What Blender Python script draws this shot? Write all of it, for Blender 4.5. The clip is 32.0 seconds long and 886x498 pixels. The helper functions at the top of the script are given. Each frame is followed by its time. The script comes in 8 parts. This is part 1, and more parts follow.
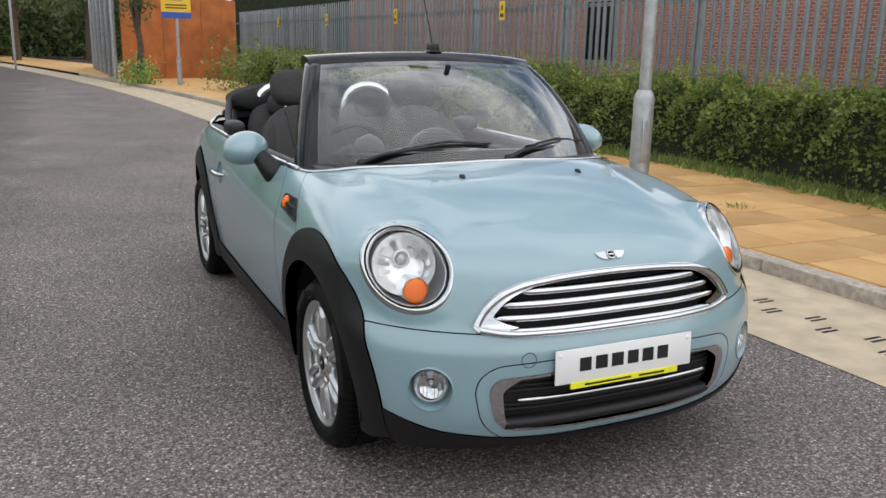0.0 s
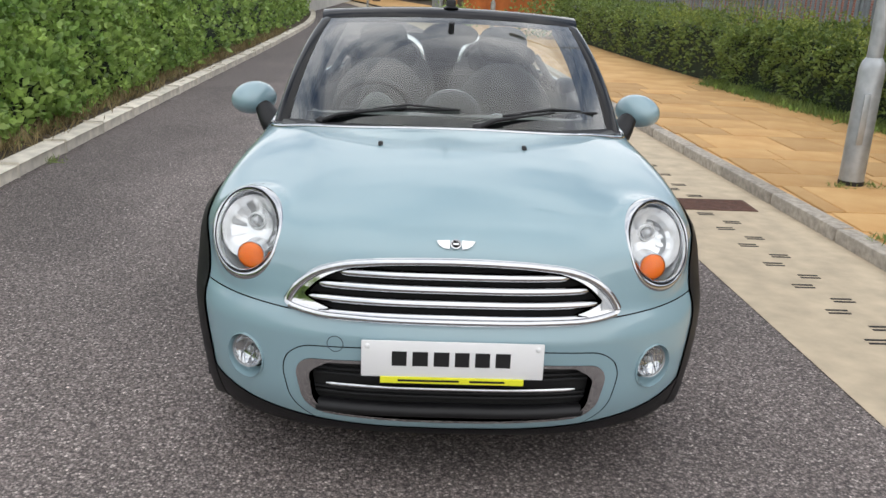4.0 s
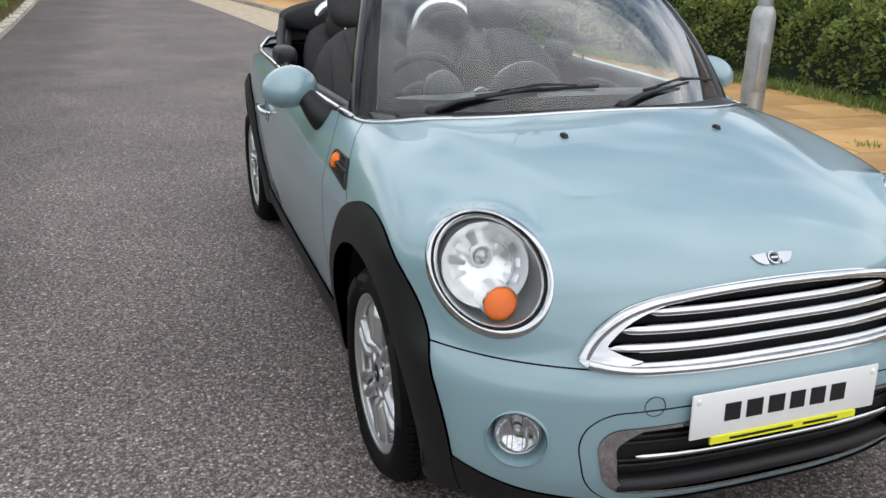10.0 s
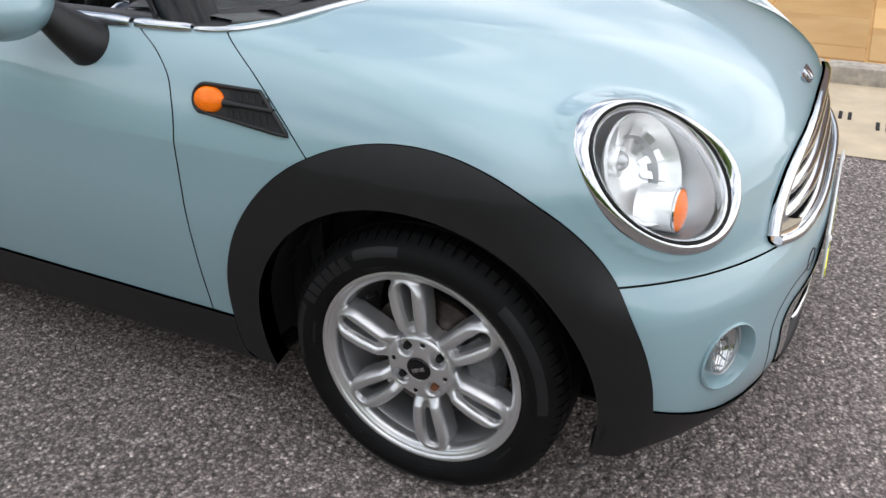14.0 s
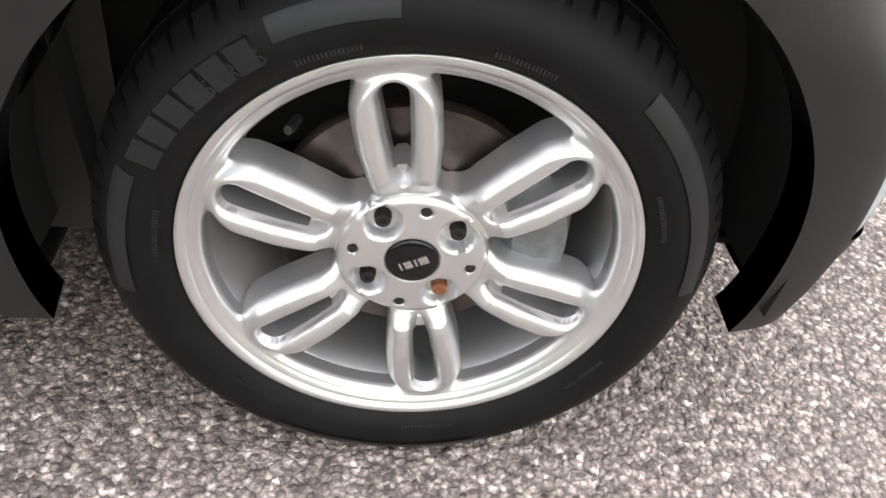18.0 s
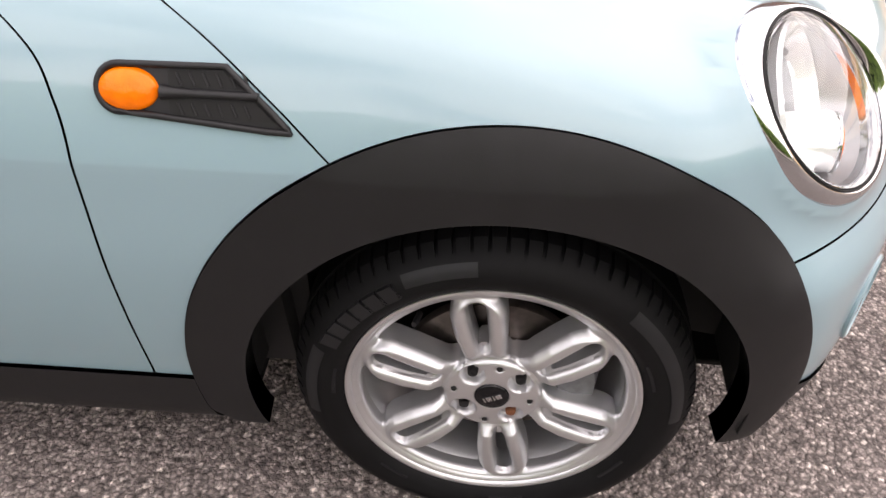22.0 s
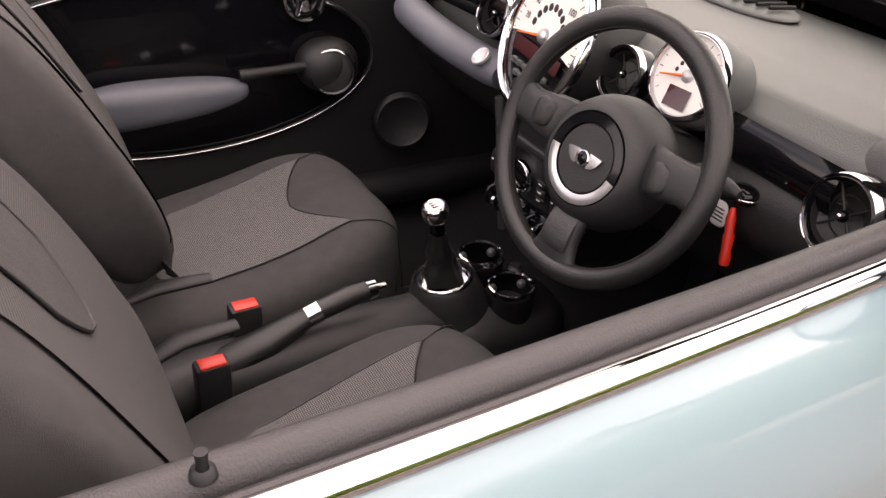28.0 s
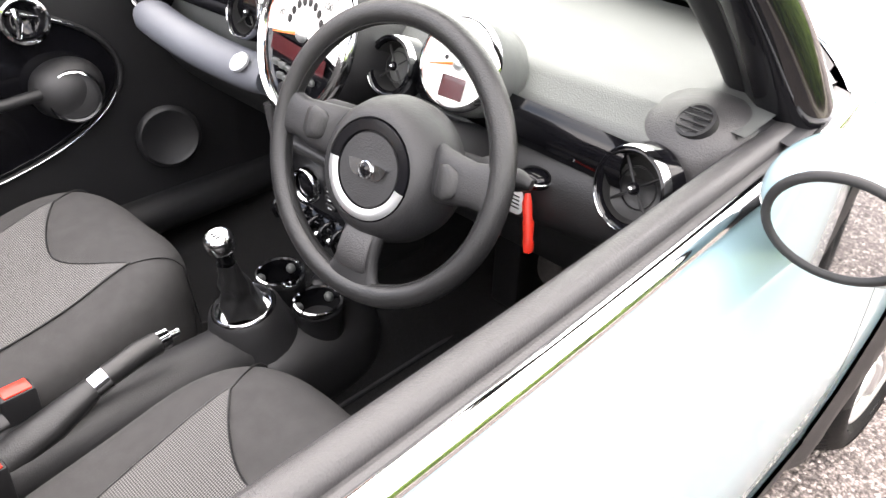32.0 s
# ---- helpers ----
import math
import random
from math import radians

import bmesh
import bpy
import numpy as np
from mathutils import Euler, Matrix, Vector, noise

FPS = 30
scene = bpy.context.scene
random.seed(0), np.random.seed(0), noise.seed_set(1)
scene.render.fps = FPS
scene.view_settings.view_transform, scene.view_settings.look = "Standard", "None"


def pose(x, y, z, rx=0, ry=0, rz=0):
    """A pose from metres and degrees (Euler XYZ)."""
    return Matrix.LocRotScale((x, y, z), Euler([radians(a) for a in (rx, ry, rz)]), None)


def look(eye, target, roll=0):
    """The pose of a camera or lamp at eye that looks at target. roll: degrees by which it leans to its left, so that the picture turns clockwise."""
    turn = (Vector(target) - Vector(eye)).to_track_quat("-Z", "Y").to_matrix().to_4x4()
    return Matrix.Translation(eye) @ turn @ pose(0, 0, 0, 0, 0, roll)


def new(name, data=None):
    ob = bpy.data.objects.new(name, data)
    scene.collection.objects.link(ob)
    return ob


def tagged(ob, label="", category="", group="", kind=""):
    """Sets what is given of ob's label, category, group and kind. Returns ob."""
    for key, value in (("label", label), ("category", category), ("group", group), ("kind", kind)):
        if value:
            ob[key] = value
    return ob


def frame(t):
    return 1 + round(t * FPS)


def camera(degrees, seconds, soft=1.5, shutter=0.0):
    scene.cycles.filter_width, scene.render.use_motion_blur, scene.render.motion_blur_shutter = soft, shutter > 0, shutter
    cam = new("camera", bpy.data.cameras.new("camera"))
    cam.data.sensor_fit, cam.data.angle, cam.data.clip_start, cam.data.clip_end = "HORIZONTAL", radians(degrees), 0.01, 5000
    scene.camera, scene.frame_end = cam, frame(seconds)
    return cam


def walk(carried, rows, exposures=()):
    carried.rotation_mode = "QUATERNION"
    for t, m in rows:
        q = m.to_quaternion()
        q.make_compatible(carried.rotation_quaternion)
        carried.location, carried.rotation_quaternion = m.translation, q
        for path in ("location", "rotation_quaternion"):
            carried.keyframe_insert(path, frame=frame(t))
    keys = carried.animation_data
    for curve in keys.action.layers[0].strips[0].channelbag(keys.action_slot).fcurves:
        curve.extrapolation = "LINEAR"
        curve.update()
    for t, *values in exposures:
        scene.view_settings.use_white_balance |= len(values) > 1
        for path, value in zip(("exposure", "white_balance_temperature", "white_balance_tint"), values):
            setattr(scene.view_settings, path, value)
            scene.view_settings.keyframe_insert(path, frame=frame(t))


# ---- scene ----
cam = camera(55.9, 32.0)
PATH = [
    (0, (-1.577, -1.991, 1.405), (-0.755, -0.23, 0.932), 1.3),
    (0.5, (-1.405, -1.99, 1.397), (-0.665, -0.199, 0.902), 1.3),
    (1, (-1.2, -2.076, 1.407), (-0.54, -0.255, 0.908), 1.7),
    (1.5, (-0.996, -2.163, 1.419), (-0.441, -0.305, 0.927), 1.5),
    (2, (-0.813, -2.145, 1.407), (-0.353, -0.265, 0.9), 1.6),
    (2.5, (-0.617, -2.117, 1.409), (-0.264, -0.22, 0.881), 1.6),
    (3, (-0.398, -2.155, 1.45), (-0.2, -0.253, 0.863), 2.9),
    (3.5, (-0.236, -2.142, 1.501), (-0.117, -0.246, 0.875), 3.2),
    (5.5, (0.09, -2.204, 1.427), (0.012, -0.278, 0.895), -0.4),
    (6, (0.015, -2.15, 1.427), (-0.069, -0.228, 0.882), 0.2),
    (6.5, (-0.132, -2.047, 1.422), (-0.209, -0.132, 0.85), -1.1),
    (7, (-0.291, -1.975, 1.414), (-0.301, -0.067, 0.814), -0.4),
    (7.5, (-0.435, -1.833, 1.394), (-0.369, 0.069, 0.78), 1.1),
    (8, (-0.566, -1.703, 1.394), (-0.37, 0.177, 0.742), 2.3),
    (8.5, (-0.77, -1.669, 1.407), (-0.454, 0.198, 0.764), 1.7),
    (9, (-1.003, -1.64, 1.447), (-0.62, 0.218, 0.813), 1.1),
    (9.5, (-1.177, -1.494, 1.384), (-0.709, 0.347, 0.759), 1.0),
    (10, (-1.323, -1.305, 1.418), (-0.68, 0.465, 0.742), 1.3),
    (10.5, (-1.498, -1.191, 1.408), (-0.604, 0.473, 0.75), 0.1),
    (11, (-1.688, -1.076, 1.427), (-0.633, 0.48, 0.747), -0.5),
    (11.5, (-1.76, -0.857, 1.411), (-0.613, 0.62, 0.704), -0.5),
    (12, (-1.815, -0.659, 1.391), (-0.513, 0.678, 0.671), 0.7),
    (12.5, (-1.953, -0.469, 1.397), (-0.499, 0.685, 0.652), 0.8),
    (13, (-2.059, -0.276, 1.377), (-0.528, 0.74, 0.588), 0.9),
    (13.5, (-2.036, -0.08, 1.349), (-0.481, 0.841, 0.493), 0.1),
    (14, (-1.984, 0.058, 1.317), (-0.404, 0.83, 0.364), -0.4),
    (14.5, (-1.993, 0.29, 1.298), (-0.41, 0.8, 0.188), -0.5),
    (15, (-1.932, 0.407, 1.258), (-0.393, 0.749, 0.027), -0.4),
    (15.5, (-1.792, 0.5, 1.209), (-0.314, 0.748, -0.115), -1.3),
    (17.5, (-1.436, 0.768, 0.938), (-0.02, 0.578, -0.462), 7.2),
    (18, (-1.388, 0.746, 0.838), (0.127, 0.565, -0.455), 7.4),
    (18.5, (-1.373, 0.729, 0.753), (0.238, 0.582, -0.423), 5.7),
    (19, (-1.369, 0.723, 0.72), (0.26, 0.594, -0.434), 4.9),
    (19.5, (-1.385, 0.72, 0.809), (0.223, 0.604, -0.374), 4.7),
    (20, (-1.43, 0.714, 0.925), (0.135, 0.634, -0.317), 3.8),
    (20.5, (-1.476, 0.707, 1.037), (0.033, 0.679, -0.276), 2.4),
    (21, (-1.52, 0.695, 1.128), (-0.067, 0.716, -0.246), 1.4),
    (21.5, (-1.561, 0.681, 1.206), (-0.138, 0.756, -0.197), 0.7),
    (22, (-1.607, 0.713, 1.286), (-0.082, 0.832, -0.002), 0.4),
    (22.5, (-1.706, 0.854, 1.353), (-0.012, 0.978, 0.297), 1.6),
    (23, (-1.798, 1.04, 1.41), (-0.019, 1.167, 0.505), 4.4),
    (23.5, (-1.751, 1.218, 1.404), (0.028, 1.413, 0.511), 4.5),
    (24, (-1.779, 1.433, 1.401), (-0.014, 1.666, 0.49), 5.8),
    (24.5, (-1.902, 1.667, 1.417), (-0.137, 1.959, 0.524), 2.8),
    (26.5, (-1.509, 2.318, 1.39), (0.22, 1.902, 0.474), 5.9),
    (27, (-1.429, 2.409, 1.369), (0.217, 1.806, 0.405), 5.5),
    (27.5, (-1.25, 2.431, 1.348), (0.304, 1.701, 0.322), 4.8),
    (28, (-1.111, 2.449, 1.347), (0.333, 1.551, 0.293), 4.5),
    (28.5, (-0.99, 2.542, 1.353), (0.302, 1.431, 0.305), 2.9),
    (29, (-0.917, 2.592, 1.34), (0.285, 1.41, 0.264), 1.1),
    (29.5, (-0.849, 2.539, 1.339), (0.299, 1.333, 0.231), 1.1),
    (30, (-0.796, 2.46, 1.337), (0.34, 1.283, 0.185), -0.7),
    (30.5, (-0.804, 2.453, 1.335), (0.297, 1.27, 0.157), -2.4),
    (31, (-0.844, 2.467, 1.356), (0.237, 1.239, 0.205), -1.1),
    (31.5, (-0.945, 2.426, 1.364), (0.171, 1.19, 0.257), 1.3),
    (32, (-1.031, 2.361, 1.357), (0.109, 1.133, 0.265), 2.3),
]
EXPOSURES = [
    (0, 0.05, 6450, 11), (6, 0.12, 6450, 11), (9, 0.1, 6400, 11), (12, 0.25, 6300, 11), (13, 0.35, 6350, 11), (14, 0.4, 6400, 12), (15, 1.35, 7100, 20), (17.5, 1.78, 6800, 13), (19, 1.7, 6900, 13), (20, 1.9, 7000, 14),
    (21, 1.75, 7400, 18), (21.5, 1.55, 7400, 20), (22, 1.0, 7200, 22), (22.5, -0.25, 6400, 12), (23, -0.3, 6200, 11), (23.5, 0.1, 6200, 11), (24, 0.3, 6200, 11), (24.5, 0.4, 6200, 11),
    (26.5, 0.65, 6800, 14), (27, 0.7, 6500, 15), (28, 1.38, 7900, 30), (29, 2.45, 7200, 19), (30, 2.9, 7100, 17), (32, 2.75, 7100, 17)]
walk(cam, [(t, look(eye, target, roll)) for t, eye, target, roll in PATH], EXPOSURES)
# ---- light and sky ----
world = bpy.data.worlds.new("sky")
scene.world = world
world.use_nodes = True
wn, wl = world.node_tree.nodes, world.node_tree.links
wn.clear()
SUN_EL, SUN_AZ = radians(58), radians(148)
sky = wn.new("ShaderNodeTexSky")
sky.sky_type, sky.sun_disc, sky.sun_elevation, sky.sun_rotation = "NISHITA", False, SUN_EL, SUN_AZ
sky.dust_density, sky.air_density = 2.0, 1.2
sky_bg = wn.new("ShaderNodeBackground")
sky_bg.inputs["Strength"].default_value = 0.11
cloud_bg = wn.new("ShaderNodeBackground")
cloud_bg.inputs["Strength"].default_value = 1.7
w_co = wn.new("ShaderNodeTexCoord")
w_map = wn.new("ShaderNodeMapping")
w_map.inputs["Scale"].default_value = (1.0, 1.0, 2.2)
w_noise = wn.new("ShaderNodeTexNoise")
w_noise.inputs["Scale"].default_value, w_noise.inputs["Detail"].default_value = 2.3, 7.0
w_noise.inputs["Roughness"].default_value = 0.58
w_ramp = wn.new("ShaderNodeValToRGB")
w_ramp.color_ramp.elements[0].position, w_ramp.color_ramp.elements[1].position = 0.34, 0.52
w_tone = wn.new("ShaderNodeValToRGB")
w_tone.color_ramp.elements[0].position, w_tone.color_ramp.elements[0].color = 0.40, (0.42, 0.47, 0.54, 1)
w_tone.color_ramp.elements[1].position, w_tone.color_ramp.elements[1].color = 0.72, (1.0, 1.0, 0.99, 1)
w_mix, w_out = wn.new("ShaderNodeMixShader"), wn.new("ShaderNodeOutputWorld")
wl.new(w_co.outputs["Generated"], w_map.inputs["Vector"])
wl.new(w_map.outputs["Vector"], w_noise.inputs["Vector"])
w_sep, w_haze, w_add = wn.new("ShaderNodeSeparateXYZ"), wn.new("ShaderNodeMapRange"), wn.new("ShaderNodeMath")
w_haze.inputs["From Min"].default_value, w_haze.inputs["From Max"].default_value = 0.02, 0.55
w_haze.inputs["To Min"].default_value, w_haze.inputs["To Max"].default_value = 0.12, 0.0
w_add.operation = "ADD"
wl.new(w_co.outputs["Generated"], w_sep.inputs["Vector"])
wl.new(w_sep.outputs["Z"], w_haze.inputs["Value"])
wl.new(w_noise.outputs["Fac"], w_add.inputs[0])
wl.new(w_haze.outputs["Result"], w_add.inputs[1])
wl.new(w_add.outputs["Value"], w_ramp.inputs["Fac"])
wl.new(w_add.outputs["Value"], w_tone.inputs["Fac"])
wl.new(w_tone.outputs["Color"], cloud_bg.inputs["Color"])
wl.new(sky.outputs["Color"], sky_bg.inputs["Color"])
wl.new(w_ramp.outputs["Color"], w_mix.inputs["Fac"])
wl.new(sky_bg.outputs["Background"], w_mix.inputs[1])
wl.new(cloud_bg.outputs["Background"], w_mix.inputs[2])
wl.new(w_mix.outputs["Shader"], w_out.inputs["Surface"])
sun_data = bpy.data.lights.new("sun", "SUN")
sun_data.energy, sun_data.angle, sun_data.color = 1.0, radians(100), (1.0, 0.95, 0.86)
sun = new("sun", sun_data)
# the sky turns its sun clockwise from +y
sun_dir = Vector((math.sin(SUN_AZ) * math.cos(SUN_EL), math.cos(SUN_AZ) * math.cos(SUN_EL), math.sin(SUN_EL)))
sun.matrix_world = look(sun_dir * 60, (0, 0, 0))

# ---- materials ----
def mat(name, color, rough=0.5, metal=0.0, coat=0.0, vary=0.0, vscale=8.0, bump=0.0, bscale=60.0, spec=0.5, trans=0.0,
        color2=None, detail=4.0, rvary=0.0, island=0.0, coat_rough=0.03, ior=1.5):
    m = bpy.data.materials.new(name)
    m.use_nodes = True
    n, l = m.node_tree.nodes, m.node_tree.links
    b = n["Principled BSDF"]
    b.inputs["Base Color"].default_value = (*color, 1)
    b.inputs["Roughness"].default_value, b.inputs["Metallic"].default_value = rough, metal
    b.inputs["Coat Weight"].default_value, b.inputs["Coat Roughness"].default_value = coat, coat_rough
    b.inputs["Specular IOR Level"].default_value = spec
    b.inputs["Transmission Weight"].default_value, b.inputs["IOR"].default_value = trans, ior
    co = n.new("ShaderNodeTexCoord")
    if vary or color2:
        t = n.new("ShaderNodeTexNoise")
        t.inputs["Scale"].default_value, t.inputs["Detail"].default_value = vscale, detail
        l.new(co.outputs["Object"], t.inputs["Vector"])
        r = n.new("ShaderNodeValToRGB")
        r.color_ramp.elements[0].position, r.color_ramp.elements[1].position = 0.3, 0.7
        c2 = color2 or tuple(min(1, c * (1 + vary)) for c in color)
        c1 = color if color2 else tuple(c * (1 - vary) for c in color)
        r.color_ramp.elements[0].color, r.color_ramp.elements[1].color = (*c1, 1), (*c2, 1)
        l.new(t.outputs["Fac"], r.inputs["Fac"])
        out = r.outputs["Color"]
        if island:
            g = n.new("ShaderNodeNewGeometry") if island > 0 else n.new("ShaderNodeObjectInfo")
            h = n.new("ShaderNodeHueSaturation")
            mr = n.new("ShaderNodeMapRange")
            mr.inputs["To Min"].default_value, mr.inputs["To Max"].default_value = 1 - abs(island), 1 + abs(island)
            l.new(g.outputs["Random Per Island" if island > 0 else "Random"], mr.inputs["Value"])
            l.new(mr.outputs["Result"], h.inputs["Value"])
            l.new(out, h.inputs["Color"])
            out = h.outputs["Color"]
        l.new(out, b.inputs["Base Color"])
        if rvary:
            mr = n.new("ShaderNodeMapRange")
            mr.inputs["To Min"].default_value, mr.inputs["To Max"].default_value = rough - rvary, rough + rvary
            l.new(t.outputs["Fac"], mr.inputs["Value"])
            l.new(mr.outputs["Result"], b.inputs["Roughness"])
    if bump:
        t = n.new("ShaderNodeTexNoise")
        t.inputs["Scale"].default_value, t.inputs["Detail"].default_value = bscale, 5.0
        l.new(co.outputs["Object"], t.inputs["Vector"])
        bm_ = n.new("ShaderNodeBump")
        bm_.inputs["Strength"].default_value, bm_.inputs["Distance"].default_value = bump, 0.004
        l.new(t.outputs["Fac"], bm_.inputs["Height"])
        l.new(bm_.outputs["Normal"], b.inputs["Normal"])
    return m


def asphalt_material():
    """Worn tarmac: grey and pale stone chips of about a centimetre in a dark binder."""
    m = bpy.data.materials.new("tarmac")
    m.use_nodes = True
    n, l = m.node_tree.nodes, m.node_tree.links
    b = n["Principled BSDF"]
    co = n.new("ShaderNodeTexCoord")
    warp = n.new("ShaderNodeTexNoise")
    warp.inputs["Scale"].default_value = 105
    l.new(co.outputs["Object"], warp.inputs["Vector"])
    mixv = n.new("ShaderNodeMix")
    mixv.data_type = "VECTOR"
    mixv.inputs["Factor"].default_value = 0.013
    l.new(co.outputs["Object"], mixv.inputs["A"])
    l.new(warp.outputs["Color"], mixv.inputs["B"])
    v = n.new("ShaderNodeTexVoronoi")
    v.inputs["Scale"].default_value = 112
    l.new(mixv.outputs["Result"], v.inputs["Vector"])
    tone = n.new("ShaderNodeValToRGB")
    e = tone.color_ramp.elements
    e[0].position, e[0].color = 0.0, (0.104, 0.086, 0.080, 1)
    e[1].position, e[1].color = 0.45, (0.196, 0.163, 0.152, 1)
    for p, c in ((0.75, (0.262, 0.221, 0.206)), (0.94, (0.345, 0.298, 0.275)), (1.0, (0.56, 0.49, 0.45))):
        e.new(p).color = (*c, 1)
    sep = n.new("ShaderNodeSeparateColor")
    l.new(v.outputs["Color"], sep.inputs["Color"])
    l.new(sep.outputs["Red"], tone.inputs["Fac"])
    edge = n.new("ShaderNodeMapRange")
    edge.inputs["From Min"].default_value, edge.inputs["From Max"].default_value = 0.25, 0.62
    edge.inputs["To Min"].default_value, edge.inputs["To Max"].default_value = 1.18, 0.50
    l.new(v.outputs["Distance"], edge.inputs["Value"])
    big = n.new("ShaderNodeTexNoise")
    big.inputs["Scale"].default_value, big.inputs["Detail"].default_value = 0.9, 5
    l.new(co.outputs["Object"], big.inputs["Vector"])
    bigr = n.new("ShaderNodeMapRange")
    bigr.inputs["From Min"].default_value, bigr.inputs["From Max"].default_value = 0.3, 0.7
    bigr.inputs["To Min"].default_value, bigr.inputs["To Max"].default_value = 0.82, 1.18
    l.new(big.outputs["Fac"], bigr.inputs["Value"])
    mid = n.new("ShaderNodeTexNoise")
    mid.inputs["Scale"].default_value, mid.inputs["Detail"].default_value = 60, 6
    l.new(co.outputs["Object"], mid.inputs["Vector"])
    midr = n.new("ShaderNodeMapRange")
    midr.inputs["From Min"].default_value, midr.inputs["From Max"].default_value = 0.32, 0.68
    midr.inputs["To Min"].default_value, midr.inputs["To Max"].default_value = 0.54, 1.48
    l.new(mid.outputs["Fac"], midr.inputs["Value"])
    # the lane's edge by the verge stays darker and less worn
    pos, lane = n.new("ShaderNodeSeparateXYZ"), n.new("ShaderNodeMapRange")
    l.new(co.outputs["Object"], pos.inputs["Vector"])
    wob = n.new("ShaderNodeMath")
    wob.operation = "MULTIPLY_ADD"
    wob.inputs[1].default_value = 0.9
    l.new(big.outputs["Fac"], wob.inputs[0])
    l.new(pos.outputs["X"], wob.inputs[2])
    lane.inputs["From Min"].default_value, lane.inputs["From Max"].default_value = -1.95, -1.35
    lane.inputs["To Min"].default_value, lane.inputs["To Max"].default_value = 0.82, 1.12
    l.new(wob.outputs["Value"], lane.inputs["Value"])
    laned = n.new("ShaderNodeMath")
    laned.operation = "MULTIPLY"
    l.new(lane.outputs["Result"], laned.inputs[0])
    l.new(bigr.outputs["Result"], laned.inputs[1])
    both_ = n.new("ShaderNodeMath")
    both_.operation = "MULTIPLY"
    l.new(laned.outputs["Value"], both_.inputs[0])
    l.new(midr.outputs["Result"], both_.inputs[1])
    mul = n.new("ShaderNodeMath")
    mul.operation = "MULTIPLY"
    l.new(edge.outputs["Result"], mul.inputs[0])
    l.new(both_.outputs["Value"], mul.inputs[1])
    sc = n.new("ShaderNodeVectorMath")
    sc.operation = "SCALE"
    l.new(tone.outputs["Color"], sc.inputs[0])
    l.new(mul.outputs["Value"], sc.inputs["Scale"])
    l.new(sc.outputs["Vector"], b.inputs["Base Color"])
    b.inputs["Roughness"].default_value, b.inputs["Specular IOR Level"].default_value = 0.80, 0.5
    bump = n.new("ShaderNodeBump")
    bump.invert = True
    bump.inputs["Strength"].default_value, bump.inputs["Distance"].default_value = 0.8, 0.008
    l.new(v.outputs["Distance"], bump.inputs["Height"])
    l.new(bump.outputs["Normal"], b.inputs["Normal"])
    return m


def leaf_material(name, c1, c2, gloss=0.45):
    m = mat(name, c1, gloss, vary=0.01, vscale=3.0, color2=c2, island=0.35)
    b = m.node_tree.nodes["Principled BSDF"]
    n, l = m.node_tree.nodes, m.node_tree.links
    tl, mx = n.new("ShaderNodeBsdfTranslucent"), n.new("ShaderNodeMixShader")
    src = b.inputs["Base Color"].links[0].from_socket
    l.new(src, tl.inputs["Color"])
    mx.inputs["Fac"].default_value = 0.35
    l.new(b.outputs["BSDF"], mx.inputs[1])
    l.new(tl.outputs["BSDF"], mx.inputs[2])
    l.new(mx.outputs["Shader"], n["Material Output"].inputs["Surface"])
    return m


PAINT = mat("ice_blue_paint", (0.242, 0.362, 0.403), 0.32, coat=1.0, vary=0.015, vscale=3, coat_rough=0.02, spec=0.5)
BLACK_PLASTIC = mat("textured_black_plastic", (0.0085, 0.0085, 0.0095), 0.50, spec=0.40, vary=0.18, vscale=25, bump=0.12, bscale=900, rvary=0.06)
GLOSS_BLACK = mat("gloss_black", (0.004, 0.004, 0.005), 0.08, coat=0.15, spec=0.25, vary=0.1, vscale=9)
DARK = mat("dark_void", (0.006, 0.006, 0.006), 0.8, vary=0.2)
RUBBER = mat("tyre_rubber", (0.0050, 0.0050, 0.0054), 0.60, spec=0.14, vary=0.25, vscale=30, bump=0.1, bscale=500, rvary=0.1)
CHROME = mat("chrome", (0.60, 0.61, 0.625), 0.07, metal=1.0, vary=0.02, vscale=30)
SILVER = mat("silver_alloy", (0.58, 0.58, 0.59), 0.34, metal=0.82, coat=0.25, vary=0.03, vscale=30, coat_rough=0.2)
TARMAC = asphalt_material()


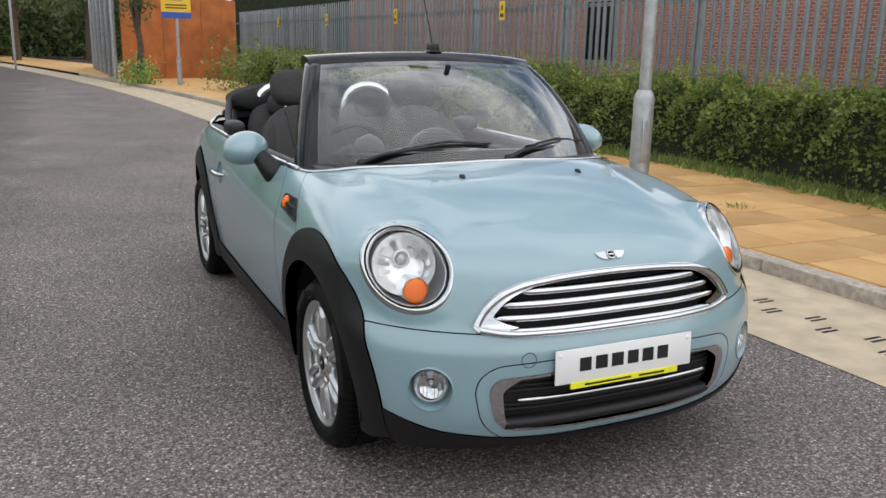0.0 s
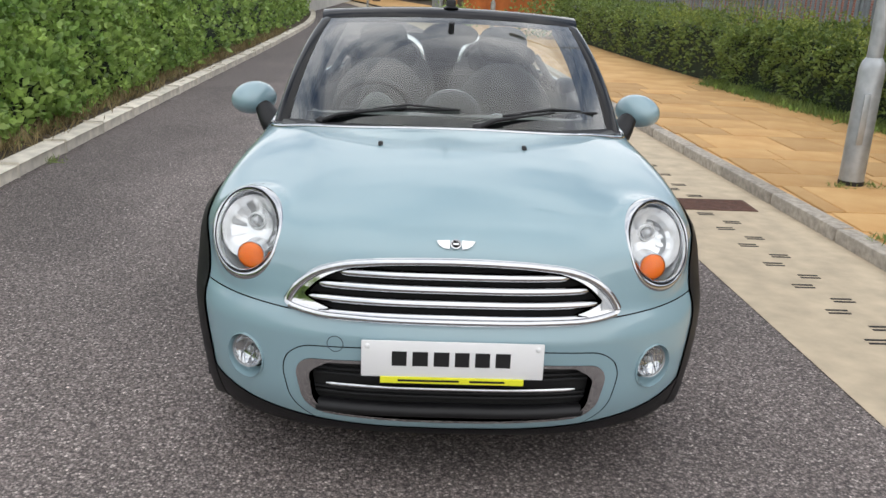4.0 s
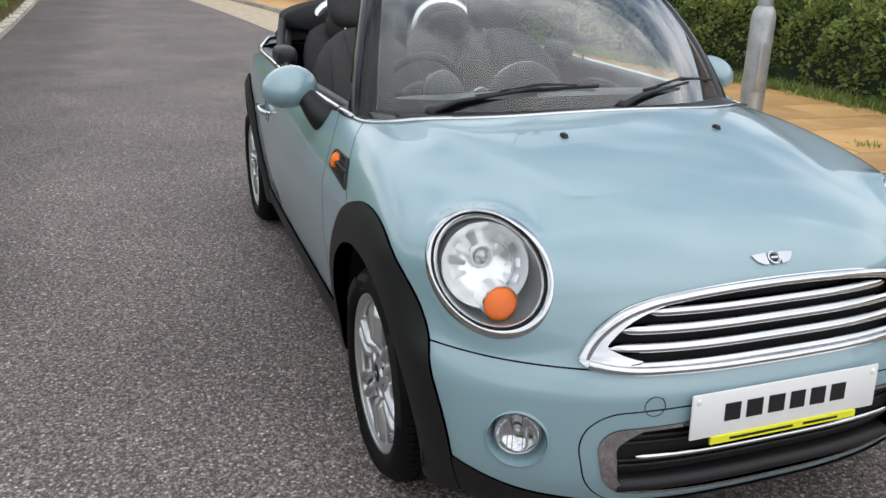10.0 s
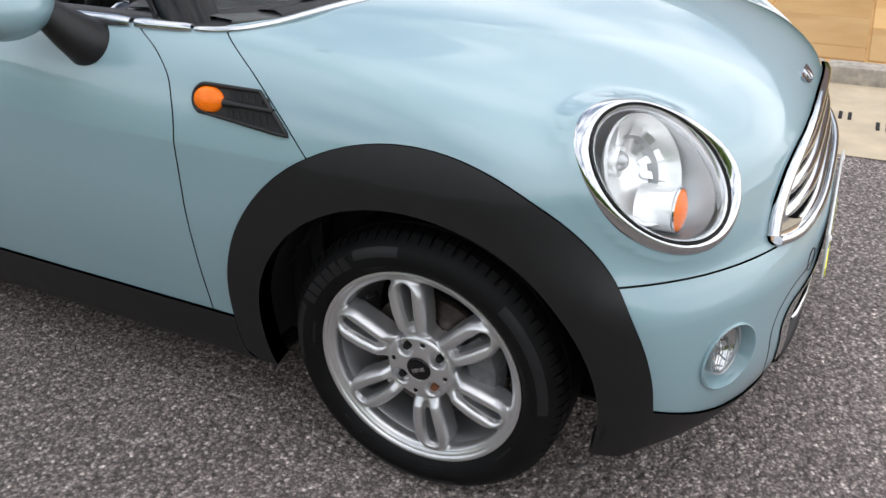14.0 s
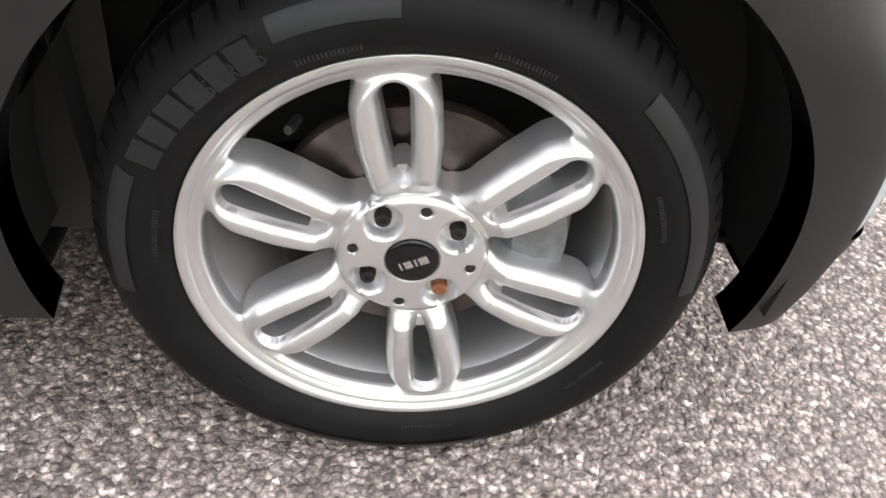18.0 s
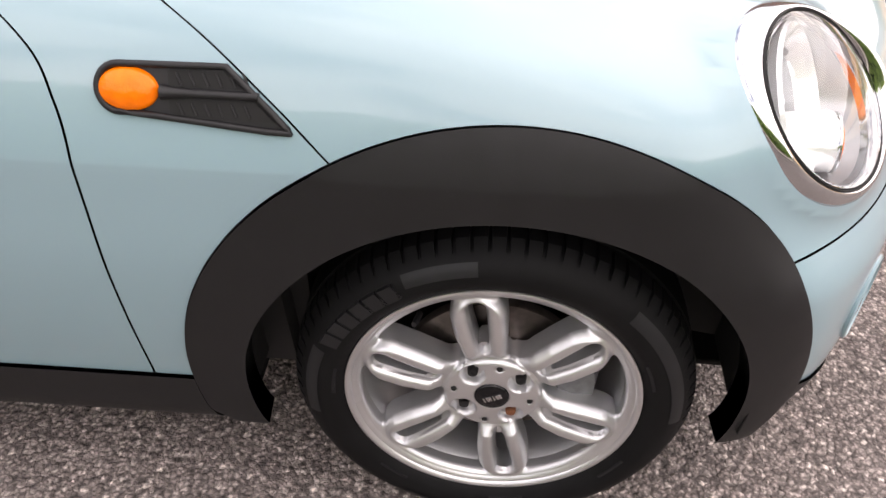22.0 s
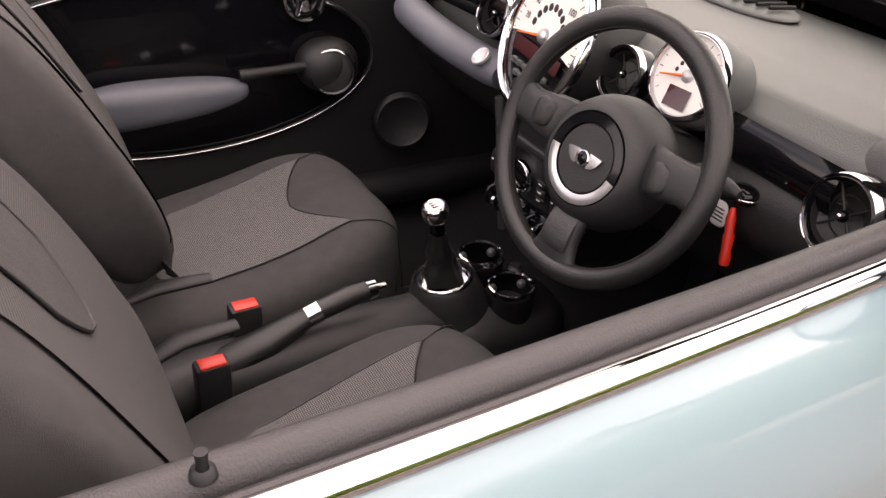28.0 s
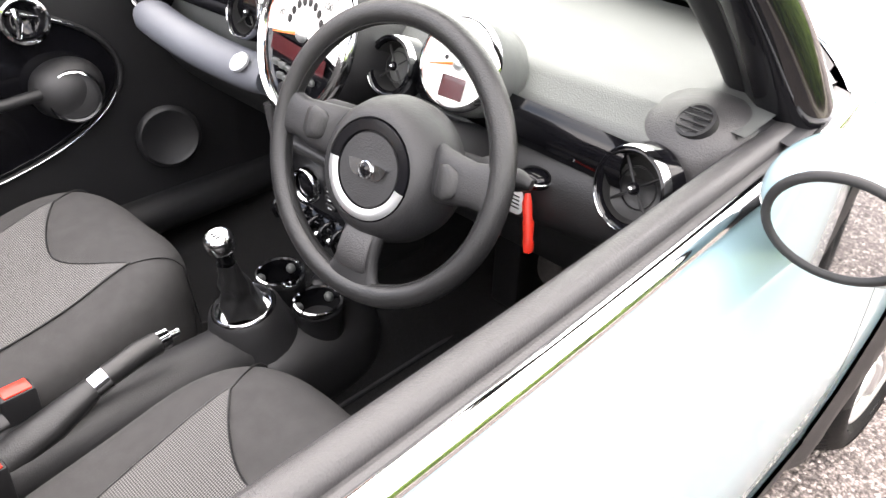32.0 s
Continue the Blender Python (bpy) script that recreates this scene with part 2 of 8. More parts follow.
def glass_material(name, tint=(0.93, 0.97, 0.95), rough=0.0, face_on=0.05, slant=3.6):
    """Thin clear pane: mostly see-through, with a mirror-like surface that strengthens at a slant, alike from both sides."""
    m = bpy.data.materials.new(name)
    m.use_nodes = True
    n, l = m.node_tree.nodes, m.node_tree.links
    n.remove(n["Principled BSDF"])
    tr, gl, mx = n.new("ShaderNodeBsdfTransparent"), n.new("ShaderNodeBsdfGlossy"), n.new("ShaderNodeMixShader")
    lw, pw, mr = n.new("ShaderNodeLayerWeight"), n.new("ShaderNodeMath"), n.new("ShaderNodeMapRange")
    tr.inputs["Color"].default_value = (*tint, 1)
    gl.inputs["Roughness"].default_value = rough
    lw.inputs["Blend"].default_value = 0.5
    pw.operation = "POWER"
    pw.inputs[1].default_value = slant
    mr.inputs["To Min"].default_value, mr.inputs["To Max"].default_value = face_on, 0.95
    l.new(lw.outputs["Facing"], pw.inputs[0])
    l.new(pw.outputs["Value"], mr.inputs["Value"])
    l.new(mr.outputs["Result"], mx.inputs["Fac"])
    l.new(tr.outputs["BSDF"], mx.inputs[1])
    l.new(gl.outputs["BSDF"], mx.inputs[2])
    l.new(mx.outputs["Shader"], n["Material Output"].inputs["Surface"])
    return m


GLASS = glass_material("screen_glass", (0.80, 0.87, 0.84), face_on=0.05, slant=1.85)
LENS_GLASS = glass_material("lamp_lens", (0.97, 0.98, 0.98), face_on=0.03)


# ---- mesh helpers ----
def mesh_of(name, verts, faces, material, normals=None, smooth=True):
    me = bpy.data.meshes.new(name)
    me.from_pydata([tuple(map(float, v)) for v in verts], [], [tuple(map(int, f)) for f in faces])
    me.materials.append(material)
    if smooth:
        me.polygons.foreach_set("use_smooth", [True] * len(me.polygons))
        if normals is not None:
            me.normals_split_custom_set_from_vertices([tuple(map(float, v)) for v in normals])
    me.update()
    return me


def thing(name, label, category, group="", at=(0, 0, 0), kind=""):
    ob = new(name)
    ob.location = at
    return tagged(ob, label, category, group, kind)


def part(name, data, material=None, parent=None, label="", at=None, turn=None, smooth=None):
    """Links a bmesh or mesh as one object under a thing or a part, its vertices being in world metres unless at is given."""
    if isinstance(data, bmesh.types.BMesh):
        me = bpy.data.meshes.new(name)
        if smooth:
            lim = math.cos(radians(smooth))
            data.normal_update()
            for f in data.faces:
                f.smooth = True
            for e in data.edges:
                if len(e.link_faces) == 2 and e.link_faces[0].normal.dot(e.link_faces[1].normal) < lim:
                    e.smooth = False
        data.to_mesh(me)
        data.free()
        me.materials.append(material)
    else:
        me = data
    ob = new(name, me)
    if at is not None:
        ob.location = at
    if turn is not None:
        ob.rotation_euler = [radians(a) for a in turn]
    if parent is not None:
        ob.parent = parent
        up = parent
        off = Vector((0, 0, 0))
        while up is not None:
            off += up.location
            up = up.parent
        ob.location = Vector(ob.location) - off
    return tagged(ob, label) if label else ob


def box_bm(x0, x1, y0, y1, z0, z1, bevel=0.0, segments=2, bm=None):
    bm = bm or bmesh.new()
    made = bmesh.ops.create_cube(bm, size=1.0)["verts"]
    for v in made:
        v.co = Vector(((x0 + x1) / 2 + v.co.x * (x1 - x0), (y0 + y1) / 2 + v.co.y * (y1 - y0), (z0 + z1) / 2 + v.co.z * (z1 - z0)))
    if bevel:
        es = list({e for v in made for e in v.link_edges})
        bmesh.ops.bevel(bm, geom=es, offset=bevel, segments=segments, affect="EDGES", profile=0.5)
    return bm


def tube(points, radius, sides=10, closed=False, bm=None, caps=True, flat=1.0):
    """A tube along points; radius a number or one for each point."""
    bm = bm or bmesh.new()
    pts = [Vector(p) for p in points]
    n = len(pts)
    rad = radius if hasattr(radius, "__len__") else [radius] * n
    rings, ref = [], None
    for i, p in enumerate(pts):
        a = pts[(i - 1) % n] if closed or i else p
        b = pts[(i + 1) % n] if closed or i < n - 1 else p
        d = (b - a).normalized()
        if ref is None:
            ref = d.orthogonal().normalized() if abs(d.z) > 0.9 else Vector((0, 0, 1))
        u = (ref - d * ref.dot(d))
        u = u.normalized() if u.length > 1e-6 else d.orthogonal().normalized()
        ref = u
        w = d.cross(u)
        rings.append([bm.verts.new(p + (u * math.cos(t) * flat + w * math.sin(t)) * rad[i]) for t in (2 * math.pi * k / sides for k in range(sides))])
    for i in range(n if closed else n - 1):
        r, s = rings[i], rings[(i + 1) % n]
        for k in range(sides):
            bm.faces.new((r[k], r[(k + 1) % sides], s[(k + 1) % sides], s[k]))
    if caps and not closed:
        bm.faces.new(list(reversed(rings[0])))
        bm.faces.new(rings[-1])
    return bm


def lathe(profile, axis_at, axis, steps=48, bm=None, start=0.0, sweep=360.0):
    """Turns (radius, along) pairs round an axis through axis_at."""
    bm = bm or bmesh.new()
    a = Vector(axis).normalized()
    u = a.orthogonal().normalized()
    if abs(a.z) < 0.95:
        u = (Vector((0, 0, 1)) - a * a.z).normalized()
    w = a.cross(u)
    c = Vector(axis_at)
    full = sweep >= 359.9
    cols = steps if full else steps + 1
    rings = []
    for k in range(cols):
        t = radians(start + sweep * k / steps)
        d = u * math.cos(t) + w * math.sin(t)
        rings.append([bm.verts.new(c + d * r + a * h) for r, h in profile])
    for k in range(steps):
        r, s = rings[k], rings[(k + 1) % cols]
        for i in range(len(profile) - 1):
            q = [r[i], r[i + 1], s[i + 1], s[i]]
            bm.faces.new(q)
    bmesh.ops.remove_doubles(bm, verts=bm.verts, dist=1e-6)
    return bm


def curve_of(xs, ys):
    """A smooth curve through a few knots."""
    xs, ys = np.array(xs, float), np.array(ys, float)
    m = np.gradient(ys, xs)
    d = np.diff(ys) / np.diff(xs)
    for i in range(1, len(xs) - 1):
        if d[i - 1] * d[i] <= 0:
            m[i] = 0

    def f(x):
        x = np.clip(np.asarray(x, float), xs[0], xs[-1])
        i = np.clip(np.searchsorted(xs, x) - 1, 0, len(xs) - 2)
        h = xs[i + 1] - xs[i]
        t = (x - xs[i]) / h
        return ((2 * t**3 - 3 * t**2 + 1) * ys[i] + (t**3 - 2 * t**2 + t) * h * m[i] + (-2 * t**3 + 3 * t**2) * ys[i + 1] + (t**3 - t**2) * h * m[i + 1])

    return f

# ---- the car's outer skin: one smooth form, cut into panels ----
FRONT, REAR, HUB_Z = 0.702, 3.171, 0.304
side_w = curve_of([0.10, 0.20, 0.306, 0.45, 0.60, 0.70, 0.80, 0.86, 0.92, 1.0], [0.735, 0.762, 0.777, 0.800, 0.812, 0.812, 0.799, 0.780, 0.748, 0.70])
belt_w = curve_of([0.0, 0.9, 1.15, 1.36, 1.9, 2.45, 3.0, 3.7], [-0.03, -0.03, -0.028, -0.022, 0.0, 0.012, 0.012, 0.0])
plan_w = curve_of([-0.3, 0.1, 0.33, 0.6, 0.95, 2.6, 3.1, 3.5, 3.9], [0.86, 0.93, 0.975, 1.0, 1.005, 1.0, 0.985, 0.93, 0.84])
nose_y = curve_of([0.05, 0.17, 0.22, 0.28, 0.40, 0.50, 0.545, 0.58, 0.64, 0.70, 0.75, 0.80, 0.86, 1.0], [0.16, 0.09, 0.055, 0.03, 0.018, 0.018, 0.030, 0.047, 0.062, 0.078, 0.098, 0.15, 0.27, 0.7])
nose_c = curve_of([0.1, 0.4, 0.52, 0.66, 0.75, 0.9], [0.60, 0.57, 0.60, 0.74, 0.76, 0.70])
top_z = curve_of([-0.2, 0.06, 0.11, 0.16, 0.25, 0.35, 0.5, 0.7, 0.9, 1.15, 1.4, 3.0, 3.3, 3.6, 3.9], [0.62, 0.74, 0.785, 0.815, 0.855, 0.885, 0.915, 0.943, 0.965, 0.978, 0.99, 0.99, 0.96, 0.90, 0.80])
top_d = curve_of([-0.2, 0.1, 0.3, 0.7, 1.1, 1.5, 3.9], [0.12, 0.11, 0.095, 0.055, 0.042, 0.03, 0.03])
KSOFT = 0.026
LAMP_P = np.array([-0.628, 0.305, 0.741])
LAMP_N = np.array([-0.470, -0.669, 0.576]) / np.linalg.norm([0.470, 0.669, 0.576])
LAMP_U0 = np.cross([0, 0, 1.0], LAMP_N)
LAMP_U0 /= np.linalg.norm(LAMP_U0)
LAMP_W0 = np.cross(LAMP_N, LAMP_U0)
# the lamp is an oval whose long axis leans outwards at the top
LEAN_C, LEAN_S = math.cos(-0.743), math.sin(-0.743)
LAMP_U, LAMP_W = LAMP_U0 * LEAN_C + LAMP_W0 * LEAN_S, LAMP_W0 * LEAN_C - LAMP_U0 * LEAN_S
LAMP_A, LAMP_B = 0.167, 0.127


def skin_f(p):
    """Below zero inside the body, zero on its skin."""
    x, y, z = np.abs(p[..., 0]), p[..., 1], p[..., 2]
    w = side_w(z) * plan_w(y) + belt_w(y) * np.clip((z - 0.72) / 0.2, 0, 1.3)
    f1 = x - w
    # the raised middle of the bonnet, with a soft crease at its edge
    xr = 0.40 + 0.20 * np.clip((y - 0.35) / 0.75, 0, 1)
    ridge = 0.010 / (1 + np.exp((x - xr) / 0.018)) * np.clip((y - 0.3) / 0.35, 0, 1) * np.clip((1.25 - y) / 0.1, 0, 1)
    f2 = z - (top_z(y) - top_d(y) * (x / 0.66) ** 2.4 + ridge - 0.006)
    f3 = (nose_y(z) + nose_c(z) * x**3.2) - y
    f4 = y - (3.70 - 0.35 * np.clip((z - 0.7) / 0.3, 0, 1) ** 2 - 0.28 * x**3)
    f5 = 0.155 - z
    fs = np.stack([f1, f2, f3, f4, f5])
    m = fs.max(0)
    body = m + KSOFT * np.log(np.exp((fs - m) / KSOFT).sum(0))
    # the rounded pods that carry the headlamps
    q = np.stack([-x, y, z], -1) - LAMP_P
    h, rho = q @ LAMP_N, np.hypot(q @ LAMP_U / LAMP_A, q @ LAMP_W / LAMP_B)
    a, c = (rho - 1.05) * 0.137, h + 0.032 * np.minimum(rho, 2) ** 2 - 0.022
    pod = np.maximum(a, c) + 0.012 * np.log1p(np.exp(-np.abs(a - c) / 0.012))
    pod = np.maximum(pod, -0.22 - h)
    k = 0.022
    return np.minimum(body, pod) - k * np.log1p(np.exp(-np.abs(body - pod) / k)) * np.exp(-np.maximum(np.abs(body - pod), 0) / 0.08)


def skin_n(p):
    e, out = 1e-4, np.zeros_like(p)
    for a in range(3):
        d = np.zeros(3)
        d[a] = e
        out[..., a] = (skin_f(p + d) - skin_f(p - d)) / (2 * e)
    return out / np.linalg.norm(out, axis=-1, keepdims=True)


def onto_skin(p, rounds=4):
    for _ in range(rounds):
        e, g = 1e-4, np.zeros_like(p)
        for a in range(3):
            d = np.zeros(3)
            d[a] = e
            g[..., a] = (skin_f(p + d) - skin_f(p - d)) / (2 * e)
        p = p - skin_f(p)[..., None] * g / (g * g).sum(-1, keepdims=True)
    return p


def cast(org, way):
    """Where rays from inside meet the skin."""
    lo, hi = np.zeros(org.shape[:-1]), np.full(org.shape[:-1], 1.9)
    for _ in range(26):
        mid = (lo + hi) / 2
        ins = skin_f(org + way * mid[..., None]) < 0
        lo, hi = np.where(ins, mid, lo), np.where(ins, hi, mid)
    return org + way * lo[..., None]


def skin_grid():
    th = np.radians(np.concatenate([np.linspace(-34, -20, 10, endpoint=False), np.linspace(-20, 32, 130, endpoint=False), np.linspace(32, 50, 26, endpoint=False), np.linspace(50, 90, 14)]))
    fr = [(0.95, a) for a in np.linspace(90, 0, 88, endpoint=False)]
    md = [(y, 0.0) for y in np.linspace(0.95, 3.05, 140, endpoint=False)]
    bk = [(3.05, a) for a in np.linspace(0, -90, 46)]
    st = fr + md + bk
    y0, az = np.array([s[0] for s in st]), np.radians([s[1] for s in st])
    org = np.zeros((len(st), len(th), 3))
    org[..., 1], org[..., 2] = y0[:, None], 0.56
    way = np.stack([-np.cos(th)[None] * np.cos(az)[:, None], -np.cos(th)[None] * np.sin(az)[:, None], np.broadcast_to(np.sin(th)[None], org.shape[:2])], -1)
    pts = cast(org, way)
    n, m = pts.shape[:2]
    i, j = np.meshgrid(np.arange(n - 1), np.arange(m - 1), indexing="ij")
    a = (i * m + j).ravel()
    quads = np.stack([a, a + m, a + m + 1, a + 1], 1)
    tris = np.concatenate([quads[:, [0, 1, 2]], quads[:, [0, 2, 3]]])
    return pts.reshape(-1, 3), tris


SKIN_V, SKIN_T = skin_grid()
AX = lambda p: np.abs(p[:, 0])  # noqa: E731
GAP = 0.0018


def clip(V, T, g):
    """The part of a triangle mesh on which g(points) is below zero."""
    d = g(V)
    d = np.where(np.abs(d) < 1e-7, 1e-7, d)
    s = d[T] < 0
    c = s.sum(1)
    keep = [T[c == 3]]
    cuts, new_v, made = {}, [], []
    n0 = len(V)

    def cut(a, b):
        k = (a, b) if a < b else (b, a)
        if k not in cuts:
            t = d[k[0]] / (d[k[0]] - d[k[1]])
            cuts[k] = n0 + len(new_v)
            new_v.append(V[k[0]] + (V[k[1]] - V[k[0]]) * t)
        return cuts[k]

    for tri, ins in zip(T[(c == 1) | (c == 2)], s[(c == 1) | (c == 2)]):
        tri = [int(q) for q in tri]
        if ins.sum() == 1:
            i = int(np.argmax(ins))
            a, b, e = tri[i], tri[(i + 1) % 3], tri[(i + 2) % 3]
            made.append((a, cut(a, b), cut(a, e)))
        else:
            i = int(np.argmin(ins))
            a, b, e = tri[i], tri[(i + 1) % 3], tri[(i + 2) % 3]
            p, q = cut(a, b), cut(a, e)
            made += [(p, b, e), (p, e, q)]
    if made:
        keep.append(np.array(made))
    T2 = np.concatenate(keep)
    V2 = np.concatenate([V, np.array(new_v)]) if new_v else V
    used, inv = np.unique(T2, return_inverse=True)
    return V2[used], inv.reshape(-1, 3)


def panel(fields, lift=0.0, rim=0.010, both=True, flare=None):
    """Cuts a panel out of the skin by fields, with a turned-in edge; returns vertices, faces, normals."""
    V, T = SKIN_V, SKIN_T
    for g in fields:
        V, T = clip(V, T, g)
    V = onto_skin(V, 2)
    N = skin_n(V)
    P = V + N * (lift if flare is None else flare(V)[:, None])
    e = np.concatenate([T[:, [0, 1]], T[:, [1, 2]], T[:, [2, 0]]])
    key = np.sort(e, 1)
    uq, idx, cnt = np.unique(key, axis=0, return_index=True, return_counts=True)
    be = e[idx[cnt == 1]]
    mid = np.abs(V[be][:, :, 0]).max(1) > 1e-4
    be = be[mid]
    nv = len(P)
    ra, rb = P[be[:, 0]], P[be[:, 1]]
    na, nb = N[be[:, 0]], N[be[:, 1]]
    k = len(be)
    RV = np.concatenate([ra, rb, rb - nb * rim, ra - na * rim])
    out = np.cross(rb - ra, na)
    out /= np.linalg.norm(out, axis=1, keepdims=True) + 1e-9
    RN = np.concatenate([out] * 4)
    o = nv + np.arange(k)
    quads = np.stack([o + k, o, o + 3 * k, o + 2 * k], 1)
    VV, NN = np.concatenate([P, RV]), np.concatenate([N, RN])
    FF = [tuple(t) for t in T] + [tuple(q) for q in quads]
    if both:
        m = len(VV)
        VV = np.concatenate([VV, VV * (-1, 1, 1)])
        NN = np.concatenate([NN, NN * (-1, 1, 1)])
        FF = FF + [tuple(i + m for i in reversed(f)) for f in FF]
    # outward faces
    return VV, FF, NN


def flipped(v):
    return v * (-1, 1, 1)


def panel_mesh(name, fields, material, both=True, other=False, **kw):
    VV, FF, NN = panel(fields, both=both, **kw)
    a, b, c = VV[FF[0][0]], VV[FF[0][1]], VV[FF[0][2]]
    if np.dot(np.cross(b - a, c - a), NN[FF[0][0]]) < 0:
        FF = [tuple(reversed(f)) for f in FF]
    if other:
        VV, NN, FF = VV * (-1, 1, 1), NN * (-1, 1, 1), [tuple(reversed(f)) for f in FF]
    return mesh_of(name, VV, FF, material, NN)




def arch_r(p, y0):
    """Distance from a wheel's middle, stretched so that the arch trim's outer edge lies at 1."""
    dy, dz = p[:, 1] - y0, p[:, 2] - HUB_Z
    return np.sqrt((dy / 0.457) ** 2 + (dz / 0.481) ** 2)


seam_bonnet = curve_of([0.5, 0.725, 0.80, 0.87, 0.915, 1.0], [0.66, 0.900, 0.975, 1.065, 1.150, 1.33])
seam_door_f = curve_of([0.1, 0.306, 0.5, 0.70, 0.79, 0.85, 0.885, 0.905, 0.92, 0.96], [1.219, 1.223, 1.223, 1.222, 1.230, 1.257, 1.300, 1.338, 1.368, 1.43])
seam_door_r = curve_of([0.15, 0.24, 0.372, 0.474, 0.612, 0.732, 0.804, 0.855, 0.907, 0.95], [2.49, 2.515, 2.551, 2.575, 2.592, 2.582, 2.560, 2.524, 2.467, 2.40])
valance_z = curve_of([0, 0.22, 0.5, 0.62, 0.70, 0.9], [0.214, 0.220, 0.247, 0.272, 0.305, 0.42])
grille_low = curve_of([0.0, 0.28, 0.40, 0.445, 0.475, 0.492, 0.505], [0.555, 0.557, 0.560, 0.566, 0.574, 0.588, 0.62])
grille_top = curve_of([0.0, 0.12, 0.25, 0.34, 0.40, 0.43, 0.468, 0.490, 0.505], [0.736, 0.734, 0.726, 0.712, 0.690, 0.670, 0.630, 0.590, 0.55])


def grille_hole(p, grow=0.0):
    """Above zero outside the radiator opening."""
    ax, z = AX(p), p[:, 2]
    return np.maximum(grille_low(ax) - z, z - grille_top(ax)) - grow + np.where(p[:, 1] > 0.4, 5, 0)



BELT = 0.917
FOG = onto_skin(np.array([[-0.609, 0.147, 0.400]]))[0]
FOG_N = skin_n(FOG[None])[0]


def cowl_y(ax):
    return 0.897 + 0.26 * (np.minimum(ax, 0.72) / 0.676) ** 4


def round_hole(c, n, r, front=True):
    def g(p):
        q = p.copy()
        q[:, 0] = -np.abs(q[:, 0])
        d = q - c
        h = d @ n
        return r - np.sqrt(np.maximum((d * d).sum(1) - h * h, 0)) - np.where(np.abs(h) > 0.2, 5, 0)
    return g


def oval_hole(s):
    def g(p):
        q = p.copy()
        q[:, 0] = -np.abs(q[:, 0])
        d = q - LAMP_P
        return s - np.hypot(d @ LAMP_U / LAMP_A, d @ LAMP_W / LAMP_B) - np.where(np.abs(d @ LAMP_N) > 0.22, 5, 0)
    return g


def bumper_seam(p):
    return p[:, 2] - (0.556 + 0.022 * np.clip(AX(p) / 0.75, 0, 1))


def lower_opening(p, grow=0.0):
    """The air intake in the bumper: a wide rounded shape, narrower below."""
    z = p[:, 2]
    t = np.clip((z - 0.245) / (0.44 - 0.245), 0, 1)
    w = 0.415 + 0.050 * t**0.7
    dx, dz = AX(p) - (w - 0.06), np.maximum(0.243 + 0.018 * (AX(p) / 0.4) ** 2 + 0.058 - z, z - (0.450 - 0.058 - 0.012 * (AX(p) / 0.4) ** 2))
    out = np.hypot(np.maximum(dx, 0), np.maximum(dz, 0)) + np.minimum(np.maximum(dx, dz), 0)
    return out - 0.058 - grow


above = lambda z0: (lambda p: z0 - p[:, 2])  # noqa: E731
below = lambda z0: (lambda p: p[:, 2] - z0)  # noqa: E731

car = thing("car", "ice-blue two-door convertible car, soft top folded, parked on tarmac", "car", at=(0, 0.0, 0))

bonnet = part("bonnet", panel_mesh("bonnet", [
    lambda p: p[:, 1] - cowl_y(AX(p)) + GAP, lambda p: p[:, 1] - seam_bonnet(p[:, 2]) + GAP,
    lambda p: GAP - bumper_seam(p), lambda p: 1.0 + 0.004 - arch_r(p, FRONT),
    oval_hole(1.0), lambda p: -grille_hole(p)], PAINT), None, car, "glossy ice-blue clamshell bonnet")
bumper = part("front_bumper", panel_mesh("front_bumper", [
    lambda p: bumper_seam(p) + GAP, lambda p: 1.0 + 0.004 - arch_r(p, FRONT), lambda p: p[:, 1] - FRONT,
    lambda p: valance_z(AX(p)) - p[:, 2], lambda p: -grille_hole(p),
    lambda p: -lower_opening(p, 0.040) + GAP, round_hole(FOG, FOG_N, 0.068)], PAINT), None, car, "ice-blue front bumper")
part("intake_surround", panel_mesh("intake_surround", [
    lambda p: lower_opening(p, 0.040) + GAP, lambda p: -lower_opening(p), lambda p: bumper_seam(p) + GAP, lambda p: p[:, 1] - FRONT,
    lambda p: valance_z(AX(p)) - p[:, 2]], PAINT), None, car, "ice-blue surround of the lower air intake")
part("lower_valance", panel_mesh("lower_valance", [
    lambda p: p[:, 2] - valance_z(AX(p)) + GAP, lambda p: 1.0 - arch_r(p, FRONT), lambda p: p[:, 1] - FRONT, above(0.15)], BLACK_PLASTIC, lift=0.004), None, car, "black plastic lower valance")
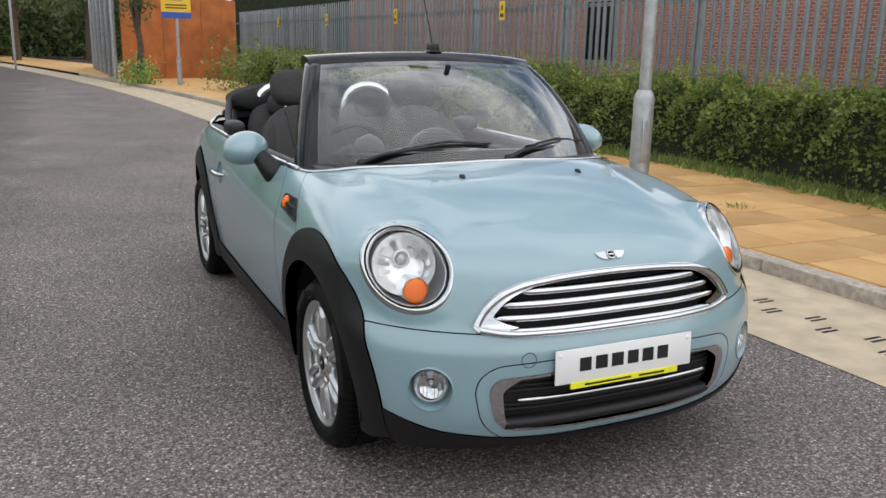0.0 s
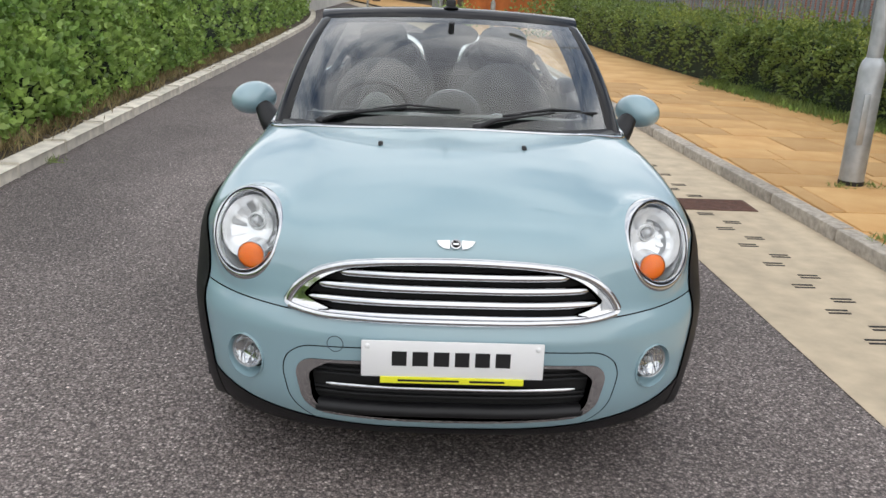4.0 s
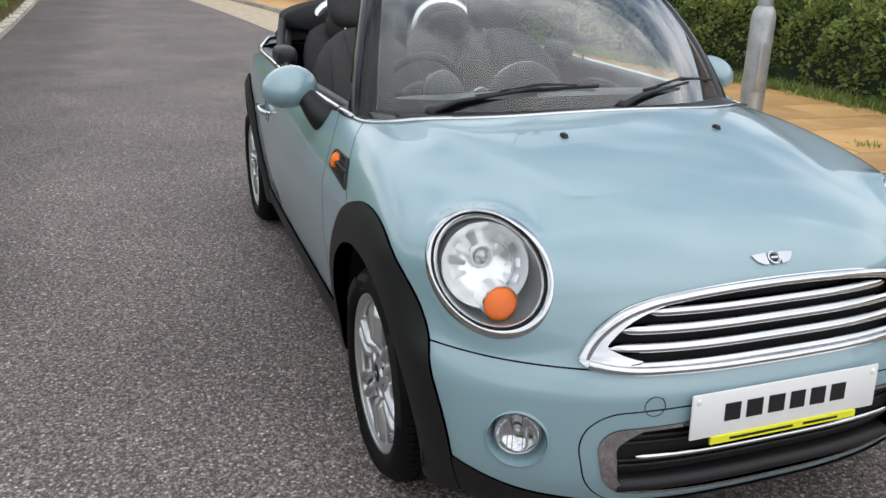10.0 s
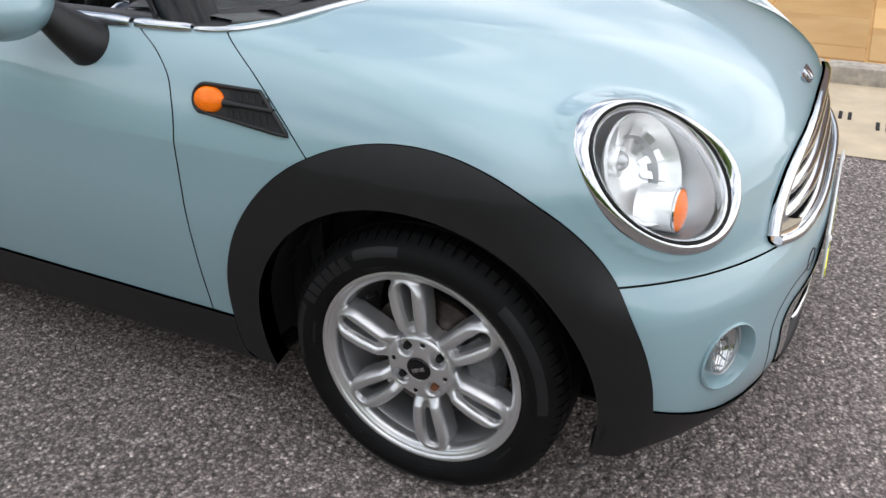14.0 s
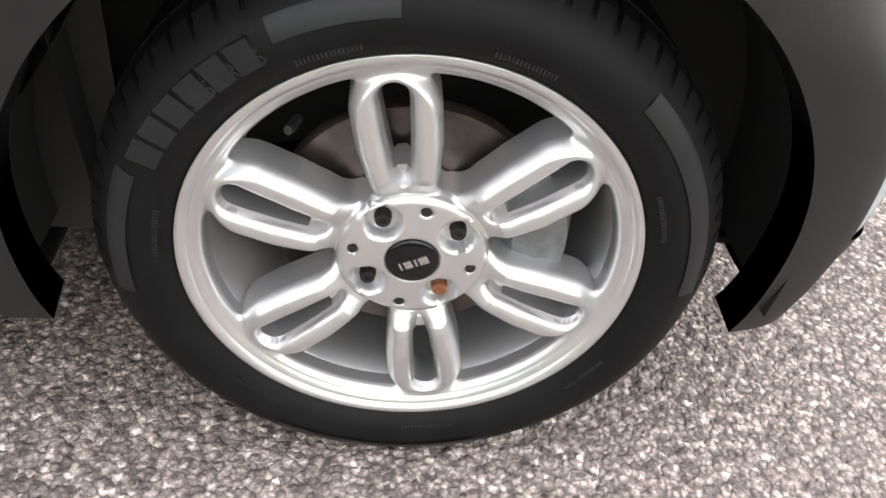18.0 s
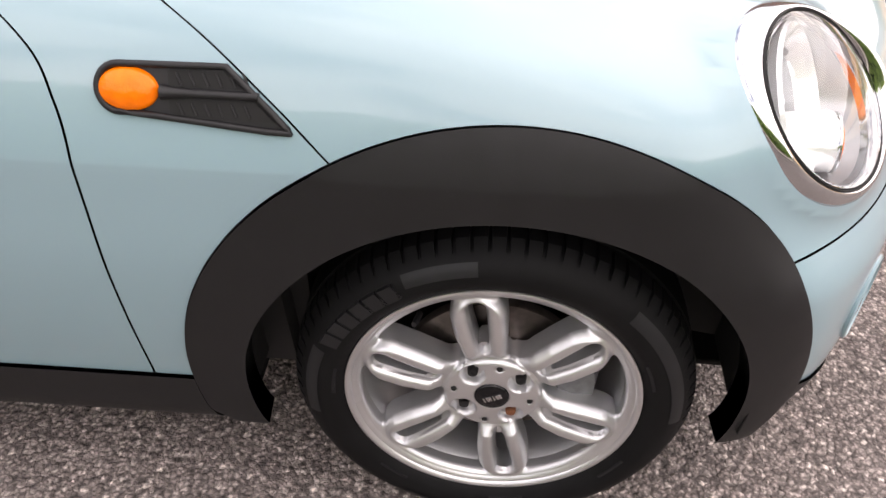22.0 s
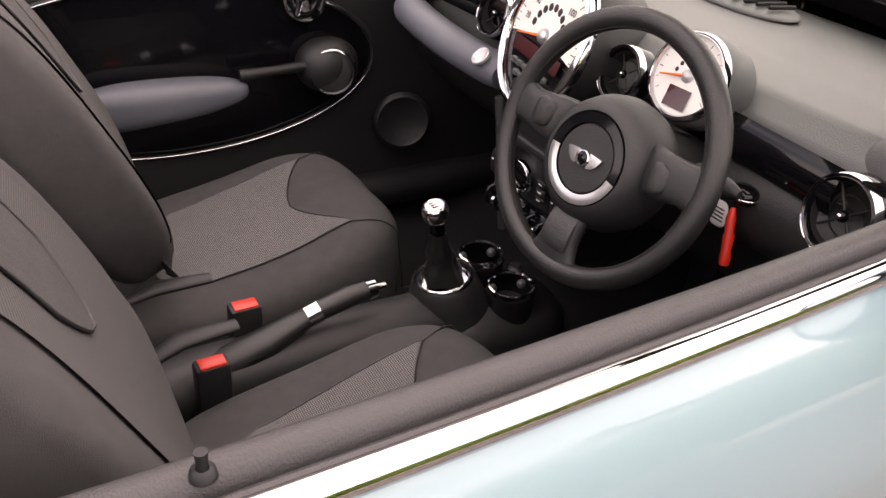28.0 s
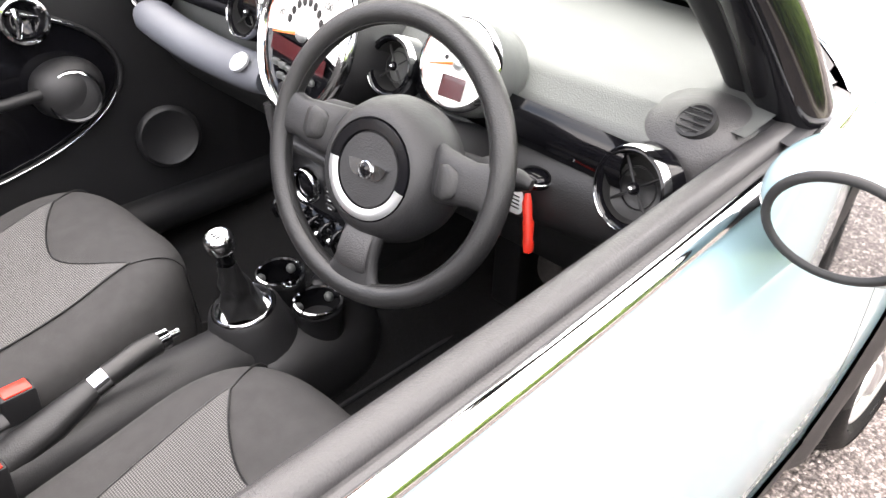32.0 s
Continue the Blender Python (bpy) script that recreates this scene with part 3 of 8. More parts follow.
for nm, oth in (("right", False), ("left", True)):
    part("scuttle_panel", panel_mesh("scuttle_panel", [
        lambda p: seam_bonnet(p[:, 2]) - p[:, 1] + GAP, lambda p: p[:, 1] - seam_door_f(p[:, 2]) + GAP,
        above(0.306), below(BELT), lambda p: 1.004 - arch_r(p, FRONT)], PAINT, both=False, other=oth), None, car)
    door_obj = part("door", panel_mesh("door", [
        lambda p: seam_door_f(p[:, 2]) - p[:, 1] + GAP, lambda p: p[:, 1] - seam_door_r(p[:, 2]) + GAP,
        above(0.306), below(BELT), lambda p: 1 - np.hypot((p[:, 1] - 2.41) / 0.062, (p[:, 2] - 0.738) / 0.056)], PAINT, both=False, other=oth), None, car, "closed ice-blue door")
    if not oth:
        door_right = door_obj
    else:
        door_left = door_obj
    part("rear_quarter", panel_mesh("rear_quarter", [
        lambda p: seam_door_r(p[:, 2]) - p[:, 1] + GAP, above(0.26), lambda p: np.where(p[:, 1] < 3.18, p[:, 2] - BELT, -1),
        lambda p: 1.004 - arch_r(p, REAR)], PAINT, both=False, other=oth), None, car)
    part("sill_trim", panel_mesh("sill_trim", [
        below(0.305), above(0.16), lambda p: FRONT - p[:, 1], lambda p: p[:, 1] - REAR,
        lambda p: 1.0 - arch_r(p, FRONT), lambda p: 1.0 - arch_r(p, REAR)], BLACK_PLASTIC, lift=0.007, both=False, other=oth), None, car, "black plastic sill trim")
    for y0 in (FRONT, REAR):
        part("arch_trim", panel_mesh("arch_trim", [
            lambda p: arch_r(p, y0) - 1.0, lambda p: 0.366 - np.hypot(p[:, 1] - y0, p[:, 2] - HUB_Z - 0.006), above(0.212), below(BELT)], BLACK_PLASTIC,
            both=False, other=oth, rim=0.045, flare=lambda V: 0.006 + 0.016 * np.clip((1.0 - arch_r(V, y0)) / 0.1, 0, 1)), None, car, "black plastic wheel-arch trim")
    # dark liner behind the wheel openings
    sx = 1 if oth else -1
    for y0 in (FRONT, REAR):
        part("arch_liner", lathe([(0.0, 0.0), (0.385, 0.0), (0.385, 0.215)], (sx * 0.56, y0, HUB_Z + 0.006), (sx, 0, 0), 40, start=-100, sweep=200), DARK, car, smooth=40)
# inner shell that closes the joints
part("inner_body", panel_mesh("inner_body", [
    lambda p: np.where(p[:, 1] < 0.9, -1, p[:, 2] - BELT + 0.02), lambda p: 1.02 - arch_r(p, FRONT), lambda p: 1.02 - arch_r(p, REAR),
    lambda p: p[:, 1] - 3.3, above(0.19), oval_hole(0.97)], DARK, lift=-0.036, rim=0.0), None, car)

part("underbody", box_bm(-0.56, 0.56, 0.22, 3.45, 0.165, 0.178, 0.004), DARK, car, "dark underbody tray")
for y0, y1 in ((1.10, 2.78),):
    part("underbody", box_bm(-0.71, 0.71, y0, y1, 0.168, 0.180, 0.004), DARK, car)

# ---- wheels ----
def text_geo(words, size, extrude, align="CENTER", spacing=1.0):
    """Vertices and faces of a line of letters in the built-in font, lying in the xy plane."""
    cu = bpy.data.curves.new("letters", "FONT")
    cu.body, cu.size, cu.extrude, cu.align_x, cu.align_y, cu.space_character = words, size, extrude, align, "CENTER", spacing
    cu.resolution_u = 3
    ob = bpy.data.objects.new("letters", cu)
    scene.collection.objects.link(ob)
    bpy.context.view_layer.update()
    me = bpy.data.meshes.new_from_object(ob.evaluated_get(bpy.context.evaluated_depsgraph_get()))
    vs, fs = [tuple(v.co) for v in me.vertices], [tuple(p.vertices) for p in me.polygons]
    bpy.data.objects.remove(ob)
    bpy.data.meshes.remove(me)
    bpy.data.curves.remove(cu)
    return np.array(vs), fs


TYRE_R, RIM_R = 0.304, 0.219
DISC = mat("brake_disc", (0.105, 0.088, 0.080), 0.45, metal=0.9, vary=0.35, vscale=40)
CALIPER = mat("cast_caliper", (0.15, 0.155, 0.16), 0.6, metal=0.4, vary=0.25, vscale=60, bump=0.3)
SIDEWALL = mat("smooth_rubber", (0.0115, 0.0118, 0.0130), 0.48, spec=0.28, vary=0.2, vscale=18)
RUST = mat("rusty_bolt", (0.25, 0.10, 0.05), 0.6, metal=0.4, vary=0.3, vscale=200)


def ring_mesh(prof, steps, name, material, mod=None, smooth=50, slots=False):
    """Turns (radius, outward) pairs round the wheel's axle; outward is -x."""
    bm = bmesh.new()
    rings = []
    for k in range(steps):
        t = 2 * math.pi * (k if not slots else k // 4 + (0.0, 0.76, 0.79, 0.97)[k % 4]) / (steps if not slots else steps // 4)
        ring = []
        for i, (r, a) in enumerate(prof):
            if mod:
                r, a = mod(i, k, r, a)
            ring.append(bm.verts.new((-a, r * math.cos(t), r * math.sin(t))))
        rings.append(ring)
    for k in range(steps):
        r, s = rings[k], rings[(k + 1) % steps]
        for i in range(len(prof) - 1):
            bm.faces.new((r[i], r[i + 1], s[i + 1], s[i]))
    bmesh.ops.recalc_face_normals(bm, faces=bm.faces)
    return to_mesh(bm, name, material, smooth)


def to_mesh(bm, name, material, smooth=40):
    lim = math.cos(radians(smooth))
    bm.normal_update()
    for f in bm.faces:
        f.smooth = True
    for e in bm.edges:
        if len(e.link_faces) == 2 and e.link_faces[0].normal.dot(e.link_faces[1].normal) < lim:
            e.smooth = False
    me = bpy.data.meshes.new(name)
    bm.to_mesh(me)
    bm.free()
    me.materials.append(material)
    return me


def tread_cut(i, k, r, a):
    cut = (k % 4) in (2, 3)
    if cut and i in (9, 10, 11, 18, 19):
        return r - 0.007, a
    if cut and i in (8, 20):
        return r - 0.004, a
    return r, a


tyre_prof = [(0.214, -0.012), (0.2225, 0.0), (0.2275, 0.006), (0.236, 0.013), (0.250, 0.0185), (0.264, 0.0175), (0.277, 0.011), (0.288, 0.0), (0.2955, -0.010),
             (0.3005, -0.017), (0.3035, -0.040), (0.3035, -0.046), (0.297, -0.047), (0.297, -0.053), (0.304, -0.054), (0.304, -0.120), (0.297, -0.121), (0.297, -0.127),
             (0.3035, -0.134), (0.3005, -0.157), (0.2955, -0.166), (0.270, -0.186), (0.226, -0.18), (0.214, -0.165)]
M_TYRE = ring_mesh(tyre_prof, 312, "tyre", RUBBER, tread_cut, 28, True)
M_RIM = ring_mesh([(0.2195, -0.010), (0.2235, -0.001), (0.2230, 0.0035), (0.2195, 0.0050), (0.2160, 0.0030), (0.2122, -0.0008), (0.2110, -0.010), (0.2035, -0.024), (0.1965, -0.034), (0.1935, -0.07), (0.180, -0.12), (0.182, -0.17), (0.21, -0.178)], 96, "rim", SILVER, None, 60)


def soft_min(a, b, k):
    h = np.maximum(k - np.abs(a - b), 0) / k
    return np.minimum(a, b) - h * h * k / 4


def spoke_fields(u, v):
    """Distances on the wheel's face round one pair of bars along +v: the metal's edge, the pair's edge, the slot's edge."""
    r = np.hypot(u, v)

    def pair_at(u, v):
        half = np.interp(v, [0.06, 0.08, 0.10, 0.13, 0.165], [0.027, 0.0300, 0.0345, 0.0390, 0.0405])
        return np.hypot(u, np.maximum(v - 0.164, 0)) - half
    pair = pair_at(u, v)
    c, s_ = math.cos(math.pi / 3), math.sin(math.pi / 3)
    au = np.abs(u)
    beside = pair_at(au * c - v * s_, au * s_ + v * c)
    metal = soft_min(soft_min(soft_min(pair, beside, 0.010), r - 0.0755, 0.012), 0.1985 - r, 0.012)
    wide = np.interp(v, [0.085, 0.10, 0.14, 0.175], [0.0060, 0.0095, 0.0130, 0.0150])
    slot = np.hypot(u, np.maximum(v - 0.178, 0) + np.maximum(0.090 - v, 0)) - wide
    hole = np.maximum(slot + 0.0022, np.maximum(0.104 - v, v - 0.20))
    return metal, pair, slot, np.maximum(metal, -hole)


def spoke_height(u, v):
    metal, pair, slot, _ = spoke_fields(u, v)
    r = np.hypot(u, v)
    base = np.interp(r, [0.068, 0.076, 0.082, 0.094, 0.13, 0.17, 0.195, 0.205, 0.2125], [-0.0090, -0.0125, -0.0085, -0.0015, 0.0005, -0.0005, -0.0035, -0.0040, -0.0005])
    t = np.clip(-pair / 0.010, 0, 1)
    base = base + 0.0045 * t * t * (3 - 2 * t) * np.clip((r - 0.08) / 0.02, 0, 1)
    q = 0.013 - np.clip(-metal, 0, 0.013)
    drop = 0.0135 - 1.04 * np.sqrt(np.maximum(0.013**2 - q * q, 0))
    q2 = 0.0105 - np.clip(slot, 0, 0.0105)
    cut = 0.0105 - np.sqrt(np.maximum(0.0105**2 - q2 * q2, 0)) + np.clip(-slot * 2.0, 0, 0.011)
    return base - drop - cut


def spoke_mesh():
    """One sixth of the wheel's face: a pair of rounded bars joined in a loop before the rim, cut clean at the openings."""
    nr, nt = 130, 130
    rr, tt = np.linspace(0.0685, 0.2125, nr), np.linspace(-math.pi / 6, math.pi / 6, nt)
    R, A = np.meshgrid(rr, tt, indexing="ij")
    V = np.stack([0 * R, R * np.sin(A), R * np.cos(A)], -1).reshape(-1, 3)
    i, j = np.meshgrid(np.arange(nr - 1), np.arange(nt - 1), indexing="ij")
    k = (i * nt + j).ravel()
    T = np.concatenate([np.stack([k, k + nt, k + nt + 1], 1), np.stack([k, k + nt + 1, k + 1], 1)])
    V, T = clip(V, T, lambda p: spoke_fields(p[:, 1], p[:, 2])[3])
    u, v = V[:, 1], V[:, 2]
    e = 2e-4
    h = spoke_height(u, v)
    hu = (spoke_height(u + e, v) - spoke_height(u - e, v)) / (2 * e)
    hv = (spoke_height(u, v + e) - spoke_height(u, v - e)) / (2 * e)
    N = np.stack([-np.ones_like(h), -hu, -hv], 1)
    N /= np.linalg.norm(N, axis=1, keepdims=True)
    P = np.stack([-h, u, v], 1)
    ed = np.concatenate([T[:, [0, 1]], T[:, [1, 2]], T[:, [2, 0]]])
    uq, idx, cnt = np.unique(np.sort(ed, 1), axis=0, return_index=True, return_counts=True)
    be = ed[idx[cnt == 1]]
    g = np.abs(spoke_fields(V[be].mean(1)[:, 1], V[be].mean(1)[:, 2])[3])
    be = be[g < 3e-4]
    a, b = P[be[:, 0]], P[be[:, 1]]
    n, m = len(P), len(be)
    gu = (spoke_fields(u + e, v)[3] - spoke_fields(u - e, v)[3])
    gv = (spoke_fields(u, v + e)[3] - spoke_fields(u, v - e)[3])
    W = np.stack([0 * gu, gu, gv], 1)
    W /= np.linalg.norm(W, axis=1, keepdims=True) + 1e-9
    deep = np.array([0.034, 0, 0])
    VV = np.concatenate([P, a, b, b + deep, a + deep])
    NN = np.concatenate([N, W[be[:, 0]], W[be[:, 1]], W[be[:, 1]], W[be[:, 0]]])
    o = n + np.arange(m)
    faces = [tuple(t) for t in T] + [tuple(q) for q in np.stack([o + m, o, o + 3 * m, o + 2 * m], 1)]
    p0, p1, p2 = (VV[q] for q in faces[0])
    if np.cross(p1 - p0, p2 - p0)[0] > 0:
        faces = [tuple(reversed(f)) for f in faces]
    return mesh_of("spoke", VV, faces, SILVER, NN)


M_SPOKE = spoke_mesh()


def hub_bm():
    """The hub disc with four bolt wells and four small holes."""
    bm = bmesh.new()
    prof = [(0.026, -0.006), (0.0275, -0.0035), (0.040, -0.004), (0.060, -0.0055), (0.067, -0.0060), (0.0705, -0.0080), (0.0735, -0.0118), (0.0745, -0.030)]
    steps = 144
    fine = np.linspace(0.026, 0.0665, 30)
    af = np.interp(fine, [p[0] for p in prof], [p[1] for p in prof])
    allp = list(zip(fine, af)) + prof[4:]
    cols = []
    for k in range(steps):
        t = 2 * math.pi * k / steps
        col = []
        for r, a in allp:
            y, z = r * math.cos(t), r * math.sin(t)
            for b in range(4):
                tb = radians(45 + 90 * b + 18)
                by, bz = 0.052 * math.cos(tb), 0.052 * math.sin(tb)
                d = math.hypot(y - by, z - bz)
                a -= 0.016 * (1 - min(1, max(0, (d - 0.0155) / 0.0040)))
                th = radians(90 * b + 18)
                d2 = math.hypot(y - 0.0585 * math.cos(th), z - 0.0585 * math.sin(th))
                a -= 0.008 * (1 - min(1, max(0, (d2 - 0.0035) / 0.002)))
            col.append(bm.verts.new((-a, y, z)))
        cols.append(col)
    for k in range(steps):
        r, s = cols[k], cols[(k + 1) % steps]
        for i in range(len(allp) - 1):
            bm.faces.new((r[i], r[i + 1], s[i + 1], s[i]))
    bmesh.ops.recalc_face_normals(bm, faces=bm.faces)
    return bm


M_HUB = to_mesh(hub_bm(), "hub", SILVER, 70)
M_CAP = ring_mesh([(0.0001, 0.0005), (0.015, 0.0), (0.024, -0.0012), (0.0262, -0.003), (0.0265, -0.012)], 40, "centre_cap", GLOSS_BLACK, None, 60)


def lettering_bars(count, w, h, gap, radius, mid_deg, a, thick=0.0012):
    """Plain raised bars round a circle, standing for letters."""
    bm = bmesh.new()
    step = (w + gap) / radius
    for i in range(count):
        t0 = radians(mid_deg) + (i - (count - 1) / 2) * -step
        for (r0, r1) in ((radius - h / 2, radius + h / 2),):
            vs = []
            for aa in (a - 0.006, a + thick):
                for r, dt in ((r0, -w / 2 / radius), (r0, w / 2 / radius), (r1, w / 2 / radius), (r1, -w / 2 / radius)):
                    vs.append(bm.verts.new((-aa, r * math.cos(t0 + dt), r * math.sin(t0 + dt))))
            for f in ((4, 5, 6, 7), (0, 1, 5, 4), (1, 2, 6, 5), (2, 3, 7, 6), (3, 0, 4, 7)):
                bm.faces.new([vs[q] for q in f])
    bmesh.ops.recalc_face_normals(bm, faces=bm.faces)
    return bm


def band_bm(deg0, deg1, r0, r1, a_of, n=30):
    bm = bmesh.new()
    rows = []
    for k in range(n + 1):
        t = radians(deg0 + (deg1 - deg0) * k / n)
        rows.append([bm.verts.new((-(a_of(r) + 0.0012), r * math.cos(t), r * math.sin(t))) for r in np.linspace(r0, r1, 6)])
    for r, s in zip(rows, rows[1:]):
        for i in range(5):
            bm.faces.new((r[i], r[i + 1], s[i + 1], s[i]))
    bmesh.ops.recalc_face_normals(bm, faces=bm.faces)
    return bm


side_a = curve_of([p[0] for p in tyre_prof[1:9]], [p[1] for p in tyre_prof[1:9]])


def size_marking():
    v, f = text_geo("195/55R16", 0.021, 0.0008, spacing=1.15)
    r = 0.256 + v[:, 1]
    t = radians(132) - v[:, 0] / 0.256
    out = np.stack([-(side_a(r) + 0.0006 + v[:, 2]), -r * np.cos(t), r * np.sin(t)], 1)
    # seen from outside the letters run clockwise
    t2 = math.pi - t
    out = np.stack([-(side_a(r) + 0.0006 + v[:, 2]), r * np.cos(t2) * -1 * -1, r * np.sin(t2)], 1)
    return mesh_of("size_marking", out, f, SIDEWALL, smooth=False)


M_MARK = size_marking()
M_BARS = to_mesh(lettering_bars(6, 0.021, 0.026, 0.005, 0.262, 42, 0.0185), "lettering_bar", SIDEWALL, 20)
M_FINE = [to_mesh(lettering_bars(16, 0.0022, 0.005, 0.0013, 0.238, d, 0.0145, 0.0005), "lettering_bar", SIDEWALL, 20) for d in (8, 70, 108, 160, 215, 262, 310)]
M_BANDS = [to_mesh(band_bm(d0, d1, 0.2615, 0.2800, side_a), "sidewall_band", SIDEWALL, 50) for d0, d1 in ((-8, 22), (62, 84), (132, 182), (250, 300))]
M_DISC = ring_mesh([(0.03, -0.052), (0.075, -0.052), (0.077, -0.060), (0.137, -0.061), (0.139, -0.066), (0.138, -0.078), (0.02, -0.079)], 72, "brake_disc", DISC, None, 30)


def caliper_bm():
    bm = bmesh.new()
    n = 10
    rows = []
    for k in range(n + 1):
        t = radians(-38 + 76 * k / n)
        edge = 1 - 0.25 * abs(2 * k / n - 1) ** 3
        rows.append([bm.verts.new((-a, -r * math.cos(t), r * math.sin(t))) for r, a in ((0.085, -0.055), (0.10, -0.030 * 1), (0.125, -0.026), (0.155 * (0.92 + 0.08 * edge), -0.034), (0.165 * (0.92 + 0.08 * edge), -0.07))])
    for r, s in zip(rows, rows[1:]):
        for i in range(4):
            bm.faces.new((r[i], r[i + 1], s[i + 1], s[i]))
    bm.faces.new(rows[0])
    bm.faces.new(list(reversed(rows[-1])))
    bmesh.ops.recalc_face_normals(bm, faces=bm.faces)
    return bm


M_CALIPER = to_mesh(caliper_bm(), "caliper", CALIPER, 40)
M_BOLT = ring_mesh([(0.0001, -0.0075), (0.0035, -0.0075), (0.0042, -0.0055), (0.0075, -0.006), (0.0085, -0.012), (0.0087, -0.03)], 12, "wheel_bolt", BLACK_PLASTIC, None, 40)
M_RUSTBOLT = ring_mesh([(0.0001, -0.0075), (0.0035, -0.0075), (0.0042, -0.0055), (0.0075, -0.006), (0.0085, -0.012), (0.0087, -0.03)], 12, "wheel_bolt", RUST, None, 40)
bmv = tube([(0.030, 0.0, 0.0), (0.012, 0.0, 0.004), (0.0, 0.0, 0.008)], [0.0048, 0.0048, 0.004], 10)
# dark disc laid over each small hub hole; its black is painted shade
M_PIN = ring_mesh([(0.0001, -0.0044), (0.0040, -0.0046), (0.0046, -0.0075)], 14, "pin_hole", DARK, None, 40)
M_VALVE = to_mesh(bmv, "tyre_valve", BLACK_PLASTIC, 40)


def wings_bm(w, h, t):
    """A small winged badge: a round boss and two swept wings, lying in the xz plane, facing -y."""
    bm = bmesh.new()
    for s in (-1, 1):
        pts = [(0.30, 0.42), (0.62, 0.40), (1.0, 0.34), (0.93, 0.10), (0.84, -0.14), (0.60, -0.40), (0.32, -0.46)]
        vs = [bm.verts.new((s * x * w / 2, 0, z * h)) for x, z in pts]
        f = bm.faces.new(vs if s < 0 else list(reversed(vs)))
        g = bmesh.ops.extrude_face_region(bm, geom=[f])
        for v in [q for q in g["geom"] if isinstance(q, bmesh.types.BMVert)]:
            v.co.y -= t
    bmesh.ops.recalc_face_normals(bm, faces=bm.faces)
    lathe([(0.0001, t * 1.1), (h * 0.36, t * 1.1), (h * 0.40, t * 1.7), (h * 0.47, t * 1.6), (h * 0.49, 0)], (0, 0, 0), (0, -1, 0), 28, bm)
    return bm


M_BADGE = [to_mesh(box_bm(-0.0016, 0.0004, y_, y_ + w_, -0.0045, 0.0045, 0.0004), "badge_bar", CHROME) for y_, w_ in ((-0.0165, 0.0095), (-0.005, 0.0025), (0.0, 0.0080), (0.0105, 0.0025))]


def wheel(y0, side, spin):
    w = new("wheel")
    w.parent = car
    w.location = (side * 0.786, y0, HUB_Z)
    w.rotation_euler = (0, 0, 0 if side < 0 else math.pi)
    def add(name, me, at=(0, 0, 0), rx=0.0, label=""):
        o = new(name, me)
        o.parent, o.location, o.rotation_euler = w, at, (radians(rx), 0, 0)
        return tagged(o, label) if label else o
    add("tyre", M_TYRE, label="black rubber road tyre")
    add("rim", M_RIM, label="silver alloy rim")
    for k in range(6):
        add("spoke", M_SPOKE, rx=60 * k + spin)
    add("hub", M_HUB, rx=spin)
    add("centre_cap", M_CAP, label="black centre cap")
    for b in range(4):
        t = radians(45 + 90 * b + 18 + spin)
        add("wheel_bolt", M_RUSTBOLT if b == 2 and y0 == FRONT and side < 0 else M_BOLT, at=(0.004, 0.052 * math.cos(t), 0.052 * math.sin(t)))
    for b in range(4):
        t = radians(90 * b + 18 + spin)
        add("pin_hole", M_PIN, at=(0.0006, 0.0585 * math.cos(t), 0.0585 * math.sin(t)))
    add("brake_disc", M_DISC, label="worn steel brake disc")
    add("caliper", M_CALIPER)
    t = radians(58 + spin)
    add("tyre_valve", M_VALVE, at=(0.012, 0.170 * math.cos(t), 0.170 * math.sin(t)), rx=math.degrees(t) - 90)
    for me in [M_MARK, M_BARS] + M_FINE + M_BANDS:
        add(me.name.split(".")[0], me)
    for me in M_BADGE:
        add("badge_bar", me, rx=-25)
    return w


wheel(FRONT, -1, -9)
wheel(REAR, -1, 27)
wheel(FRONT, 1, 11)
wheel(REAR, 1, 40)

# ---- lamps, grille, glass and bright trim ----
AMBER = mat("amber_lens", (0.94, 0.180, 0.002), 0.26, spec=0.3, coat=0.1, vary=0.1, vscale=60, bump=0.25, bscale=160)
REFLECTOR = mat("lamp_reflector", (0.93, 0.935, 0.94), 0.20, metal=0.45, vary=0.05, vscale=40, bump=0.10, bscale=90)
SATIN = mat("satin_silver", (0.46, 0.47, 0.48), 0.28, metal=0.7, vary=0.04, vscale=20)
PLATE_WHITE = mat("plate_white", (0.80, 0.80, 0.80), 0.35, coat=0.4, vary=0.02)
PLATE_BLACK = mat("plate_black", (0.008, 0.008, 0.009), 0.4, vary=0.1)
PLATE_YELLOW = mat("plate_yellow", (0.80, 0.78, 0.03), 0.4, vary=0.03)
MIRROR = mat("mirror_glass", (0.75, 0.77, 0.78), 0.02, metal=1.0, vary=0.01)


def on_skin(x, y, z):
    p = onto_skin(np.array([[x, y, z]], float))[0]
    return p, skin_n(p[None])[0]


def lamp_pt(u, w, h, s):
    p = LAMP_P + LAMP_U0 * u + LAMP_W0 * w + LAMP_N * h
    return (p[0] * -s, p[1], p[2])


LENS_UP = 0.008


def lamp_oval(r, t):
    """Level and upward steps to the point at angle t on the oval of share r."""
    a, b = LAMP_A * r * math.cos(t), LAMP_B * r * math.sin(t)
    return a * LEAN_C - b * LEAN_S, a * LEAN_S + b * LEAN_C


def lamp_in(u, w, h, s):
    return lamp_pt(u, w, h + LENS_UP, s)


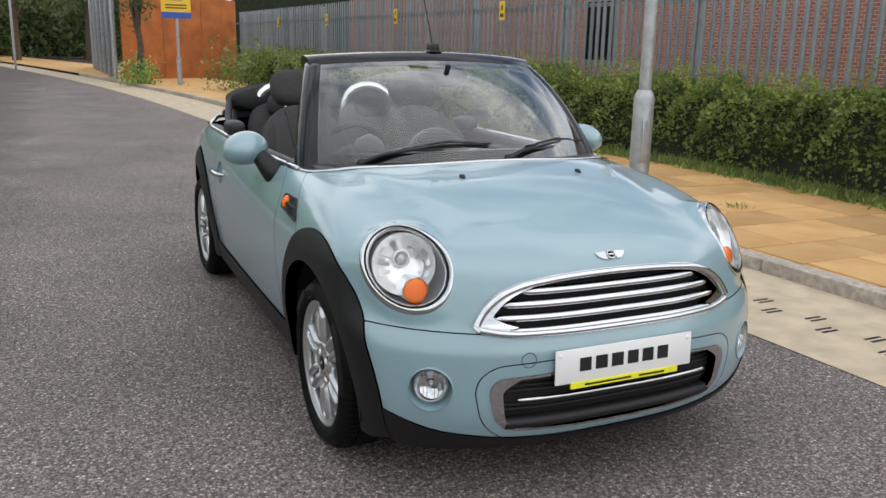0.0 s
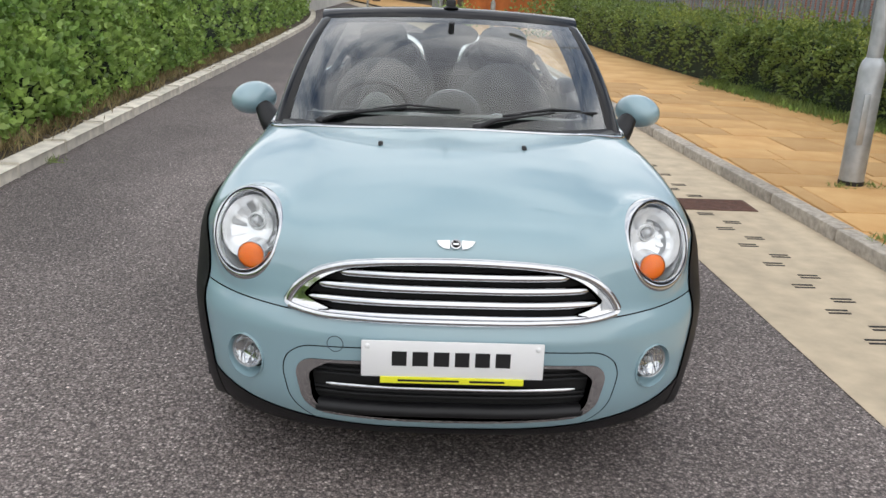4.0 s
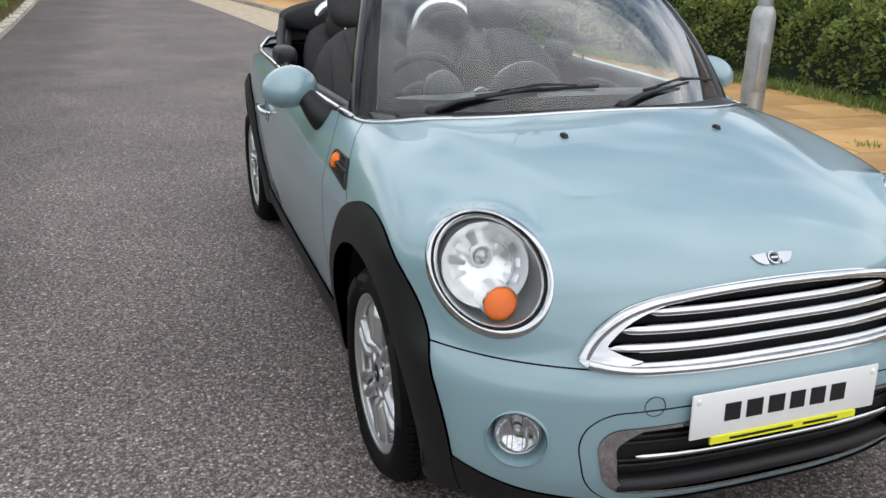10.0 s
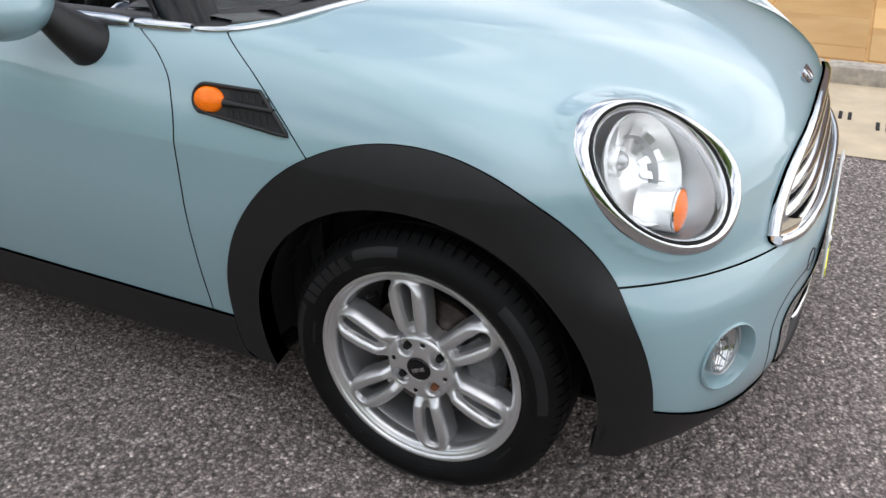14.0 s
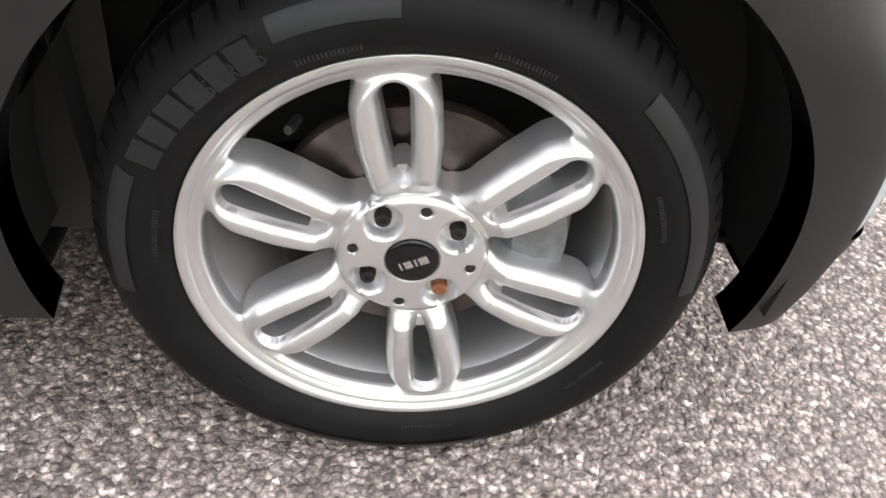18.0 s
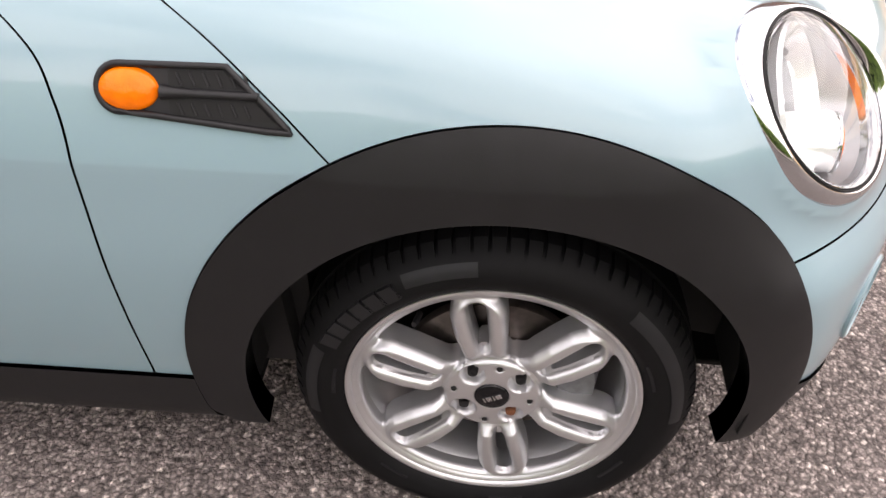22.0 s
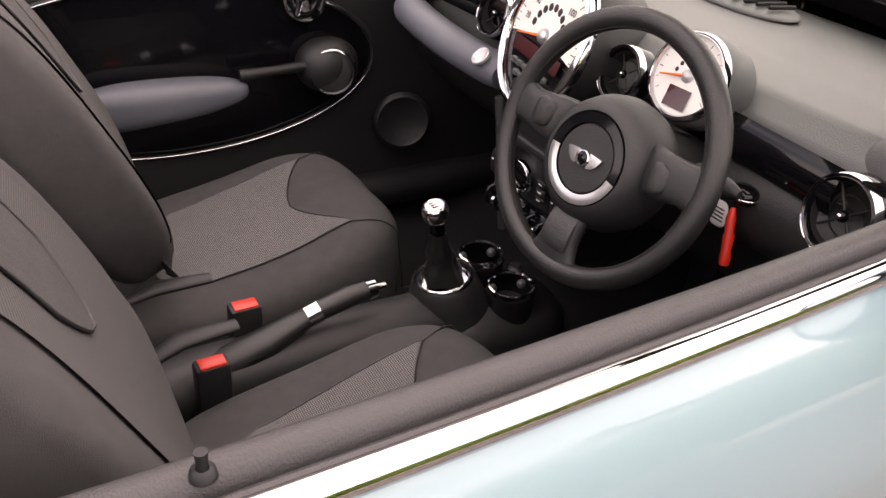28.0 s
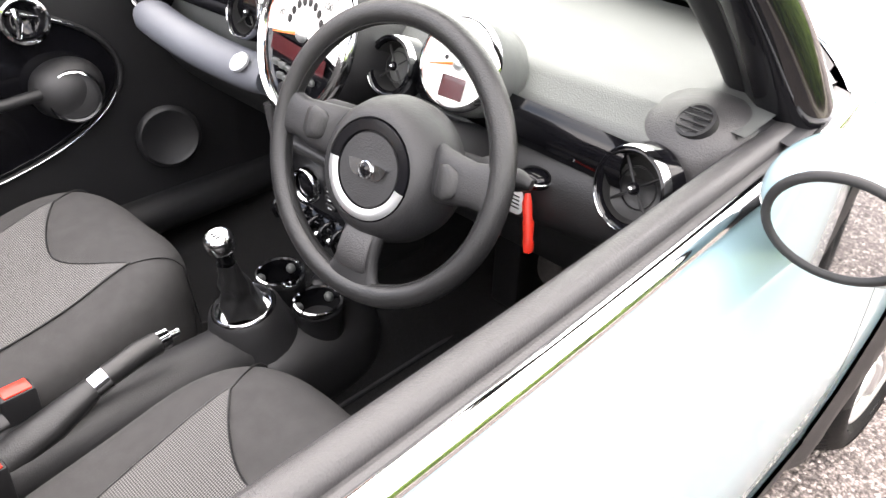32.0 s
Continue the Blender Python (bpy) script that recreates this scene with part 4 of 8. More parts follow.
def lamp_rings(prof, s, steps=64, close=False, flute=0.0):
    """Rings of an oval dish in a headlamp: (share of the oval, height off the lamp's middle)."""
    bm = bmesh.new()
    rings = [[bm.verts.new(lamp_in(*lamp_oval(r, t), h + flute * (k % 4 < 2), s)) for k, t in ((k, 2 * math.pi * k / steps) for k in range(steps))] for r, h in prof]
    for a, b in zip(rings, rings[1:]):
        for k in range(steps):
            bm.faces.new((a[k], a[(k + 1) % steps], b[(k + 1) % steps], b[k]))
    if close:
        bm.faces.new(rings[-1])
    bmesh.ops.recalc_face_normals(bm, faces=bm.faces)
    return bm


def dome(c, n, r, h, rings=8, steps=32, up=None, squash=1.0, bm=None):
    """A shallow dome of radius r and height h on c, facing n."""
    bm = bm or bmesh.new()
    n = Vector(n).normalized()
    u = Vector(up or (0, 0, 1)).cross(n).normalized()
    w = n.cross(u)
    c = Vector(c)
    prev = None
    for i in range(rings + 1):
        a = math.pi / 2 * i / rings
        rr, hh = r * math.cos(a), h * math.sin(a)
        ring = [bm.verts.new(c + u * rr * math.cos(t) + w * rr * squash * math.sin(t) + n * hh) for t in (2 * math.pi * k / steps for k in range(steps))] if i < rings else [bm.verts.new(c + n * h)]
        if prev:
            for k in range(steps):
                if len(ring) == 1:
                    bm.faces.new((prev[k], prev[(k + 1) % steps], ring[0]))
                else:
                    bm.faces.new((prev[k], prev[(k + 1) % steps], ring[(k + 1) % steps], ring[k]))
        prev = ring
    bmesh.ops.recalc_face_normals(bm, faces=bm.faces)
    return bm


for s in (1, -1):
    ang = 2 * np.pi * np.arange(72) / 72
    def seat_at(r):
        """Height of the skin over the lamp's middle plane, round an oval of share r."""
        base = LAMP_P + np.cos(ang)[:, None] * LAMP_U * LAMP_A * r + np.sin(ang)[:, None] * LAMP_W * LAMP_B * r
        lo, hi = np.full(72, -0.16), np.full(72, 0.10)
        for _ in range(24):
            mid_ = (lo + hi) / 2
            ins = skin_f(base + mid_[:, None] * LAMP_N) < 0
            lo, hi = np.where(ins, mid_, lo), np.where(ins, hi, mid_)
        return lo
    bmr_, prev = bmesh.new(), None
    for r, k, off in ((1.035, 1.0, -0.012), (1.030, 1.0, 0.001), (1.016, 1.0, 0.0040), (0.995, 0.90, 0.0055), (0.965, 0.60, 0.006), (0.932, 0.25, 0.004), (0.907, 0.03, 0.0), (0.895, 0.0, -0.008), (0.887, 0.0, -0.024)):
        hh = seat_at(max(r, 1.0)) * k + (1 - k) * 0.010 + off
        ring_ = [bmr_.verts.new(lamp_pt(*lamp_oval(r, t), float(h), s)) for t, h in zip(ang, hh)]
        if prev:
            for q in range(72):
                bmr_.faces.new((prev[q], prev[(q + 1) % 72], ring_[(q + 1) % 72], ring_[q]))
        prev = ring_
    bmesh.ops.recalc_face_normals(bmr_, faces=bmr_.faces)
    lamp = part("headlamp", bmr_, CHROME, car, "round headlamp with a chrome ring", smooth=60)
    part("seal", lamp_rings([(0.912, -0.004), (0.906, 0.0035), (0.898, 0.0050), (0.886, 0.0035), (0.880, 0.000), (0.876, -0.014)], s), DARK, lamp, "black seal", smooth=60)
    part("inner_ring", lamp_rings([(0.880, -0.002), (0.868, 0.003), (0.835, 0.001), (0.818, -0.010), (0.805, -0.030)], s), CHROME, lamp, "silver inner ring", smooth=60)
    part("bezel", lamp_rings([(0.815, -0.018), (0.76, -0.040), (0.66, -0.062), (0.50, -0.085), (0.10, -0.110)], s, close=True), SATIN, lamp, "silver bezel behind the reflector", smooth=60)
    lens = part("lens", lamp_rings([(0.882, 0.002), (0.80, 0.010), (0.62, 0.0175), (0.40, 0.0225), (0.16, 0.0250), (0.02, 0.0255)], s, close=True), LENS_GLASS, lamp, "clear lens", smooth=80)
    lens.visible_shadow = False
    fwd = Vector((0.10 * s, -1.0, 0.10)).normalized()
    nv = (Vector((LAMP_N[0] * -s, LAMP_N[1], LAMP_N[2])) + fwd * 0.6).normalized()
    bc_ = Vector(lamp_in(-0.016, 0.018, -0.036, s))
    part("reflector", lathe([(0.1000, 0.010), (0.0985, 0.016), (0.0965, 0.012), (0.090, -0.004), (0.074, -0.022), (0.052, -0.036), (0.028, -0.044), (0.0, -0.046)], bc_, nv, 56), REFLECTOR, lamp, "bright reflector bowl", smooth=50)
    bulb_ = Vector(lamp_in(-0.034, 0.046, -0.060, s))
    part("bulb_shield", dome(bulb_, fwd, 0.0185, 0.020, 8, 24), SATIN, lamp, "round bulb shield", smooth=80)
    part("bulb_ring", lathe([(0.027, -0.012), (0.028, 0.004), (0.025, 0.007), (0.0195, 0.002)], bulb_, fwd, 28), REFLECTOR, lamp, smooth=50)
    part("divider", lathe([(0.064, -0.016), (0.066, 0.006), (0.064, 0.008), (0.061, -0.016)], bc_ - nv * 0.016, nv, 40, start=190, sweep=160), SATIN, lamp, smooth=50)
    ic_ = Vector(lamp_in(0.033, -0.067, -0.028, s))
    part("indicator", dome(ic_, fwd, 0.0385, 0.015, 7, 28), AMBER, lamp, "amber indicator bulb cover", smooth=80)
    part("indicator_ring", lathe([(0.038, -0.02), (0.0405, 0.0), (0.0418, 0.003), (0.0400, 0.006), (0.0380, 0.0)], ic_, fwd, 32), CHROME, lamp, smooth=50)
    part("indicator_barrel", lathe([(0.0405 + 0.0006 * (k % 2), -0.0035 * k) for k in range(20)], ic_, fwd, 32), REFLECTOR, lamp, "ribbed silver barrel", smooth=30)
    side_ = Vector((0, 0, 1)).cross(nv).normalized()
    up_ = nv.cross(side_)
    for k in range(9):
        a = radians(-20 + 27.5 * k)
        q0 = [bc_ + (side_ * math.cos(a + da) + up_ * math.sin(a + da)) * rr_ + nv * hh_ for rr_, da, hh_ in ((0.046, -0.10, -0.032), (0.082, -0.15, -0.006), (0.082, 0.13, -0.010), (0.046, 0.10, -0.036))]
        bmq_ = bmesh.new()
        bmq_.faces.new([bmq_.verts.new(q_) for q_ in q0])
        part("reflector_facet", bmq_, SATIN if k in (2, 5, 7) else REFLECTOR, lamp)

# radiator grille
chrome_band = lambda p: 0.0175 + 0.052 * (AX(p) / 0.46) ** 6 - 0.008 * (p[:, 2] < 0.575) - 0.040 * (p[:, 2] < 0.582) * (AX(p) / 0.46) ** 6  # noqa: E731
grille = part("grille_surround", panel_mesh("grille_surround", [lambda p: grille_hole(p), lambda p: -(grille_hole(p) + chrome_band(p))], CHROME, lift=0.007, rim=0.03), None, car, "chrome grille surround")
part("grille_back", panel_mesh("grille_back", [lambda p: grille_hole(p, 0.01)], DARK, lift=-0.045, rim=0.0), None, grille, "black grille recess")


def on_nose(ax_max, z, lift, n=41, rise=0.0):
    xs = np.linspace(-ax_max, ax_max, n)
    far = cast(np.stack([xs, np.full(n, 0.9), np.full(n, z)], 1), np.tile([0, -1.0, 0], (n, 1)))
    return [Vector(p) for p in far + skin_n(far) * lift]


# rounded beads that run along the surround's upper and lower arc
for name, line, half, size, inset in (("grille_bead", grille_top, 0.484, 0.0105, 0.0105), ("grille_bead", grille_low, 0.470, 0.0085, -0.0085)):
    xs_ = np.sin(np.linspace(-1, 1, 91) * math.pi / 2) * half
    org_ = np.stack([xs_ * (1 - (0.012 if inset > 0 else 0.0)), np.full(91, 0.9), line(np.abs(xs_)) - inset], 1)
    on_ = cast(org_, np.tile([0, -1.0, 0], (91, 1)))
    part(name, tube([Vector(p) for p in on_ + skin_n(on_) * 0.006], [size * (1.0 + 0.25 * (abs(x_) / half) ** 3) for x_ in xs_], 14), CHROME, grille, "rounded chrome edge", smooth=70)
for z, w in ((0.690, 0.335), (0.652, 0.400), (0.612, 0.432)):
    pts = on_nose(w, z, -0.012)
    tp = [min(1, (1 - abs(2 * i / 40 - 1)) * 12 + 0.35) for i in range(41)]
    part("grille_slat", tube(pts, [0.0168 * t for t in tp], 12, flat=0.78), CHROME, grille, "chrome grille slat", smooth=60)
part("grille_slat", tube(on_nose(0.43, 0.577, -0.008), 0.012, 12, flat=0.8), CHROME, grille, "chrome grille slat", smooth=60)

# lower intake
rim_w = lambda p: 0.009 + 0.034 * np.clip((AX(p) - 0.36) / 0.06, 0, 1)  # noqa: E731
intake = part("intake_trim", panel_mesh("intake_trim", [lambda p: lower_opening(p), lambda p: -(lower_opening(p) + rim_w(p))], CHROME, lift=0.003, rim=0.03), None, car, "chrome frame of the lower intake")
for oth in (False, True):
    part("intake_back", panel_mesh("intake_back", [lambda p: lower_opening(p, 0.02), lambda p: p[:, 1] - 0.6], DARK, lift=-0.06, rim=0.0, both=False, other=oth), None, intake, "black intake recess")
part("intake_bar", tube(on_nose(0.365, 0.362, -0.008), [0.004] + [0.0085] * 39 + [0.004], 10, flat=0.8), CHROME, intake, "slim chrome bar", smooth=60)
for z in (0.432, 0.416, 0.400, 0.384, 0.335, 0.319):
    part("intake_slat", tube(on_nose(0.41, z, -0.030), 0.0045, 8), BLACK_PLASTIC, intake, smooth=60)
part("intake_lip", tube(on_nose(0.395, 0.274, -0.018), 0.026, 10, flat=0.8), BLACK_PLASTIC, intake, "black intake lip", smooth=60)

# fog lamps
for s in (-1, 1):
    c, n = Vector((FOG[0] * -s, FOG[1], FOG[2])), Vector((FOG_N[0] * -s, FOG_N[1], FOG_N[2]))
    fog = part("fog_lamp", lathe([(0.070, -0.014), (0.0715, 0.001), (0.068, 0.003), (0.065, -0.006), (0.060, -0.030), (0.045, -0.040), (0.0, -0.042)], c, n, 48), PAINT, car, "round fog lamp in a body-coloured bowl", smooth=60)
    fd = (n + Vector((0, -0.55, 0.10))).normalized()
    fc = c + Vector((0, 0, 0.011)) - n * 0.010
    part("housing", lathe([(0.0515, -0.028), (0.0525, -0.004), (0.0510, 0.002), (0.0490, 0.001), (0.0480, -0.006)], fc, fd, 40), SATIN, fog, smooth=50)
    part("reflector", lathe([(0.0485, -0.004), (0.042, -0.013), (0.026, -0.021), (0.011, -0.024), (0.0, -0.024)], fc, fd, 40), CHROME, fog, smooth=60)
    u_ = Vector((0, 0, 1)).cross(fd).normalized()
    w_ = fd.cross(u_)
    part("bulb_cap", dome(fc - fd * 0.018, fd, 0.011, 0.014, 5, 18), SATIN, fog, smooth=60)
    for k in (-3, -2, -1, 1, 2, 3):
        hgt = math.sqrt(0.046**2 - (0.0115 * k) ** 2)
        part("lens_rib", tube([fc + u_ * 0.0115 * k - w_ * hgt - fd * 0.004, fc + u_ * 0.0115 * k + fd * 0.001, fc + u_ * 0.0115 * k + w_ * hgt - fd * 0.004], 0.0011, 6), CHROME, fog, smooth=60)
    part("lens", dome(fc, fd, 0.0485, 0.009, 5, 36), LENS_GLASS, fog, "clear lens", smooth=80).visible_shadow = False

# towing-eye cover
p, n = on_skin(-0.334, 0.05, 0.491)
part("towing_cover", tube([Vector(p) + (Vector(n).orthogonal().normalized() * math.cos(t) + Vector(n).cross(Vector(n).orthogonal().normalized()) * math.sin(t)) * 0.0235 for t in [2 * math.pi * k / 36 for k in range(36)]], 0.0011, 6, closed=True), DARK, car)

# show plate: black bars stand for its letters
plate = part("number_plate", box_bm(-0.26, 0.26, 0.004, 0.010, 0.408, 0.517, 0.004), PLATE_WHITE, car, "white plate with black letter bars and yellow strip", smooth=30)
plate.rotation_euler = (radians(-3), 0, 0)
plate.location = (0, -0.022, 0.001)
x = -0.174
for w in (0.044, 0.046, 0.046, 0.043, 0.044, 0.044):
    part("letter_bar", box_bm(x + 0.001, x + w - 0.001, 0.0024, 0.0038, 0.443, 0.486, 0.0), PLATE_BLACK, plate).location = (0, 0, 0)
    x += w + 0.0145
strip_ = part("plate_strip", box_bm(-0.205, 0.205, 0.001, 0.0075, 0.390, 0.409, 0.001), PLATE_YELLOW, plate, "yellow dealer strip")
strip_.location = (0, 0, 0)
for x0, x1 in ((-0.155, 0.02), (0.05, 0.15)):
    o = part("letter_bar", box_bm(x0, x1, -0.0002, 0.0006, 0.3965, 0.4025), PLATE_BLACK, plate)
    o.location = (0, 0, 0)
for x0 in (-0.243, 0.243):
    o = part("screw_cap", dome((x0, 0.004, 0.500), (0, -1, 0), 0.008, 0.004, 4, 16), PLATE_WHITE, plate, smooth=60)
    o.location = (0, 0, 0)

# bonnet badge and washer jets
p, n = on_skin(0.0, 0.13, 0.764)
badge = part("bonnet_badge", wings_bm(0.112, 0.034, 0.004), CHROME, car, "chrome winged badge", smooth=40)
badge.rotation_euler = (-math.asin(n[2]) - 0.0, 0, 0)
badge.location = Vector(p) + Vector(n) * 0.001
part("badge_disc", dome((0, -0.0045, 0), (0, -1, 0), 0.0115, 0.0015, 3, 20), GLOSS_BLACK, badge, smooth=60).location = (0, 0, 0)
part("letter_bar", box_bm(-0.009, 0.009, -0.0066, -0.0056, -0.0025, 0.0025), CHROME, badge).location = (0, 0, 0)
for s in (-1, 1):
    p, n = on_skin(s * 0.248, 0.703, 0.93)
    bmj = bmesh.new()
    box_bm(-0.008, 0.008, -0.013, 0.017, -0.004, 0.011, 0.005, 3, bm=bmj)
    for v in bmj.verts:
        if v.co.z > 0.004:
            v.co.y = v.co.y * 0.75 + 0.002
    j = part("washer_jet", bmj, BLACK_PLASTIC, car, "black washer jet", smooth=40)
    j.location, j.rotation_euler = Vector(p), (radians(4), 0, 0)


# bright strip round the scuttle and along the waist
def belt_pts(ys, s, up=0.0):
    ys = np.asarray(ys, float)
    q = cast(np.stack([ys * 0, ys, ys * 0 + BELT + up], 1), np.tile([-1.0, 0, 0], (len(ys), 1)))
    return [Vector((s * -p[0], p[1], p[2])) for p in q]


def scuttle_pts(x0, x1, n):
    xs = np.linspace(x0, x1, n)
    q = cast(np.stack([xs, cowl_y(np.abs(xs)), xs * 0 + 0.6], 1), np.tile([0, 0, 1.0], (n, 1)))
    return [Vector((p[0], p[1], p[2] + 0.001)) for p in q]


def strip_of(pts, name, label, rad=0.009, material=CHROME, flat=0.75, parent=None, drop=0.0):
    return part(name, tube([p + Vector((0, 0, drop)) for p in pts], [rad * 0.8] + [rad] * (len(pts) - 2) + [rad * 0.8], 10, flat=flat), material, parent or car, label, smooth=60)


def corner_path(s):
    """From the scuttle's side round its corner to the waist."""
    a, b = scuttle_pts(s * 0.475, s * 0.500, 4), belt_pts(np.linspace(1.205, 1.222, 3), s)
    da, db = (a[-1] - a[-2]).normalized(), (b[0] - b[1]).normalized()
    gap_ = (b[0] - a[-1]).length
    p0, p1, p2, p3 = a[-1], a[-1] + da * gap_ * 0.42, b[0] + db * gap_ * 0.42, b[0]
    return a[:-1] + [p0 * (1 - t) ** 3 + p1 * 3 * t * (1 - t) ** 2 + p2 * 3 * t * t * (1 - t) + p3 * t**3 for t in np.linspace(0, 1, 14)] + b[1:]


strip_of(scuttle_pts(-0.482, 0.482, 60), "scuttle_strip", "bright chrome strip along the base of the screen", 0.008)
for s in (-1, 1):
    d = door_right if s < 0 else door_left
    strip_of(corner_path(s), "scuttle_strip", "bright chrome strip at the scuttle corner", 0.0095)
    strip_of(belt_pts(np.linspace(1.228, 1.362, 8), s), "waist_strip", "chrome waist strip", 0.0125, flat=1.0)
    strip_of(belt_pts(np.linspace(1.374, 2.458, 30), s), "waist_strip", "chrome waist strip", 0.0135, flat=1.0, parent=d)
    strip_of(belt_pts(np.linspace(2.470, 3.18, 18), s) + [Vector((s * 0.66, 3.32, BELT + 0.03)), Vector((s * 0.5, 3.44, BELT + 0.035)), Vector((s * 0.2, 3.5, BELT + 0.03))], "waist_strip", "chrome waist strip", 0.0135, flat=1.0)
    # door handle in its dish
    c = Vector((s * 0.795, 2.41, 0.738))
    q = cast(np.array([[0, 2.41, 0.738]]), np.array([[-1.0, 0, 0]]))[0]
    xo = -q[0]
    bmd = bmesh.new()
    rings = []
    ang = 2 * np.pi * np.arange(36) / 36
    for r, dp in ((1.03, 0.0015), (1.0, -0.002), (0.93, -0.010), (0.75, -0.020), (0.45, -0.027), (0.02, -0.029)):
        org = np.stack([ang * 0, 2.41 + 0.062 * r * np.cos(ang), 0.738 + 0.056 * r * np.sin(ang)], 1)
        rings.append([bmd.verts.new((s * (-p[0] + dp), p[1], p[2])) for p in cast(org, np.tile([-1.0, 0, 0], (36, 1)))])
    for a, b in zip(rings, rings[1:]):
        for k in range(36):
            bmd.faces.new((a[k], a[(k + 1) % 36], b[(k + 1) % 36], b[k]))
    bmesh.ops.recalc_face_normals(bmd, faces=bmd.faces)
    part("handle_dish", bmd, PAINT, d, smooth=70)
    hp = [(s * (xo + dx), y, 0.738 + dz) for y, dx, dz in ((2.535, 0.004, -0.006), (2.52, 0.020, -0.004), (2.46, 0.030, -0.003), (2.39, 0.033, 0.0), (2.33, 0.028, 0.002), (2.295, 0.016, 0.004), (2.28, 0.002, 0.005))]
    part("door_handle", tube(hp, [0.011, 0.015, 0.0145, 0.013, 0.012, 0.010, 0.006], 12, flat=0.95), CHROME, d, "chrome door handle", smooth=60)
    # side vent with indicator
    def vent(p, g=0.0):
        zt, zb = 0.836, 0.782 - 0.016 * np.clip((1.14 - p[:, 1]) / 0.17, 0, 1)
        zc, hh = (zt + zb) / 2, (zt - zb) / 2
        left = np.hypot(np.maximum(p[:, 1] - 1.150, 0), p[:, 2] - zc) - hh
        return np.maximum(left, seam_bonnet(p[:, 2]) + 0.006 - p[:, 1]) + g
    v = part("side_vent", panel_mesh("side_vent", [lambda p: vent(p), below(0.9), lambda p: p[:, 1] - 1.3], BLACK_PLASTIC, lift=0.0015, rim=0.01, both=False, other=s > 0), None, car, "black side vent trim")
    for za, zb in ((0.812, 0.829), (0.779, 0.799)):
        part("vent_slot", panel_mesh("vent_slot", [lambda p: p[:, 2] - zb, lambda p: za - p[:, 2], lambda p: p[:, 1] - 1.092, lambda p: seam_bonnet(p[:, 2]) + 0.018 - p[:, 1]], DARK, lift=0.0028, rim=0.004, both=False, other=s > 0), None, v)

    def vent_pt(y, z, lift=0.004):
        q_ = cast(np.array([[0, y, z]]), np.array([[-1.0, 0, 0]]))[0]
        n_ = skin_n(q_[None])[0]
        return Vector(((q_[0] + n_[0] * lift) * -s, q_[1] + n_[1] * lift, q_[2] + n_[2] * lift))
    zlow = lambda y: 0.782 - 0.016 * min(1, max(0, (1.14 - y) / 0.17))  # noqa: E731
    zt_, zb_ = 0.834, zlow(1.15) + 0.002
    yt_, yb_ = float(seam_bonnet(zt_)) + 0.010, float(seam_bonnet(0.768)) + 0.010
    outline = [(1.150 + 0.025 * math.cos(radians(a_)), (zt_ + zb_) / 2 + 0.025 * math.sin(radians(a_))) for a_ in np.linspace(-90, 90, 14)]
    outline += [(y, zt_) for y in np.linspace(1.135, yt_, 8)] + [(float(seam_bonnet(z)) + 0.010, z) for z in np.linspace(0.822, 0.776, 5)]
    outline += [(y, zlow(y) + 0.002) for y in np.linspace(yb_, 1.135, 8)]
    part("vent_frame", tube([vent_pt(y, z) for y, z in outline], 0.0042, 8, closed=True), BLACK_PLASTIC, v, "raised vent frame", smooth=60)
    part("vent_bar", tube([vent_pt(y, 0.8065 - 0.012 * (1.10 - y), 0.005) for y in np.linspace(1.100, float(seam_bonnet(0.80)) + 0.012, 8)], [0.009, 0.0065] + [0.0052] * 6, 10), BLACK_PLASTIC, v, "bar across the vent", smooth=60)
    for za in (0.8205, 0.7890):
        for k in range(6):
            y_ = 1.082 - 0.0155 * k
            part("vent_rib", tube([vent_pt(y_, za + 0.0065, 0.0035), vent_pt(y_ - 0.006, za - 0.0065, 0.0035)], 0.0016, 6), BLACK_PLASTIC, v)
    ic, inn = on_skin(-0.785, 1.140, 0.807)
    part("side_indicator", dome((ic[0] * -s, ic[1], ic[2]), (inn[0] * -s, inn[1], inn[2]), 0.037, 0.014, 7, 32, squash=0.70), AMBER, v, "amber side indicator", smooth=80)
    # door mirror
    mc = Vector((s * 0.850, 1.564, 0.966))
    bmm = bmesh.new()
    bmesh.ops.create_uvsphere(bmm, u_segments=40, v_segments=24, radius=1.0)
    for q in bmm.verts:
        x, y, z = q.co
        y = min(y, 0.72)
        tp = 1 - 0.16 * max(0, -y) ** 1.5
        q.co = mc + Vector((x * 0.097 * (1 - 0.06 * z) * tp, y * 0.098 + x * s * -0.010, z * 0.071 * tp - 0.006 * x * s + 0.004 * y))
    cap = part("mirror_cap", bmm, PAINT, d, "ice-blue door mirror cap", smooth=50)
    ring = [mc + Vector((0.0672 * math.cos(t), 0.072 - 0.007 * s * math.cos(t), 0.0492 * math.sin(t) + 0.003)) for t in [2 * math.pi * k / 40 for k in range(40)]]
    part("mirror_rim", tube(ring, 0.0055, 8, closed=True), BLACK_PLASTIC, cap, smooth=60)
    bmg = bmesh.new()
    bmg.faces.new([bmg.verts.new(mc + Vector((0.066 * math.cos(t), 0.0738 - 0.007 * s * math.cos(t), 0.048 * math.sin(t) + 0.003))) for t in [2 * math.pi * k / 40 for k in range(40)]])
    part("mirror_glass", bmg, MIRROR, cap)
